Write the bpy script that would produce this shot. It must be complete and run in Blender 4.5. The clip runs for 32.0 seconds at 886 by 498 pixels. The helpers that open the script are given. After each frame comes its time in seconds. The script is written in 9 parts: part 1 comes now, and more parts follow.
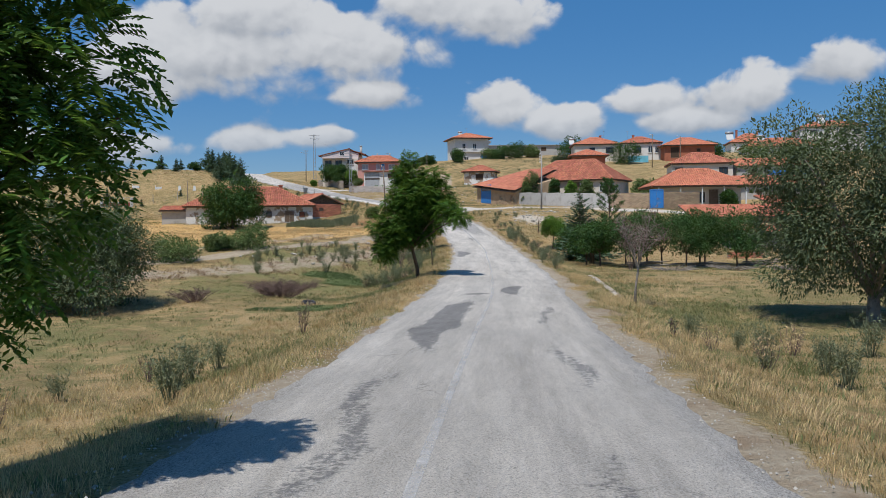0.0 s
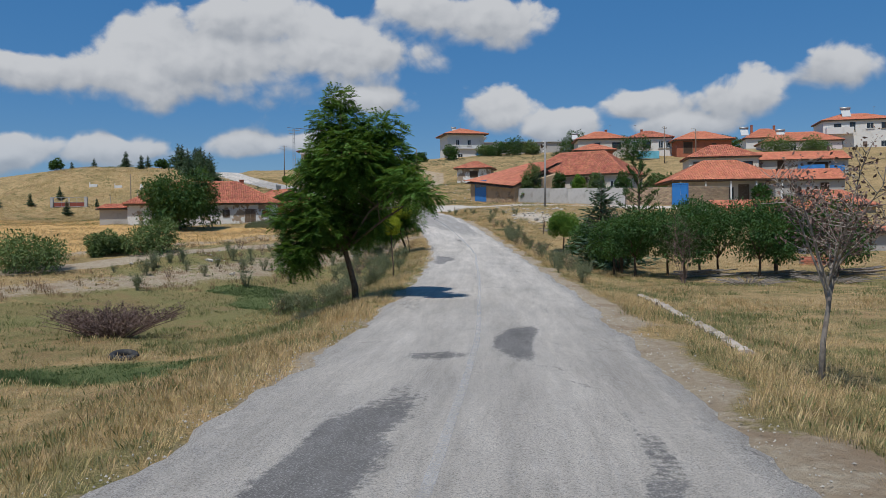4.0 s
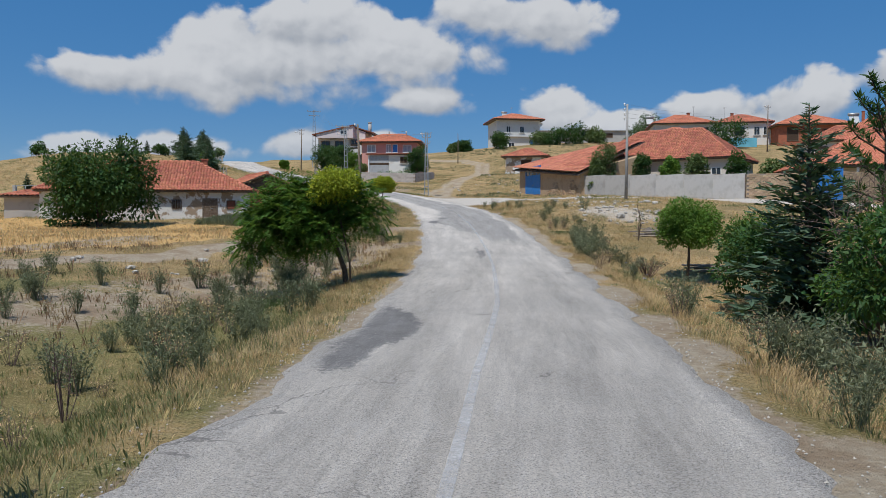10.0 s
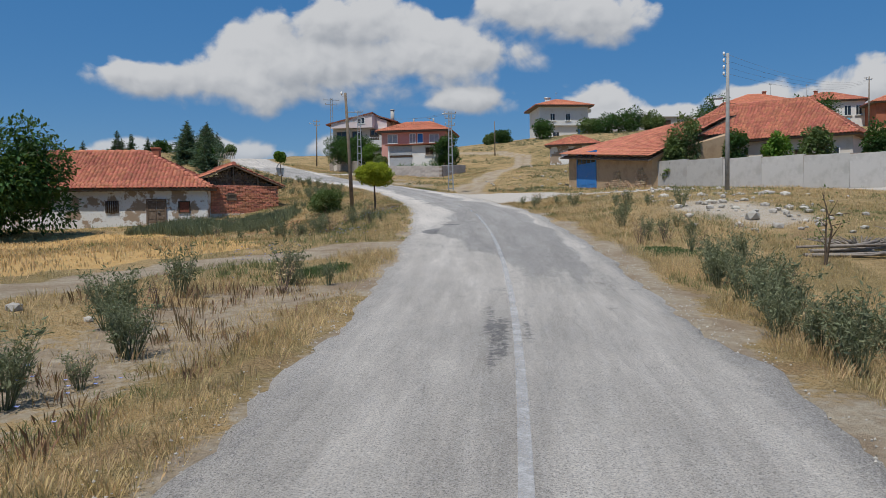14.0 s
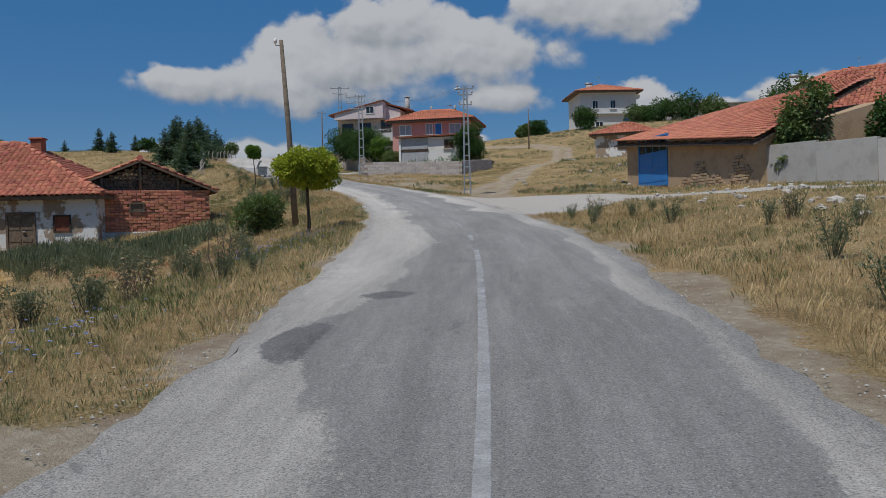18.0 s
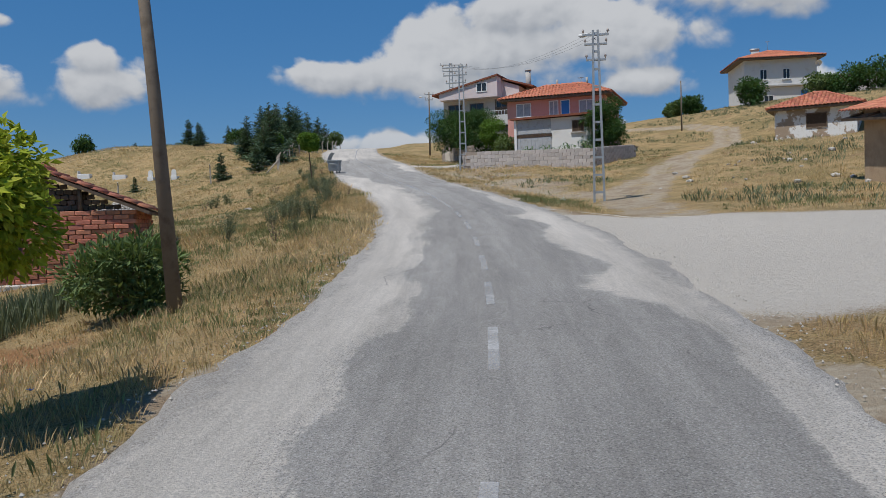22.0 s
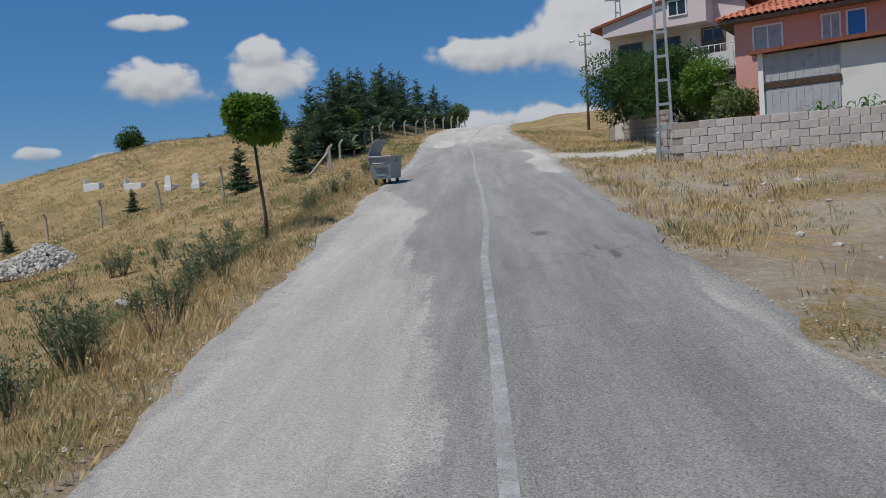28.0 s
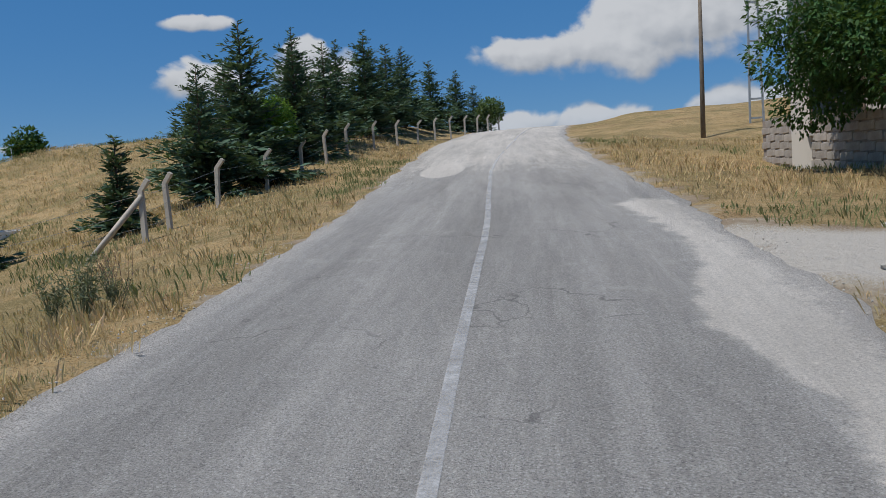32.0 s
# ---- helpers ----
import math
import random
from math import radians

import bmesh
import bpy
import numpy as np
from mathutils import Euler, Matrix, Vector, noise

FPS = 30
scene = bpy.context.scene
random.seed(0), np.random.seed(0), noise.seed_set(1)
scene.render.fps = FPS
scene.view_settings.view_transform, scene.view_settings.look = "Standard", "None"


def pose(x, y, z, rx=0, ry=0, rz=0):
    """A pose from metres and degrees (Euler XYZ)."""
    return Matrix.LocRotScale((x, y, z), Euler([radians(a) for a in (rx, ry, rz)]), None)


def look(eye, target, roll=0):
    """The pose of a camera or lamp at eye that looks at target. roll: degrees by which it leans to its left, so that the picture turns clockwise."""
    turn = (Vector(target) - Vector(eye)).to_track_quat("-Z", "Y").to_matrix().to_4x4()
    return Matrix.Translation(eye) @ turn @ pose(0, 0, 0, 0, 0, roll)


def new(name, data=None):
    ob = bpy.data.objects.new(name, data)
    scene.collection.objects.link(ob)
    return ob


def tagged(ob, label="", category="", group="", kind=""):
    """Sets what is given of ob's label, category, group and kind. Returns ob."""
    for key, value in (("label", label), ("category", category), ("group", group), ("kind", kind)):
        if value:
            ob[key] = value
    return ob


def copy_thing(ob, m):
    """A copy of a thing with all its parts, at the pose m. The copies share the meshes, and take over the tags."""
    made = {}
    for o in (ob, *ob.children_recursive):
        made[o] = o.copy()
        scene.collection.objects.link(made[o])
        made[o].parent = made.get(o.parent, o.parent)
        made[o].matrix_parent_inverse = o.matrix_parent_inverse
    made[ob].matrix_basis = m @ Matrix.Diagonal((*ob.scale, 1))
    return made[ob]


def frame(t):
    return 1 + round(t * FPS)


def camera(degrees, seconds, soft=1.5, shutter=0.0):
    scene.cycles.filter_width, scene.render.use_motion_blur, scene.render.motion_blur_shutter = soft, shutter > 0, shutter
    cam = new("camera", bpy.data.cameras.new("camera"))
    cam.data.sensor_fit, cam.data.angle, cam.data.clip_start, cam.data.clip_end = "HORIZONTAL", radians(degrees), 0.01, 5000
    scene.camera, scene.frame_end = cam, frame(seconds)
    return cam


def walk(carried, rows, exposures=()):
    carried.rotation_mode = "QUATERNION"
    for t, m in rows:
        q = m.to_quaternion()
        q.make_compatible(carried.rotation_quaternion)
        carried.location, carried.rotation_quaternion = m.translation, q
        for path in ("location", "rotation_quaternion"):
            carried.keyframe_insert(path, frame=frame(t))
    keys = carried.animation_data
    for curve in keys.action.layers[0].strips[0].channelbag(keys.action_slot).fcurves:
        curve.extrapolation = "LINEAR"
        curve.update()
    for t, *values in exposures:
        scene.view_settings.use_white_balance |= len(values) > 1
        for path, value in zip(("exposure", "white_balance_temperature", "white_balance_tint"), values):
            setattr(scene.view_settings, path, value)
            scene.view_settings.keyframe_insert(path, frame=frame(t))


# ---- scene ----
# ---- camera ----
cam = camera(57.0, 32.0, soft=0.7)
walk(cam, [
    (0.0, pose(1.350, 0.000, 2.093, 87.89, 0.66, -0.40)),
    (0.5, pose(1.494, 1.945, 1.993, 87.97, 0.71, 0.67)),
    (1.0, pose(1.647, 3.922, 1.893, 88.04, 0.74, 0.54)),
    (1.5, pose(1.812, 5.963, 1.794, 88.05, 0.81, 0.34)),
    (2.0, pose(1.990, 8.084, 1.701, 88.08, 0.84, 0.21)),
    (2.5, pose(2.179, 10.303, 1.612, 88.12, 0.84, -0.02)),
    (3.0, pose(2.376, 12.625, 1.528, 88.18, 0.79, -0.19)),
    (3.5, pose(2.579, 15.051, 1.450, 88.15, 0.79, -0.43)),
    (4.0, pose(2.785, 17.541, 1.372, 88.24, 0.74, -0.60)),
    (4.5, pose(2.988, 20.053, 1.293, 88.31, 0.71, -0.74)),
    (6.5, pose(4.020, 30.390, 1.115, 88.37, 0.28, -0.90)),
    (7.0, pose(4.162, 32.914, 1.107, 88.34, 0.11, 1.38)),
    (7.5, pose(4.298, 35.451, 1.104, 88.33, 0.07, 2.49)),
    (8.0, pose(4.444, 38.001, 1.107, 88.30, 0.04, 2.51)),
    (8.5, pose(4.610, 40.569, 1.115, 88.36, -0.03, 2.69)),
    (9.0, pose(4.763, 43.151, 1.125, 88.33, -0.05, 2.86)),
    (9.5, pose(4.875, 45.742, 1.131, 88.37, -0.07, 3.06)),
    (10.0, pose(4.971, 48.333, 1.139, 88.35, -0.06, 3.26)),
    (10.5, pose(5.076, 50.921, 1.147, 88.44, -0.02, 2.78)),
    (11.0, pose(5.164, 53.494, 1.165, 88.44, 0.03, 2.68)),
    (11.5, pose(5.211, 56.041, 1.195, 88.51, 0.13, 3.02)),
    (12.0, pose(5.229, 58.568, 1.241, 88.47, 0.26, 3.93)),
    (12.5, pose(5.241, 61.082, 1.303, 88.57, 0.36, 1.21)),
    (13.0, pose(5.229, 63.559, 1.377, 88.48, 0.54, 0.98)),
    (13.5, pose(5.193, 65.972, 1.459, 88.38, 0.65, 3.96)),
    (14.0, pose(5.145, 68.359, 1.547, 88.32, 0.73, 6.31)),
    (14.5, pose(5.100, 70.760, 1.639, 88.29, 0.84, 6.19)),
    (16.5, pose(4.855, 80.499, 2.043, 88.37, 1.17, 7.99)),
    (17.0, pose(4.776, 82.962, 2.190, 88.34, 1.24, 8.19)),
    (17.5, pose(4.690, 85.416, 2.345, 88.29, 1.35, 8.69)),
    (18.0, pose(4.563, 87.853, 2.512, 88.32, 1.46, 8.90)),
    (18.5, pose(4.394, 90.262, 2.693, 88.25, 1.47, 10.61)),
    (19.0, pose(4.194, 92.671, 2.886, 88.27, 1.55, 10.81)),
    (19.5, pose(4.004, 95.097, 3.090, 88.20, 1.51, 10.80)),
    (20.0, pose(3.785, 97.504, 3.291, 88.11, 1.61, 11.97)),
    (20.5, pose(3.523, 99.847, 3.480, 88.09, 1.64, 13.97)),
    (21.0, pose(3.221, 102.214, 3.668, 87.95, 1.64, 15.56)),
    (21.5, pose(2.882, 104.706, 3.873, 87.83, 1.75, 17.09)),
    (22.0, pose(2.454, 107.310, 4.084, 87.74, 1.87, 18.49)),
    (22.5, pose(1.882, 110.006, 4.290, 87.67, 1.95, 20.82)),
    (23.0, pose(1.211, 112.787, 4.498, 87.66, 2.01, 22.90)),
    (23.5, pose(0.472, 115.607, 4.713, 87.51, 1.98, 25.05)),
    (24.0, pose(-0.335, 118.383, 4.936, 87.38, 1.97, 26.28)),
    (24.5, pose(-1.223, 121.042, 5.165, 87.22, 2.13, 27.25)),
    (25.0, pose(-2.151, 123.629, 5.401, 87.07, 2.24, 28.17)),
    (25.5, pose(-3.083, 126.197, 5.644, 86.91, 2.32, 28.79)),
    (27.5, pose(-7.682, 136.476, 6.684, 86.59, 4.14, 29.59)),
    (28.0, pose(-8.940, 139.338, 6.936, 86.56, 4.08, 29.47)),
    (28.5, pose(-10.268, 142.225, 7.194, 86.53, 4.16, 29.82)),
    (29.0, pose(-11.638, 145.151, 7.463, 86.57, 4.07, 29.97)),
    (29.5, pose(-13.083, 148.171, 7.741, 86.55, 4.08, 30.15)),
    (30.0, pose(-14.588, 151.254, 8.039, 86.60, 4.06, 30.30)),
    (30.5, pose(-16.176, 154.389, 8.359, 86.55, 3.98, 30.14)),
    (31.0, pose(-17.765, 157.527, 8.699, 86.51, 3.81, 30.10)),
    (31.5, pose(-19.323, 160.614, 9.052, 86.63, 3.57, 32.02)),
    (32.0, pose(-20.786, 163.705, 9.431, 86.76, 3.46, 32.41)),
], [(0.0, 0.0, 6400, 9), (1.0, -0.1, 6400, 9), (4.0, -0.18, 6400, 9), (8.0, -0.05, 6300, 9), (10.0, -0.08, 6350, 9), (13.0, -0.1, 6550, 9), (15.5, -0.2, 6400, 9), (17.0, -0.25, 6400, 9), (18.0, -0.46, 6350, 9), (19.0, -0.22, 6350, 9), (20.0, -0.1, 6400, 9), (24.0, -0.28, 6400, 9), (28.0, -0.2, 6400, 9), (32.0, -0.15, 6350, 9)])

# ---- light ----
SUN_DIR = Vector((-0.43, -0.86, 2.1)).normalized()
SUN_EL = math.asin(SUN_DIR.z)
sun_data = bpy.data.lights.new("sun", "SUN")
sun_data.energy, sun_data.angle, sun_data.color = 4.2, radians(0.6), (1.0, 0.965, 0.915)
sun = new("sun", sun_data)
sun.matrix_world = look(SUN_DIR * 100, (0, 0, 0))
scene.view_settings.exposure = 0.0


class Nodes:
    """A small node-graph writer for one tree."""

    def __init__(self, tree):
        self.tree = tree
        tree.nodes.clear()

    def add(self, kind, **props):
        n = self.tree.nodes.new(kind)
        for k, v in props.items():
            setattr(n, k, v)
        return n

    def link(self, a, b):
        self.tree.links.new(a, b)

    def put(self, socket, value):
        if isinstance(value, (int, float)):
            socket.default_value = value
        elif isinstance(value, tuple):
            socket.default_value = value if len(value) == len(socket.default_value) else (*value, 1.0)
        else:
            self.link(value, socket)

    def math(self, op, a, b=0.0, c=None, clamp=False):
        n = self.add("ShaderNodeMath", operation=op, use_clamp=clamp)
        self.put(n.inputs[0], a)
        self.put(n.inputs[1], b)
        if c is not None:
            self.put(n.inputs[2], c)
        return n.outputs[0]

    def mix(self, f, a, b):
        n = self.add("ShaderNodeMix", data_type="RGBA")
        self.put(n.inputs[0], f)
        self.put(n.inputs[6], a)
        self.put(n.inputs[7], b)
        return n.outputs[2]

    def noise(self, vec, scale, detail=4.0, rough=0.55, dist=0.0):
        n = self.add("ShaderNodeTexNoise")
        if vec is not None:
            self.link(vec, n.inputs["Vector"])
        n.inputs["Scale"].default_value = scale
        n.inputs["Detail"].default_value = detail
        n.inputs["Roughness"].default_value = rough
        n.inputs["Distortion"].default_value = dist
        return n.outputs[0]

    def ramp(self, f, lo, hi, a=0.0, b=1.0, smooth=True):
        n = self.add("ShaderNodeMapRange", interpolation_type="SMOOTHSTEP" if smooth else "LINEAR")
        self.put(n.inputs[0], f)
        for i, v in enumerate((lo, hi, a, b)):
            self.put(n.inputs[i + 1], v)
        return n.outputs[0]


# Cumulus banks: bearing to the right of north, elevation, half width and half height, in degrees.
CLOUDS = [
    (-14.0, 10.9, 8.0, 3.5), (-7.0, 11.6, 7.0, 2.6), (-20.8, 9.5, 6.2, 2.1), (-26.0, 9.6, 3.4, 1.4), (-12.6, 13.4, 5.0, 2.2),
    (4.4, 13.5, 4.4, 1.8), (0.2, 14.3, 4.2, 1.7), (-4.6, 8.5, 3.6, 1.2), (4.6, 7.5, 2.6, 2.0), (8.6, 6.4, 3.6, 1.4),
    (14.2, 7.6, 2.4, 1.1), (20.2, 7.8, 3.3, 1.9), (17.0, 6.4, 4.4, 1.1), (26.2, 9.5, 2.3, 1.7),
    (-27.0, 4.5, 3.0, 1.2), (-22.1, 4.8, 5.0, 1.1), (-13.1, 5.4, 2.4, 1.0), (-7.4, 5.7, 3.0, 0.8),
    (-48.3, 8.8, 3.9, 1.5), (-40.8, 9.0, 3.4, 1.7), (-41.2, 10.6, 1.7, 1.3),
    (-50.0, 4.0, 3.2, 0.7), (-55.2, 4.6, 1.3, 0.5), (-48.3, 12.6, 2.4, 0.5), (-21.4, 4.8, 2.0, 0.6), (-60.0, 4.8, 1.1, 0.5),
]
world = bpy.data.worlds.new("sky")
scene.world = world
world.use_nodes = True
g = Nodes(world.node_tree)
sky = g.add("ShaderNodeTexSky", sky_type="NISHITA", sun_disc=False)
sky.sun_elevation, sky.sun_rotation = SUN_EL, math.atan2(SUN_DIR.x, SUN_DIR.y)
sky.altitude, sky.air_density, sky.dust_density, sky.ozone_density = 1100, 1.0, 0.35, 2.2
tc = g.add("ShaderNodeTexCoord")
sep = g.add("ShaderNodeSeparateXYZ")
g.link(tc.outputs["Generated"], sep.inputs[0])
az = g.math("MULTIPLY", g.math("ARCTAN2", sep.outputs[0], sep.outputs[1]), 57.2958)
el = g.math("MULTIPLY", g.math("ARCSINE", sep.outputs[2]), 57.2958)
comb = g.add("ShaderNodeCombineXYZ")
g.put(comb.inputs[0], az)
g.put(comb.inputs[1], g.math("MULTIPLY", el, 1.25))
pt = comb.outputs[0]
n_big = g.noise(pt, 0.22, 8.0, 0.53, 0.3)


def billow(vec, scale):
    """Rounded puffs: bright in the middle of each cell."""
    v = g.add("ShaderNodeTexVoronoi", feature="SMOOTH_F1")
    g.link(vec, v.inputs["Vector"])
    v.inputs["Scale"].default_value, v.inputs["Smoothness"].default_value = scale, 0.35
    v.inputs["Detail"].default_value, v.inputs["Roughness"].default_value = 2.0, 0.45
    return g.math("SUBTRACT", 0.5, v.outputs["Distance"])


wob = g.add("ShaderNodeTexNoise")
g.link(pt, wob.inputs["Vector"])
wob.inputs["Scale"].default_value, wob.inputs["Detail"].default_value = 0.5, 4.0
bent = g.add("ShaderNodeVectorMath", operation="ADD")
g.link(pt, bent.inputs[0])
g.link(wob.outputs["Color"], bent.inputs[1])
lift = g.add("ShaderNodeVectorMath", operation="ADD")
g.link(bent.outputs[0], lift.inputs[0])
lift.inputs[1].default_value = (-0.35, 0.6, 0.0)
puffs = g.math("ADD", billow(bent.outputs[0], 0.26), g.math("MULTIPLY", billow(bent.outputs[0], 0.8), 0.32))
puffs_up = g.math("ADD", billow(lift.outputs[0], 0.26), g.math("MULTIPLY", billow(lift.outputs[0], 0.8), 0.32))
relief = g.math("SUBTRACT", puffs, puffs_up)
field, shade = None, None
for ca, ce, cw, ch in CLOUDS:
    dx = g.math("MULTIPLY", g.math("SUBTRACT", az, ca), 1.0 / cw)
    dy = g.math("MULTIPLY", g.math("SUBTRACT", el, ce), 1.0 / ch)
    low = g.math("MULTIPLY", g.math("MINIMUM", dy, 0.0), 0.22)      # flatter bases
    dd = g.math("ADD", dy, low)
    f = g.math("SUBTRACT", 1.0, g.math("SQRT", g.math("ADD", g.math("MULTIPLY", dx, dx), g.math("MULTIPLY", dd, dd))))
    s = g.math("SUBTRACT", f, g.math("MULTIPLY", dy, 0.55))
    field = f if field is None else g.math("SMOOTH_MAX", field, f, 0.4)
    shade = s if shade is None else g.math("SMOOTH_MAX", shade, s, 0.3)
rise = g.math("SUBTRACT", field, shade)          # above the middle of its bank, below it negative
density = g.math("ADD", g.math("ADD", field, 0.36), g.math("ADD", g.math("MULTIPLY", g.math("SUBTRACT", n_big, 0.5), 1.9), g.math("MULTIPLY", puffs, 0.60)))
mask = g.ramp(density, -0.06, g.ramp(rise, -0.35, 0.30, 0.62, 0.26))
lit = g.math("ADD", g.math("MULTIPLY", relief, 0.55), g.math("ADD", g.math("MULTIPLY", rise, 1.1), g.math("MULTIPLY", g.math("SUBTRACT", n_big, 0.5), 0.7)))
cloud_rgb = g.mix(g.ramp(lit, -0.62, 0.34), (5.7, 6.1, 6.8), (10.3, 10.4, 10.7))
tone = g.add("ShaderNodeHueSaturation")
tone.inputs["Saturation"].default_value, tone.inputs["Value"].default_value = 1.30, 1.45
g.link(sky.outputs[0], tone.inputs["Color"])
bg = g.add("ShaderNodeBackground")
azure = g.mix(0.55, tone.outputs[0], (0.85, 3.3, 7.9))
g.link(g.mix(g.math("MULTIPLY", mask, g.ramp(el, 2.0, 8.0, 0.72, 0.97)), azure, cloud_rgb), bg.inputs[0])
bg.inputs[1].default_value = 0.062
out = g.add("ShaderNodeOutputWorld")
g.link(bg.outputs[0], out.inputs[0])


# ---- materials ----
def material(name, base, rough=0.8, metal=0.0, spots=(), bump=0.0, bump_scale=40.0, spec=0.3, per=0.0, coords="Object", see=0.0):
    """A surface with a base colour, layered noise spots (colour, scale, from, to, strength), fine relief and a spread per piece."""
    m = bpy.data.materials.new(name)
    m.use_nodes = True
    n = Nodes(m.node_tree)
    tcn = n.add("ShaderNodeTexCoord")
    vec = tcn.outputs[coords]
    col = n.mix(0.0, base, base)
    for rgb, scale, lo, hi, amount in spots:
        f = n.ramp(n.noise(vec, scale, 5.0, 0.6), lo, hi, 0.0, amount)
        col = n.mix(f, col, rgb)
    if per:
        info = n.add("ShaderNodeObjectInfo")
        geo = n.add("ShaderNodeNewGeometry")
        r = n.math("FRACT", n.math("ADD", info.outputs["Random"], geo.outputs["Random Per Island"]))
        hsv = n.add("ShaderNodeHueSaturation")
        n.put(hsv.inputs["Value"], n.ramp(r, 0.0, 1.0, 1.0 - per, 1.0 + per, False))
        n.put(hsv.inputs["Hue"], n.ramp(n.math("FRACT", n.math("MULTIPLY", r, 7.3)), 0.0, 1.0, 0.5 - per * 0.045, 0.5 + per * 0.045, False))
        n.link(col, hsv.inputs["Color"])
        col = hsv.outputs[0]
    b = n.add("ShaderNodeBsdfPrincipled")
    n.link(col, b.inputs["Base Color"])
    b.inputs["Roughness"].default_value, b.inputs["Metallic"].default_value = rough, metal
    b.inputs["Specular IOR Level"].default_value = spec
    if bump:
        bn = n.add("ShaderNodeBump")
        bn.inputs["Strength"].default_value, bn.inputs["Distance"].default_value = 0.8, bump
        n.link(n.noise(vec, bump_scale, 6.0, 0.65), bn.inputs["Height"])
        n.link(bn.outputs[0], b.inputs["Normal"])
    o = n.add("ShaderNodeOutputMaterial")
    sh = b.outputs[0]
    if see:
        tr = n.add("ShaderNodeBsdfTranslucent")
        n.link(n.mix(0.4, col, (0.3, 0.42, 0.05)), tr.inputs[0])
        mx = n.add("ShaderNodeMixShader")
        mx.inputs[0].default_value = see
        n.link(sh, mx.inputs[1])
        n.link(tr.outputs[0], mx.inputs[2])
        sh = mx.outputs[0]
    n.link(sh, o.inputs[0])
    return m


M = {}
M["plaster_white"] = material("plaster_white", (0.72, 0.70, 0.66), 0.9, spots=[((0.50, 0.44, 0.36), 0.8, 0.52, 0.75, 0.5), ((0.36, 0.31, 0.26), 5.0, 0.6, 0.8, 0.4)], bump=0.01, bump_scale=25)
M["plaster_peel"] = material("plaster_peel", (0.74, 0.73, 0.70), 0.9, spots=[((0.33, 0.24, 0.16), 1.1, 0.5, 0.56, 0.95), ((0.45, 0.38, 0.30), 6.0, 0.55, 0.7, 0.5)], bump=0.02, bump_scale=14)
M["plaster_cream"] = material("plaster_cream", (0.66, 0.60, 0.52), 0.9, spots=[((0.45, 0.38, 0.30), 1.0, 0.5, 0.75, 0.5)], bump=0.008)
M["plaster_pink"] = material("plaster_pink", (0.66, 0.33, 0.27), 0.88, spots=[((0.55, 0.27, 0.22), 1.2, 0.5, 0.75, 0.6), ((0.72, 0.55, 0.48), 4.0, 0.62, 0.8, 0.4)], bump=0.006)
M["plaster_blush"] = material("plaster_blush", (0.70, 0.60, 0.58), 0.9, spots=[((0.58, 0.47, 0.44), 0.9, 0.5, 0.75, 0.5)], bump=0.006)
M["plaster_grey"] = material("plaster_grey", (0.45, 0.43, 0.40), 0.92, spots=[((0.30, 0.28, 0.25), 1.0, 0.5, 0.7, 0.6)], bump=0.012)
M["mud"] = material("mud", (0.47, 0.335, 0.21), 0.96, spots=[((0.36, 0.245, 0.15), 1.3, 0.45, 0.65, 0.7), ((0.50, 0.40, 0.28), 7.0, 0.55, 0.75, 0.6)], bump=0.03, bump_scale=9)
M["adobe"] = material("adobe", (0.47, 0.345, 0.225), 0.96, spots=[((0.30, 0.21, 0.13), 4.0, 0.45, 0.7, 0.7)], bump=0.02, bump_scale=16, per=0.22)
M["brick"] = material("brick", (0.60, 0.25, 0.15), 0.9, spots=[((0.44, 0.17, 0.105), 3.0, 0.45, 0.7, 0.7), ((0.55, 0.33, 0.24), 11.0, 0.6, 0.8, 0.5)], bump=0.012, bump_scale=30, per=0.22)
M["brick_wall"] = material("brick_wall", (0.40, 0.14, 0.08), 0.92, spots=[((0.28, 0.10, 0.06), 1.0, 0.45, 0.7, 0.7), ((0.5, 0.33, 0.25), 6.0, 0.6, 0.8, 0.5)], bump=0.02, bump_scale=12)
M["mortar"] = material("mortar", (0.33, 0.27, 0.22), 0.95, spots=[((0.22, 0.17, 0.13), 3.0, 0.45, 0.7, 0.6)], bump=0.015)
M["mortar_red"] = material("mortar_red", (0.40, 0.23, 0.165), 0.95, spots=[((0.28, 0.16, 0.11), 3.0, 0.45, 0.7, 0.6)], bump=0.015)
M["sod"] = material("sod", (0.17, 0.13, 0.095), 0.95, spots=[((0.09, 0.07, 0.05), 5.0, 0.45, 0.7, 0.7)], bump=0.02, per=0.3)
M["tile"] = material("tile", (0.52, 0.19, 0.115), 0.85, spots=[((0.38, 0.13, 0.085), 0.7, 0.42, 0.65, 0.75), ((0.56, 0.30, 0.20), 3.0, 0.55, 0.75, 0.6), ((0.20, 0.12, 0.08), 9.0, 0.62, 0.8, 0.5)], bump=0.008, bump_scale=30, per=0.2)
M["tile_new"] = material("tile_new", (0.58, 0.215, 0.125), 0.8, spots=[((0.42, 0.14, 0.08), 0.9, 0.45, 0.7, 0.6), ((0.60, 0.32, 0.22), 5.0, 0.6, 0.8, 0.5)], bump=0.006, per=0.13)
M["concrete"] = material("concrete", (0.47, 0.45, 0.42), 0.93, spots=[((0.33, 0.31, 0.28), 1.2, 0.45, 0.7, 0.6), ((0.58, 0.56, 0.53), 6.0, 0.55, 0.8, 0.5)], bump=0.012, bump_scale=30, per=0.12)
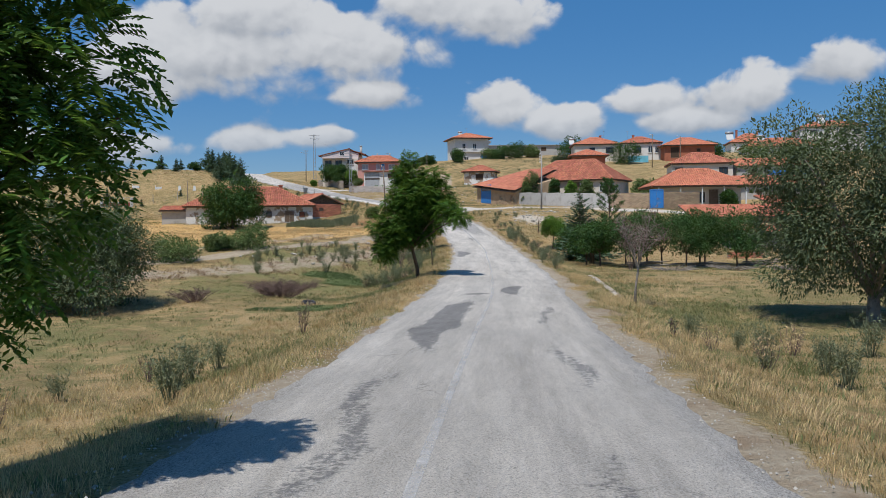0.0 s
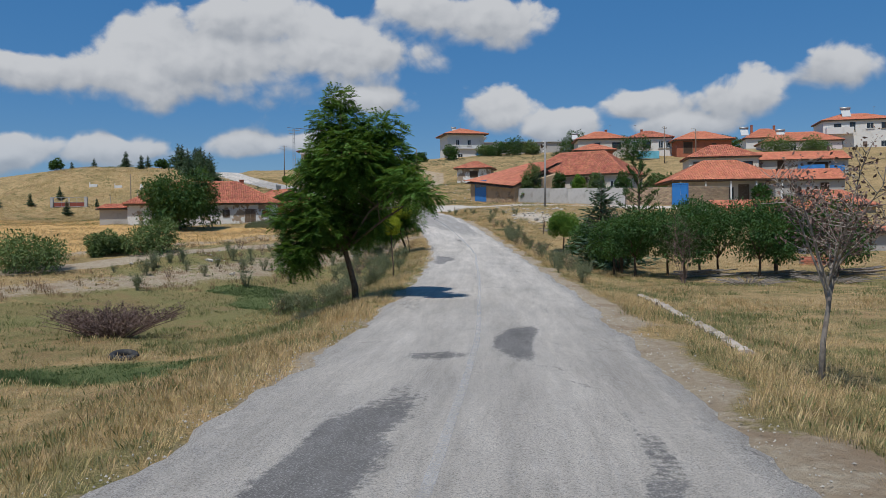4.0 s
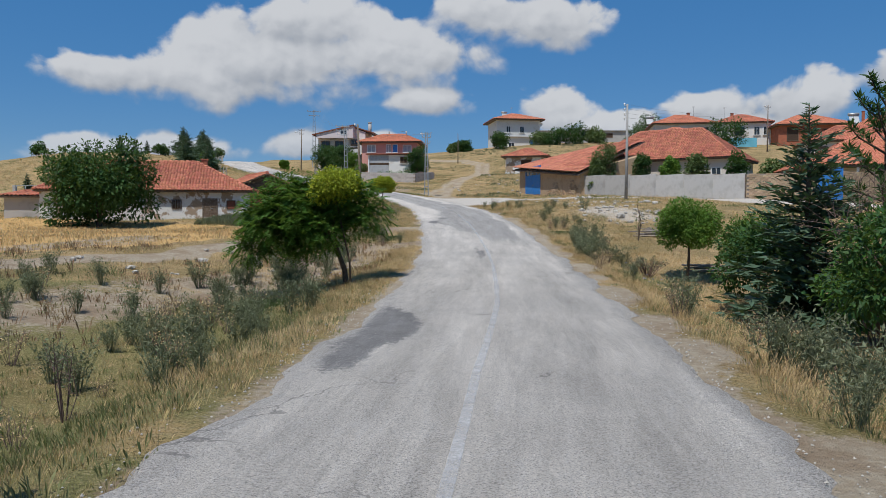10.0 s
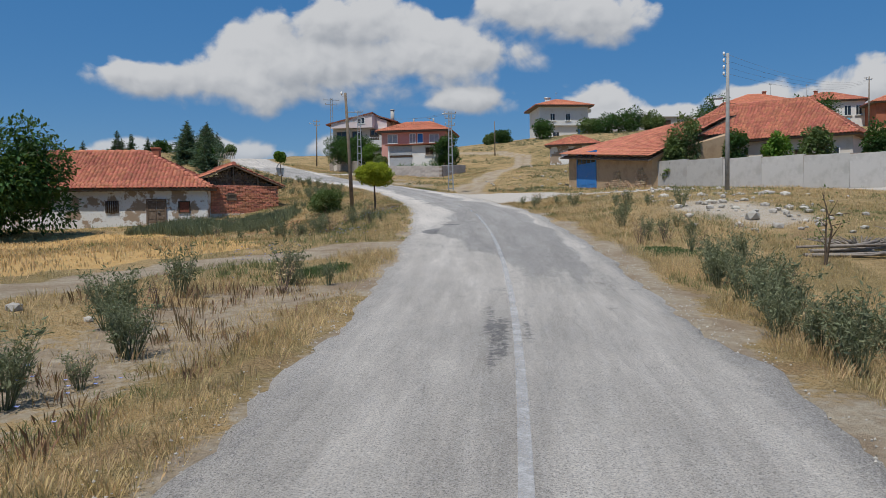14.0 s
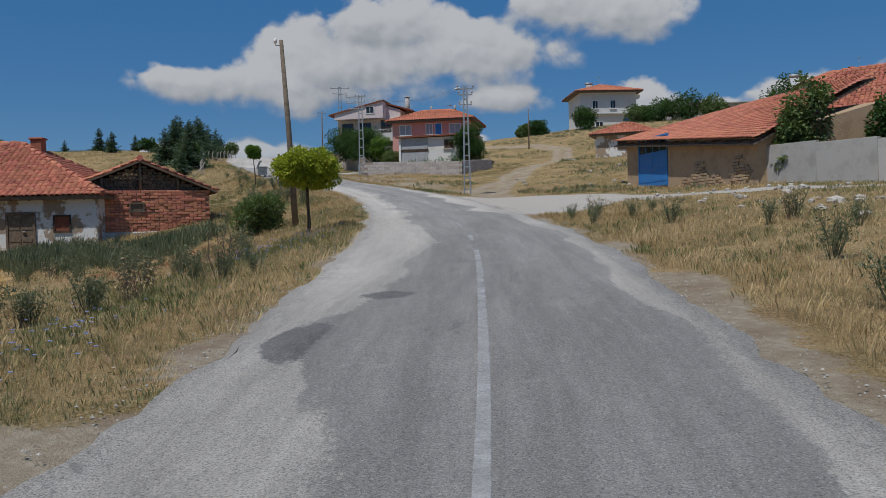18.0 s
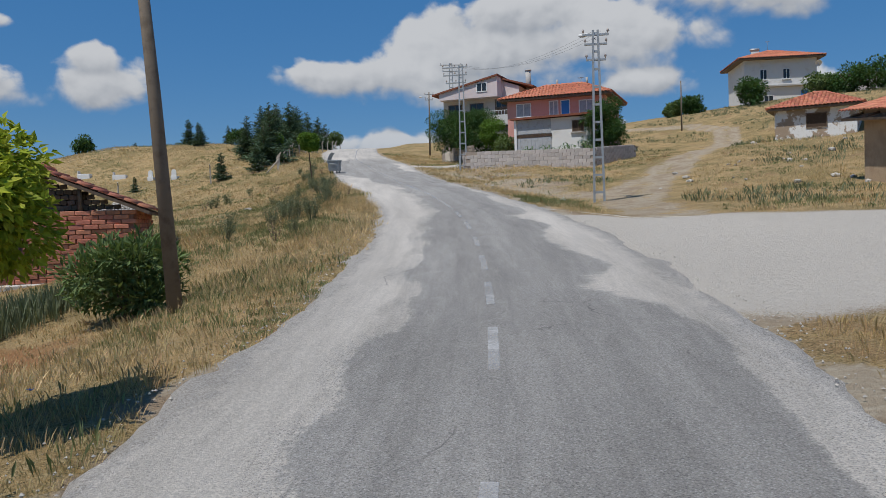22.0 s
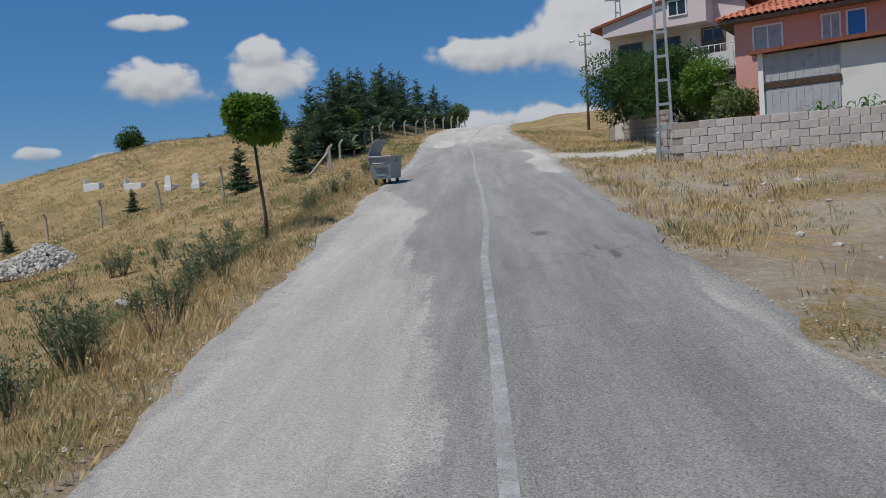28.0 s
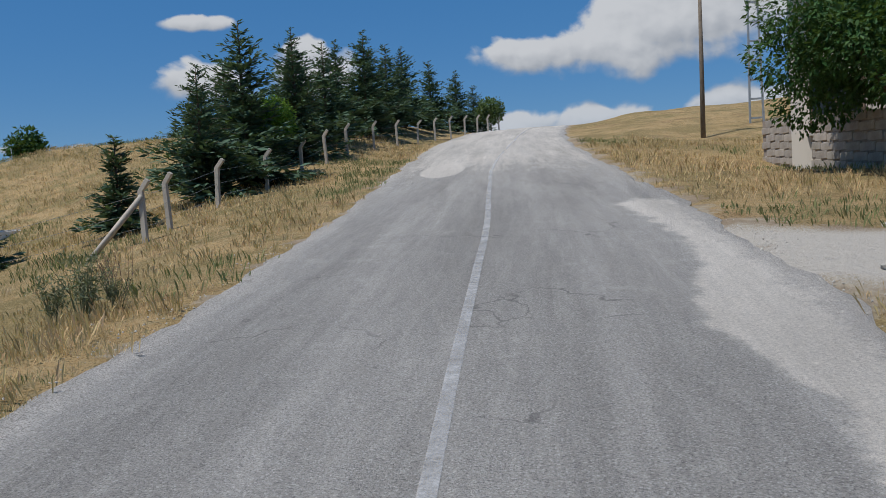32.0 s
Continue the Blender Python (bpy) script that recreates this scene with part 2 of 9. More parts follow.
M["wall_brown"] = material("wall_brown", (0.43, 0.375, 0.315), 0.94, spots=[((0.30, 0.25, 0.20), 1.4, 0.45, 0.68, 0.7), ((0.55, 0.50, 0.44), 5.0, 0.55, 0.75, 0.6)], bump=0.012, bump_scale=22, per=0.12)
M["block"] = material("block", (0.50, 0.45, 0.41), 0.94, spots=[((0.38, 0.33, 0.29), 2.0, 0.45, 0.7, 0.6)], bump=0.012, bump_scale=30, per=0.14)
M["wood_old"] = material("wood_old", (0.16, 0.115, 0.08), 0.9, spots=[((0.28, 0.22, 0.17), 5.0, 0.45, 0.7, 0.7)], bump=0.01, bump_scale=30)
M["wood_pole"] = material("wood_pole", (0.20, 0.16, 0.12), 0.88, spots=[((0.11, 0.085, 0.06), 4.0, 0.45, 0.7, 0.7)], bump=0.01, bump_scale=40)
# Dark wood, and the panels that paint the unlit inside of holes.
M["dark_wood_and_holes"] = material("dark_wood_and_holes", (0.07, 0.045, 0.03), 0.85, spots=[((0.13, 0.09, 0.06), 6.0, 0.5, 0.7, 0.7)], bump=0.006)
M["blue_paint"] = material("blue_paint", (0.04, 0.21, 0.54), 0.55, spots=[((0.10, 0.24, 0.48), 2.0, 0.5, 0.75, 0.6), ((0.12, 0.10, 0.10), 9.0, 0.68, 0.8, 0.6)], bump=0.003)
M["white_paint"] = material("white_paint", (0.78, 0.77, 0.74), 0.6, spots=[((0.6, 0.58, 0.54), 4.0, 0.55, 0.8, 0.4)])
M["glass"] = material("glass", (0.03, 0.035, 0.04), 0.08, spec=0.6)
M["curtain"] = material("curtain", (0.36, 0.38, 0.40), 0.35, spots=[((0.2, 0.22, 0.25), 3.0, 0.45, 0.7, 0.7)], spec=0.6)
M["steel"] = material("steel", (0.42, 0.43, 0.43), 0.55, 0.6, spots=[((0.25, 0.2, 0.16), 8.0, 0.6, 0.75, 0.6)], bump=0.002)
M["pole_metal"] = material("pole_metal", (0.28, 0.29, 0.29), 0.6, 0.4, spots=[((0.2, 0.13, 0.09), 6.0, 0.55, 0.75, 0.7)])
M["rust"] = material("rust", (0.24, 0.085, 0.05), 0.85, spots=[((0.14, 0.05, 0.03), 6.0, 0.45, 0.7, 0.7)], bump=0.004)
M["bin_grey"] = material("bin_grey", (0.305, 0.335, 0.35), 0.48, 0.3, spots=[((0.25, 0.27, 0.28), 2.5, 0.45, 0.7, 0.6), ((0.16, 0.10, 0.06), 12.0, 0.64, 0.78, 0.7)], bump=0.003)
M["red_white"] = material("red_white", (0.6, 0.06, 0.05), 0.5)
M["rubber"] = material("rubber", (0.03, 0.03, 0.03), 0.8)
M["bark"] = material("bark", (0.13, 0.095, 0.065), 0.95, spots=[((0.07, 0.05, 0.035), 9.0, 0.45, 0.65, 0.8)], bump=0.02, bump_scale=25)
M["bark_grey"] = material("bark_grey", (0.30, 0.26, 0.22), 0.95, spots=[((0.17, 0.14, 0.12), 9.0, 0.45, 0.65, 0.8)], bump=0.015, bump_scale=25)
M["leaf_locust"] = material("leaf_locust", (0.078, 0.165, 0.026), 0.55, per=0.42, see=0.36, spec=0.25)
M["leaf_ball"] = material("leaf_ball", (0.115, 0.22, 0.03), 0.6, per=0.35, see=0.3, spec=0.25)
M["leaf_ball_yellow"] = material("leaf_ball_yellow", (0.34, 0.38, 0.03), 0.6, per=0.35, see=0.3, spec=0.25)
M["leaf_dark"] = material("leaf_dark", (0.040, 0.095, 0.024), 0.6, per=0.4, see=0.22, spec=0.25)
M["leaf_olive"] = material("leaf_olive", (0.105, 0.135, 0.07), 0.65, per=0.35, see=0.2, spec=0.25)
M["leaf_bush"] = material("leaf_bush", (0.12, 0.17, 0.06), 0.7, per=0.35, see=0.2, spec=0.2)
M["needle"] = material("needle", (0.075, 0.125, 0.075), 0.7, per=0.35, see=0.12, spec=0.2)
M["thistle"] = material("thistle", (0.185, 0.20, 0.115), 0.75, per=0.35, see=0.2, spec=0.2)
M["twig"] = material("twig", (0.17, 0.115, 0.095), 0.9, per=0.3)
M["straw"] = material("straw", (0.66, 0.47, 0.245), 0.8, spots=[((0.48, 0.31, 0.14), 0.5, 0.48, 0.68, 0.7)], per=0.3, see=0.25, spec=0.2)
M["grass_dry"] = material("grass_dry", (0.64, 0.465, 0.255), 0.8, spots=[((0.42, 0.30, 0.14), 0.14, 0.47, 0.60, 0.65), ((0.46, 0.29, 0.135), 0.55, 0.48, 0.66, 0.7), ((0.33, 0.30, 0.14), 0.9, 0.54, 0.68, 0.7)], per=0.35, see=0.25, spec=0.2)
M["grass_green"] = material("grass_green", (0.205, 0.215, 0.095), 0.75, spots=[((0.34, 0.29, 0.15), 0.7, 0.5, 0.66, 0.7)], per=0.4, see=0.25, spec=0.2)
M["grass_lush"] = material("grass_lush", (0.105, 0.145, 0.06), 0.75, per=0.35, see=0.25, spec=0.2)
M["weed_brown"] = material("weed_brown", (0.30, 0.195, 0.115), 0.85, spots=[((0.22, 0.12, 0.08), 0.6, 0.45, 0.65, 0.7)], per=0.4, see=0.15, spec=0.2)
M["stone"] = material("stone", (0.50, 0.46, 0.40), 0.95, spots=[((0.33, 0.29, 0.24), 4.0, 0.45, 0.7, 0.7)], bump=0.02, bump_scale=20, per=0.2)
M["flower"] = material("flower", (0.30, 0.36, 0.66), 0.7)
M["corn"] = material("corn", (0.075, 0.16, 0.045), 0.6, per=0.3, see=0.2)
M["sheet_blue"] = material("sheet_blue", (0.18, 0.42, 0.50), 0.6)
M["sheet_grey"] = material("sheet_grey", (0.42, 0.43, 0.44), 0.6, spots=[((0.3, 0.28, 0.26), 3.0, 0.5, 0.7, 0.6)])


def part(name, bm, mat, parent=None, label=""):
    """One mesh object from a bmesh, under its thing or part."""
    me = bpy.data.meshes.new(name)
    bm.to_mesh(me)
    bm.free()
    me.materials.append(M[mat] if isinstance(mat, str) else mat)
    ob = new(name, me)
    ob.parent = parent
    if label:
        tagged(ob, label)
    return ob


def raw(name, verts, faces, mat, parent=None, label="", smooth=False):
    me = bpy.data.meshes.new(name)
    me.from_pydata([tuple(v) for v in verts], [], faces)
    me.materials.append(M[mat] if isinstance(mat, str) else mat)
    if smooth:
        me.polygons.foreach_set("use_smooth", [True] * len(me.polygons))
    ob = new(name, me)
    ob.parent = parent
    if label:
        tagged(ob, label)
    return ob


def thing(name, label, category, m=None, group="", kind=""):
    ob = new(name)
    ob.empty_display_size = 0.3
    if m is not None:
        ob.matrix_basis = m
    return tagged(ob, label, category, group, kind)


def box(bm, x0, y0, z0, x1, y1, z1, bevel=0.0, m=None):
    """A box between two corners, its edges eased."""
    made = bmesh.ops.create_cube(bm, size=1.0)["verts"]
    mm = Matrix.Translation(((x0 + x1) / 2, (y0 + y1) / 2, (z0 + z1) / 2)) @ Matrix.Diagonal((abs(x1 - x0), abs(y1 - y0), abs(z1 - z0), 1))
    bmesh.ops.transform(bm, matrix=mm if m is None else m @ mm, verts=made)
    if bevel:
        edges = list({e for v in made for e in v.link_edges})
        bmesh.ops.bevel(bm, geom=edges, offset=bevel, segments=1, affect="EDGES")
    return bm


def tube(bm, path, radii, sides=7, cap=True):
    """A tapered tube along a path of points."""
    rings = []
    up = Vector((0.31, 0.17, 0.94)).normalized()
    for i, p in enumerate(path):
        a, b = Vector(path[max(i - 1, 0)]), Vector(path[min(i + 1, len(path) - 1)])
        t = (b - a).normalized()
        u = t.cross(up if abs(t.dot(up)) < 0.98 else Vector((1, 0, 0))).normalized()
        w = t.cross(u)
        r = radii[i] if hasattr(radii, "__len__") else radii
        rings.append([bm.verts.new(Vector(p) + (u * math.cos(k * math.tau / sides) + w * math.sin(k * math.tau / sides)) * r) for k in range(sides)])
    for r0, r1 in zip(rings, rings[1:]):
        for k in range(sides):
            bm.faces.new((r0[k], r0[(k + 1) % sides], r1[(k + 1) % sides], r1[k])).smooth = True
    if cap:
        bm.faces.new(rings[-1])
        bm.faces.new(rings[0][::-1])
    return bm


# ---- the lie of the land ----
# The road's white line from south to north: y, x, height, left and right half width.
ROAD = np.array([
    (-40, -2.2, 2.20, 2.0, 2.2), (-15, -0.6, 0.92, 1.8, 2.2), (0, 0.45, 0.17, 1.75, 2.15), (12, 1.45, -0.34, 1.75, 2.15),
    (24, 2.62, -0.57, 1.85, 2.0), (36, 3.40, -0.55, 1.75, 1.95), (48, 3.80, -0.34, 1.75, 1.75), (60, 3.58, 0.13, 1.8, 1.85),
    (72, 2.62, 1.04, 2.0, 1.9), (80, 1.50, 1.67, 2.0, 2.0), (88, -0.55, 2.29, 1.75, 2.1), (96, -3.35, 3.03, 1.6, 2.1),
    (104, -7.00, 3.82, 1.8, 1.9), (112, -10.95, 4.57, 2.3, 1.9), (118, -14.02, 5.20, 2.5, 2.05), (123, -16.62, 5.77, 2.5, 2.3), (130, -20.02, 6.62, 2.6, 2.4),
    (140, -25.4, 7.88, 2.7, 2.4), (152, -31.6, 9.55, 2.7, 2.4), (164, -36.5, 11.0, 2.6, 2.4), (190, -44.0, 11.4, 2.6, 2.4),
])
ROAD_Y = np.arange(-40.0, 190.0, 0.5)


def glide(xs, ys, q):
    """Smooth (Hermite) interpolation through control values."""
    m = np.gradient(ys, xs)
    i = np.clip(np.searchsorted(xs, q) - 1, 0, len(xs) - 2)
    h = xs[i + 1] - xs[i]
    t = np.clip((q - xs[i]) / h, 0, 1)
    return ((2 * t ** 3 - 3 * t ** 2 + 1) * ys[i] + (t ** 3 - 2 * t ** 2 + t) * h * m[i] + (3 * t ** 2 - 2 * t ** 3) * ys[i + 1] + (t ** 3 - t ** 2) * h * m[i + 1])


ROAD_X, ROAD_Z, ROAD_L, ROAD_R = (glide(ROAD[:, 0], ROAD[:, k], ROAD_Y) for k in (1, 2, 3, 4))
ROAD_TX, ROAD_TY = np.gradient(ROAD_X, ROAD_Y), np.ones_like(ROAD_Y)
_len = np.hypot(ROAD_TX, ROAD_TY)
ROAD_NX, ROAD_NY = ROAD_TY / _len, -ROAD_TX / _len          # to the right of the way

WEST = [(-9, 0, -0.9), (-30, 0, -0.9), (-6, 14, -1.2), (-10, 25, -1.3), (-3.2, 23, -1.2), (-24, 22, -1.2), (-4.5, 33, -1.35), (-3.2, 43, -1.45),
        (-9, 40, -1.0), (-2.6, 53, -0.55), (-7, 49, -0.15), (-14, 39, -0.7), (-25, 31, -1.0), (-3, 61, 0.25), (-20, 55, 0.0), (-18, 70, 0.45), (-45, 60, 0.3),
        (-9, 75, 0.55), (-27, 87, 1.15), (-13.5, 90.5, 1.35), (-11, 87.5, 0.95), (-8, 95, 2.6), (-50, 90, 1.6), (-20, 103, 2.6), (-19, 113, 3.6), (-34, 121, 3.5), (-49, 127, 3.7),
        (-32, 129, 5.9), (-27, 130, 6.6), (-60, 112, 3.0)]
HILLS = [(-53, 142, 10.0), (-85, 155, 8.6), (-70, 130, 6.0), (-33, 143, 8.8), (-40, 160, 11.3), (-60, 170, 11.2), (-120, 150, 8.0), (-100, 90, 2.2),
         (-110, 20, 0.0), (-100, -60, 0.5), (0, -60, 2.6), (100, -60, 1.5), (100, 20, 0.5), (110, 90, 7.0), (120, 160, 14.0), (60, 220, 17.0), (-20, 215, 13.5), (-90, 230, 11.0)]
EAST = [(8.6, 19, -1.0), (7, 5, -0.6), (6.8, 27, -0.95), (12, 30, -1.0), (25, 20, -1.0), (9.5, 41, -1.15), (15, 42, -1.25), (10, 46, -1.3), (10.5, 52, -1.35), (9.6, 57.5, -1.0), (11.5, 62, -0.7), (8.4, 66, 0.3), (22, 56, -0.9), (16, 50, -1.3), (32, 60, -0.4),
        (8, 78, 1.75), (12.1, 87, 2.45), (11, 98, 3.1), (20, 87.5, 2.5), (6.5, 107, 3.55), (-2, 106.5, 3.35), (-4.4, 123.5, 5.4), (-11.5, 124, 5.6), (-11.5, 136, 6.9), (-17.4, 140.2, 7.1), (-14.9, 134.9, 6.6), (-19.7, 144.3, 7.5), (-18.6, 138.6, 7.2), (3.5, 124, 6.2), (6, 137, 7.0), (11, 138, 7.6),
        (8, 152, 10.6), (8, 168, 13.6), (24, 135, 9.2), (24, 88, 2.5), (36, 94, 2.3), (47, 112, 5.6), (45, 148, 11.6), (72, 153, 13.2)]
_pts = np.array(WEST + HILLS + EAST, dtype=float)


def _tps(d2):
    return 0.5 * d2 * np.log(d2 + 1e-9)


_d2 = ((_pts[:, None, :2] - _pts[None, :, :2]) ** 2).sum(-1)
_n = len(_pts)
_A = np.zeros((_n + 3, _n + 3))
_A[:_n, :_n] = _tps(_d2) + np.eye(_n) * 4.0
_A[:_n, _n] = _A[_n, :_n] = 1.0
_A[:_n, _n + 1:] = _pts[:, :2]
_A[_n + 1:, :_n] = _pts[:, :2].T
_w = np.linalg.solve(_A, np.concatenate([_pts[:, 2], np.zeros(3)]))


def smooth01(t):
    t = np.clip(t, 0.0, 1.0)
    return t * t * (3 - 2 * t)


def from_road(px, py):
    """Signed distance to the white line (right is positive) and the index of the nearest stretch."""
    d = np.empty(len(px))
    k = np.empty(len(px), dtype=int)
    for a in range(0, len(px), 20000):
        q = (px[a:a + 20000, None] - ROAD_X) ** 2 + (py[a:a + 20000, None] - ROAD_Y) ** 2
        k[a:a + 20000] = q.argmin(1)
    d = (px - ROAD_X[k]) * ROAD_NX[k] + (py - ROAD_Y[k]) * ROAD_NY[k]
    far = np.hypot(px - ROAD_X[k], py - ROAD_Y[k])
    return np.where(np.abs(d) < far * 0.5, np.sign(d + 1e-6) * far, d), k


# The lane that forks off to the east, and the farm track to the west: x, y along them and half width.
LANE = np.array([(-1.5, 93.4), (3.0, 93.0), (8.0, 92.4), (14.0, 90.2), (20.0, 85.2), (30, 81.5)])
TRACK = np.array([(2.0, 69.5), (-2.5, 65.5), (-5.0, 57.0), (-9.5, 47.5), (-15.0, 40.5), (-26.0, 33.5), (-45.0, 29.0)])
CART = np.array([(1.2, 97.2), (-0.5, 103.4), (-0.7, 112.5), (0.0, 118.0), (0.8, 122.0), (1.7, 132.0), (2.7, 142.0), (2.6, 148.0), (0.0, 153.0), (-6.0, 158.0)])


def near_line(px, py, line):
    best = np.full(len(px), 1e9)
    for (ax, ay), (bx, by) in zip(line[:-1], line[1:]):
        vx, vy = bx - ax, by - ay
        t = np.clip(((px - ax) * vx + (py - ay) * vy) / (vx * vx + vy * vy), 0, 1)
        best = np.minimum(best, np.hypot(px - ax - t * vx, py - ay - t * vy))
    return best


def rough(px, py, size, seed=0.0):
    """Cheap smooth unevenness from crossed waves."""
    u, v = px / size + seed, py / size - seed
    return (np.sin(u * 1.7 + 1.3 * np.sin(v * 1.1)) + np.sin(v * 1.9 + 1.7 * np.sin(u * 0.9 + 2.0)) + np.sin((u + v) * 2.7 + 1.1 * np.sin(u * 2.3)) * 0.6) / 2.6


def land(px, py, detail=True):
    px, py = np.atleast_1d(np.asarray(px, float)), np.atleast_1d(np.asarray(py, float))
    cx, cy = np.clip(px, -150, 150), np.clip(py, -90, 250)
    z = np.empty(len(px))
    for a in range(0, len(px), 20000):
        s = slice(a, a + 20000)
        d2 = (cx[s, None] - _pts[:, 0]) ** 2 + (cy[s, None] - _pts[:, 1]) ** 2
        z[s] = _tps(d2) @ _w[:_n] + _w[_n] + _w[_n + 1] * cx[s] + _w[_n + 2] * cy[s]
    d, k = from_road(px, py)
    edge = np.where(d < 0, -d - ROAD_L[k], d - ROAD_R[k])
    if detail:
        z = z + rough(px, py, 2.6) * 0.10 + rough(px, py, 0.8, 3.0) * 0.035
    wide = np.where(d < 0, 3.2, 3.4)
    f = smooth01((edge - 0.35) / wide)
    crown = ROAD_Z[k] - 0.035 - np.clip(edge, 0, 2) * 0.05 - np.clip((0.1 - edge) * 0.25, 0, 0.09)
    return crown * (1 - f) + z * f


def land_at(x, y):
    return float(land(x, y)[0])


# ---- ground ----
def attribute(me, name, values):
    me.attributes.new(name, "FLOAT", "POINT").data.foreach_set("value", np.asarray(values, dtype=np.float32))


def spread(lo, hi, inner_lo, inner_hi, step, grow=1.25):
    """Even steps inside, growing steps to the far edges."""
    mid = list(np.arange(inner_lo, inner_hi, step))
    for side in (1, -1):
        s, p = step, mid[-1] if side > 0 else mid[0]
        while (p < hi) if side > 0 else (p > lo):
            s *= grow
            p += side * s
            mid = mid + [p] if side > 0 else [p] + mid
    return np.array(mid)


def ground_material():
    m = bpy.data.materials.new("ground")
    m.use_nodes = True
    n = Nodes(m.node_tree)
    vec = n.add("ShaderNodeTexCoord").outputs["Object"]
    att = {k: n.add("ShaderNodeAttribute", attribute_name=k).outputs["Fac"] for k in ("field", "bare", "green", "rust", "stony", "lush")}
    wide, mid, fine, grit = n.noise(vec, 0.22, 6, 0.65), n.noise(vec, 0.9, 6, 0.66), n.noise(vec, 7.0, 5, 0.7), n.noise(vec, 45.0, 4, 0.7)
    dry = n.mix(n.ramp(mid, 0.38, 0.66), (0.45, 0.30, 0.14), (0.25, 0.175, 0.075))
    dry = n.mix(n.ramp(fine, 0.45, 0.7, 0.0, 0.75), dry, (0.44, 0.35, 0.20))
    col = n.mix(n.ramp(n.math("ADD", att["green"], n.math("MULTIPLY", n.math("SUBTRACT", mid, 0.5), 1.5)), 0.3, 0.8, 0.0, 0.9), dry, n.mix(fine, (0.14, 0.155, 0.05), (0.22, 0.205, 0.08)))
    col = n.mix(n.ramp(wide, 0.46, 0.60, 0.0, 0.7), col, (0.215, 0.165, 0.068))
    col = n.mix(n.ramp(n.noise(vec, 0.42, 7, 0.7), 0.54, 0.64, 0.0, 0.6), col, (0.27, 0.165, 0.085))
    blade = n.noise(vec, 26.0, 4, 0.75)
    col = n.mix(n.ramp(blade, 0.50, 0.68, 0.0, 0.75), col, (0.47, 0.365, 0.205))
    col = n.mix(n.ramp(blade, 0.36, 0.50, 0.9, 0.0), col, (0.115, 0.095, 0.045))
    col = n.mix(n.ramp(n.math("ADD", att["rust"], n.math("MULTIPLY", n.math("SUBTRACT", mid, 0.5), 1.0)), 0.45, 0.8, 0.0, 0.8), col, (0.32, 0.155, 0.07))
    col = n.mix(n.ramp(n.math("ADD", att["lush"], n.math("MULTIPLY", n.math("SUBTRACT", mid, 0.5), 1.8)), 0.4, 0.8, 0.0, 0.85), col, (0.10, 0.135, 0.05))
    gold = n.mix(n.ramp(fine, 0.35, 0.7), (0.54, 0.33, 0.13), (0.60, 0.40, 0.17))
    gold = n.mix(n.ramp(mid, 0.5, 0.75, 0.0, 0.55), gold, (0.44, 0.27, 0.09))
    col = n.mix(n.ramp(n.math("ADD", att["field"], n.math("MULTIPLY", n.math("SUBTRACT", fine, 0.5), 0.5)), 0.4, 0.6), col, gold)
    soil = n.mix(n.ramp(fine, 0.4, 0.7), (0.36, 0.29, 0.205), (0.46, 0.39, 0.29))
    soil = n.mix(n.ramp(mid, 0.45, 0.65, 0.0, 0.75), soil, (0.27, 0.19, 0.12))
    patchy = n.math("ADD", att["bare"], n.math("MULTIPLY", n.math("SUBTRACT", n.math("ADD", mid, n.math("MULTIPLY", fine, 0.6)), 0.8), 1.1))
    col = n.mix(n.ramp(patchy, 0.42, 0.68), col, soil)
    col = n.mix(n.ramp(n.math("ADD", att["stony"], n.math("MULTIPLY", n.math("SUBTRACT", grit, 0.5), 1.6)), 0.45, 0.85), col, (0.54, 0.49, 0.425))
    b = n.add("ShaderNodeBsdfPrincipled")
    n.link(col, b.inputs["Base Color"])
    b.inputs["Roughness"].default_value, b.inputs["Specular IOR Level"].default_value = 0.97, 0.1
    bump = n.add("ShaderNodeBump")
    bump.inputs["Strength"].default_value, bump.inputs["Distance"].default_value = 1.0, 0.09
    n.link(n.math("ADD", n.math("MULTIPLY", fine, 0.9), n.math("MULTIPLY", grit, 0.35)), bump.inputs["Height"])
    n.link(bump.outputs[0], b.inputs["Normal"])
    n.link(b.outputs[0], n.add("ShaderNodeOutputMaterial").inputs[0])
    return m


def inside(px, py, poly):
    hit = np.zeros(len(px), bool)
    for (x0, y0), (x1, y1) in zip(poly, poly[1:] + poly[:1]):
        cross = ((y0 > py) != (y1 > py)) & (px < (x1 - x0) * (py - y0) / (y1 - y0 + 1e-9) + x0)
        hit ^= cross
    return hit


FIELD = [(-2.5, 69.0), (-6.0, 60.5), (-10.5, 51.0), (-16.0, 44.0), (-27.0, 37.0), (-60.0, 30.0), (-95.0, 60.0), (-90.0, 116.0), (-50.0, 113.0), (-31.5, 103.0), (-28.0, 90.0), (-26.0, 87.5), (-13.0, 86.5), (-7.0, 79.0)]


def lane_gap(px, py):
    """Distance to the lane's middle, less where its mouth widens to the road."""
    return near_line(px, py, LANE) - np.where(py < 93.0, 4.3 * smooth01((8.0 - px) / 6.0), 2.2 * smooth01((9.0 - px) / 5.0))


LUSH = [(-3.1, 25.4, 1.9, 0.9), (-2.6, 39.5, 2.0, 2.2), (-0.8, 51.2, 0.6, 1.3), (-4.6, 42.0, 1.4, 1.2), (6.5, 67.5, 0.5, 1.0), (0.2, 64.6, 0.4, 1.0)]


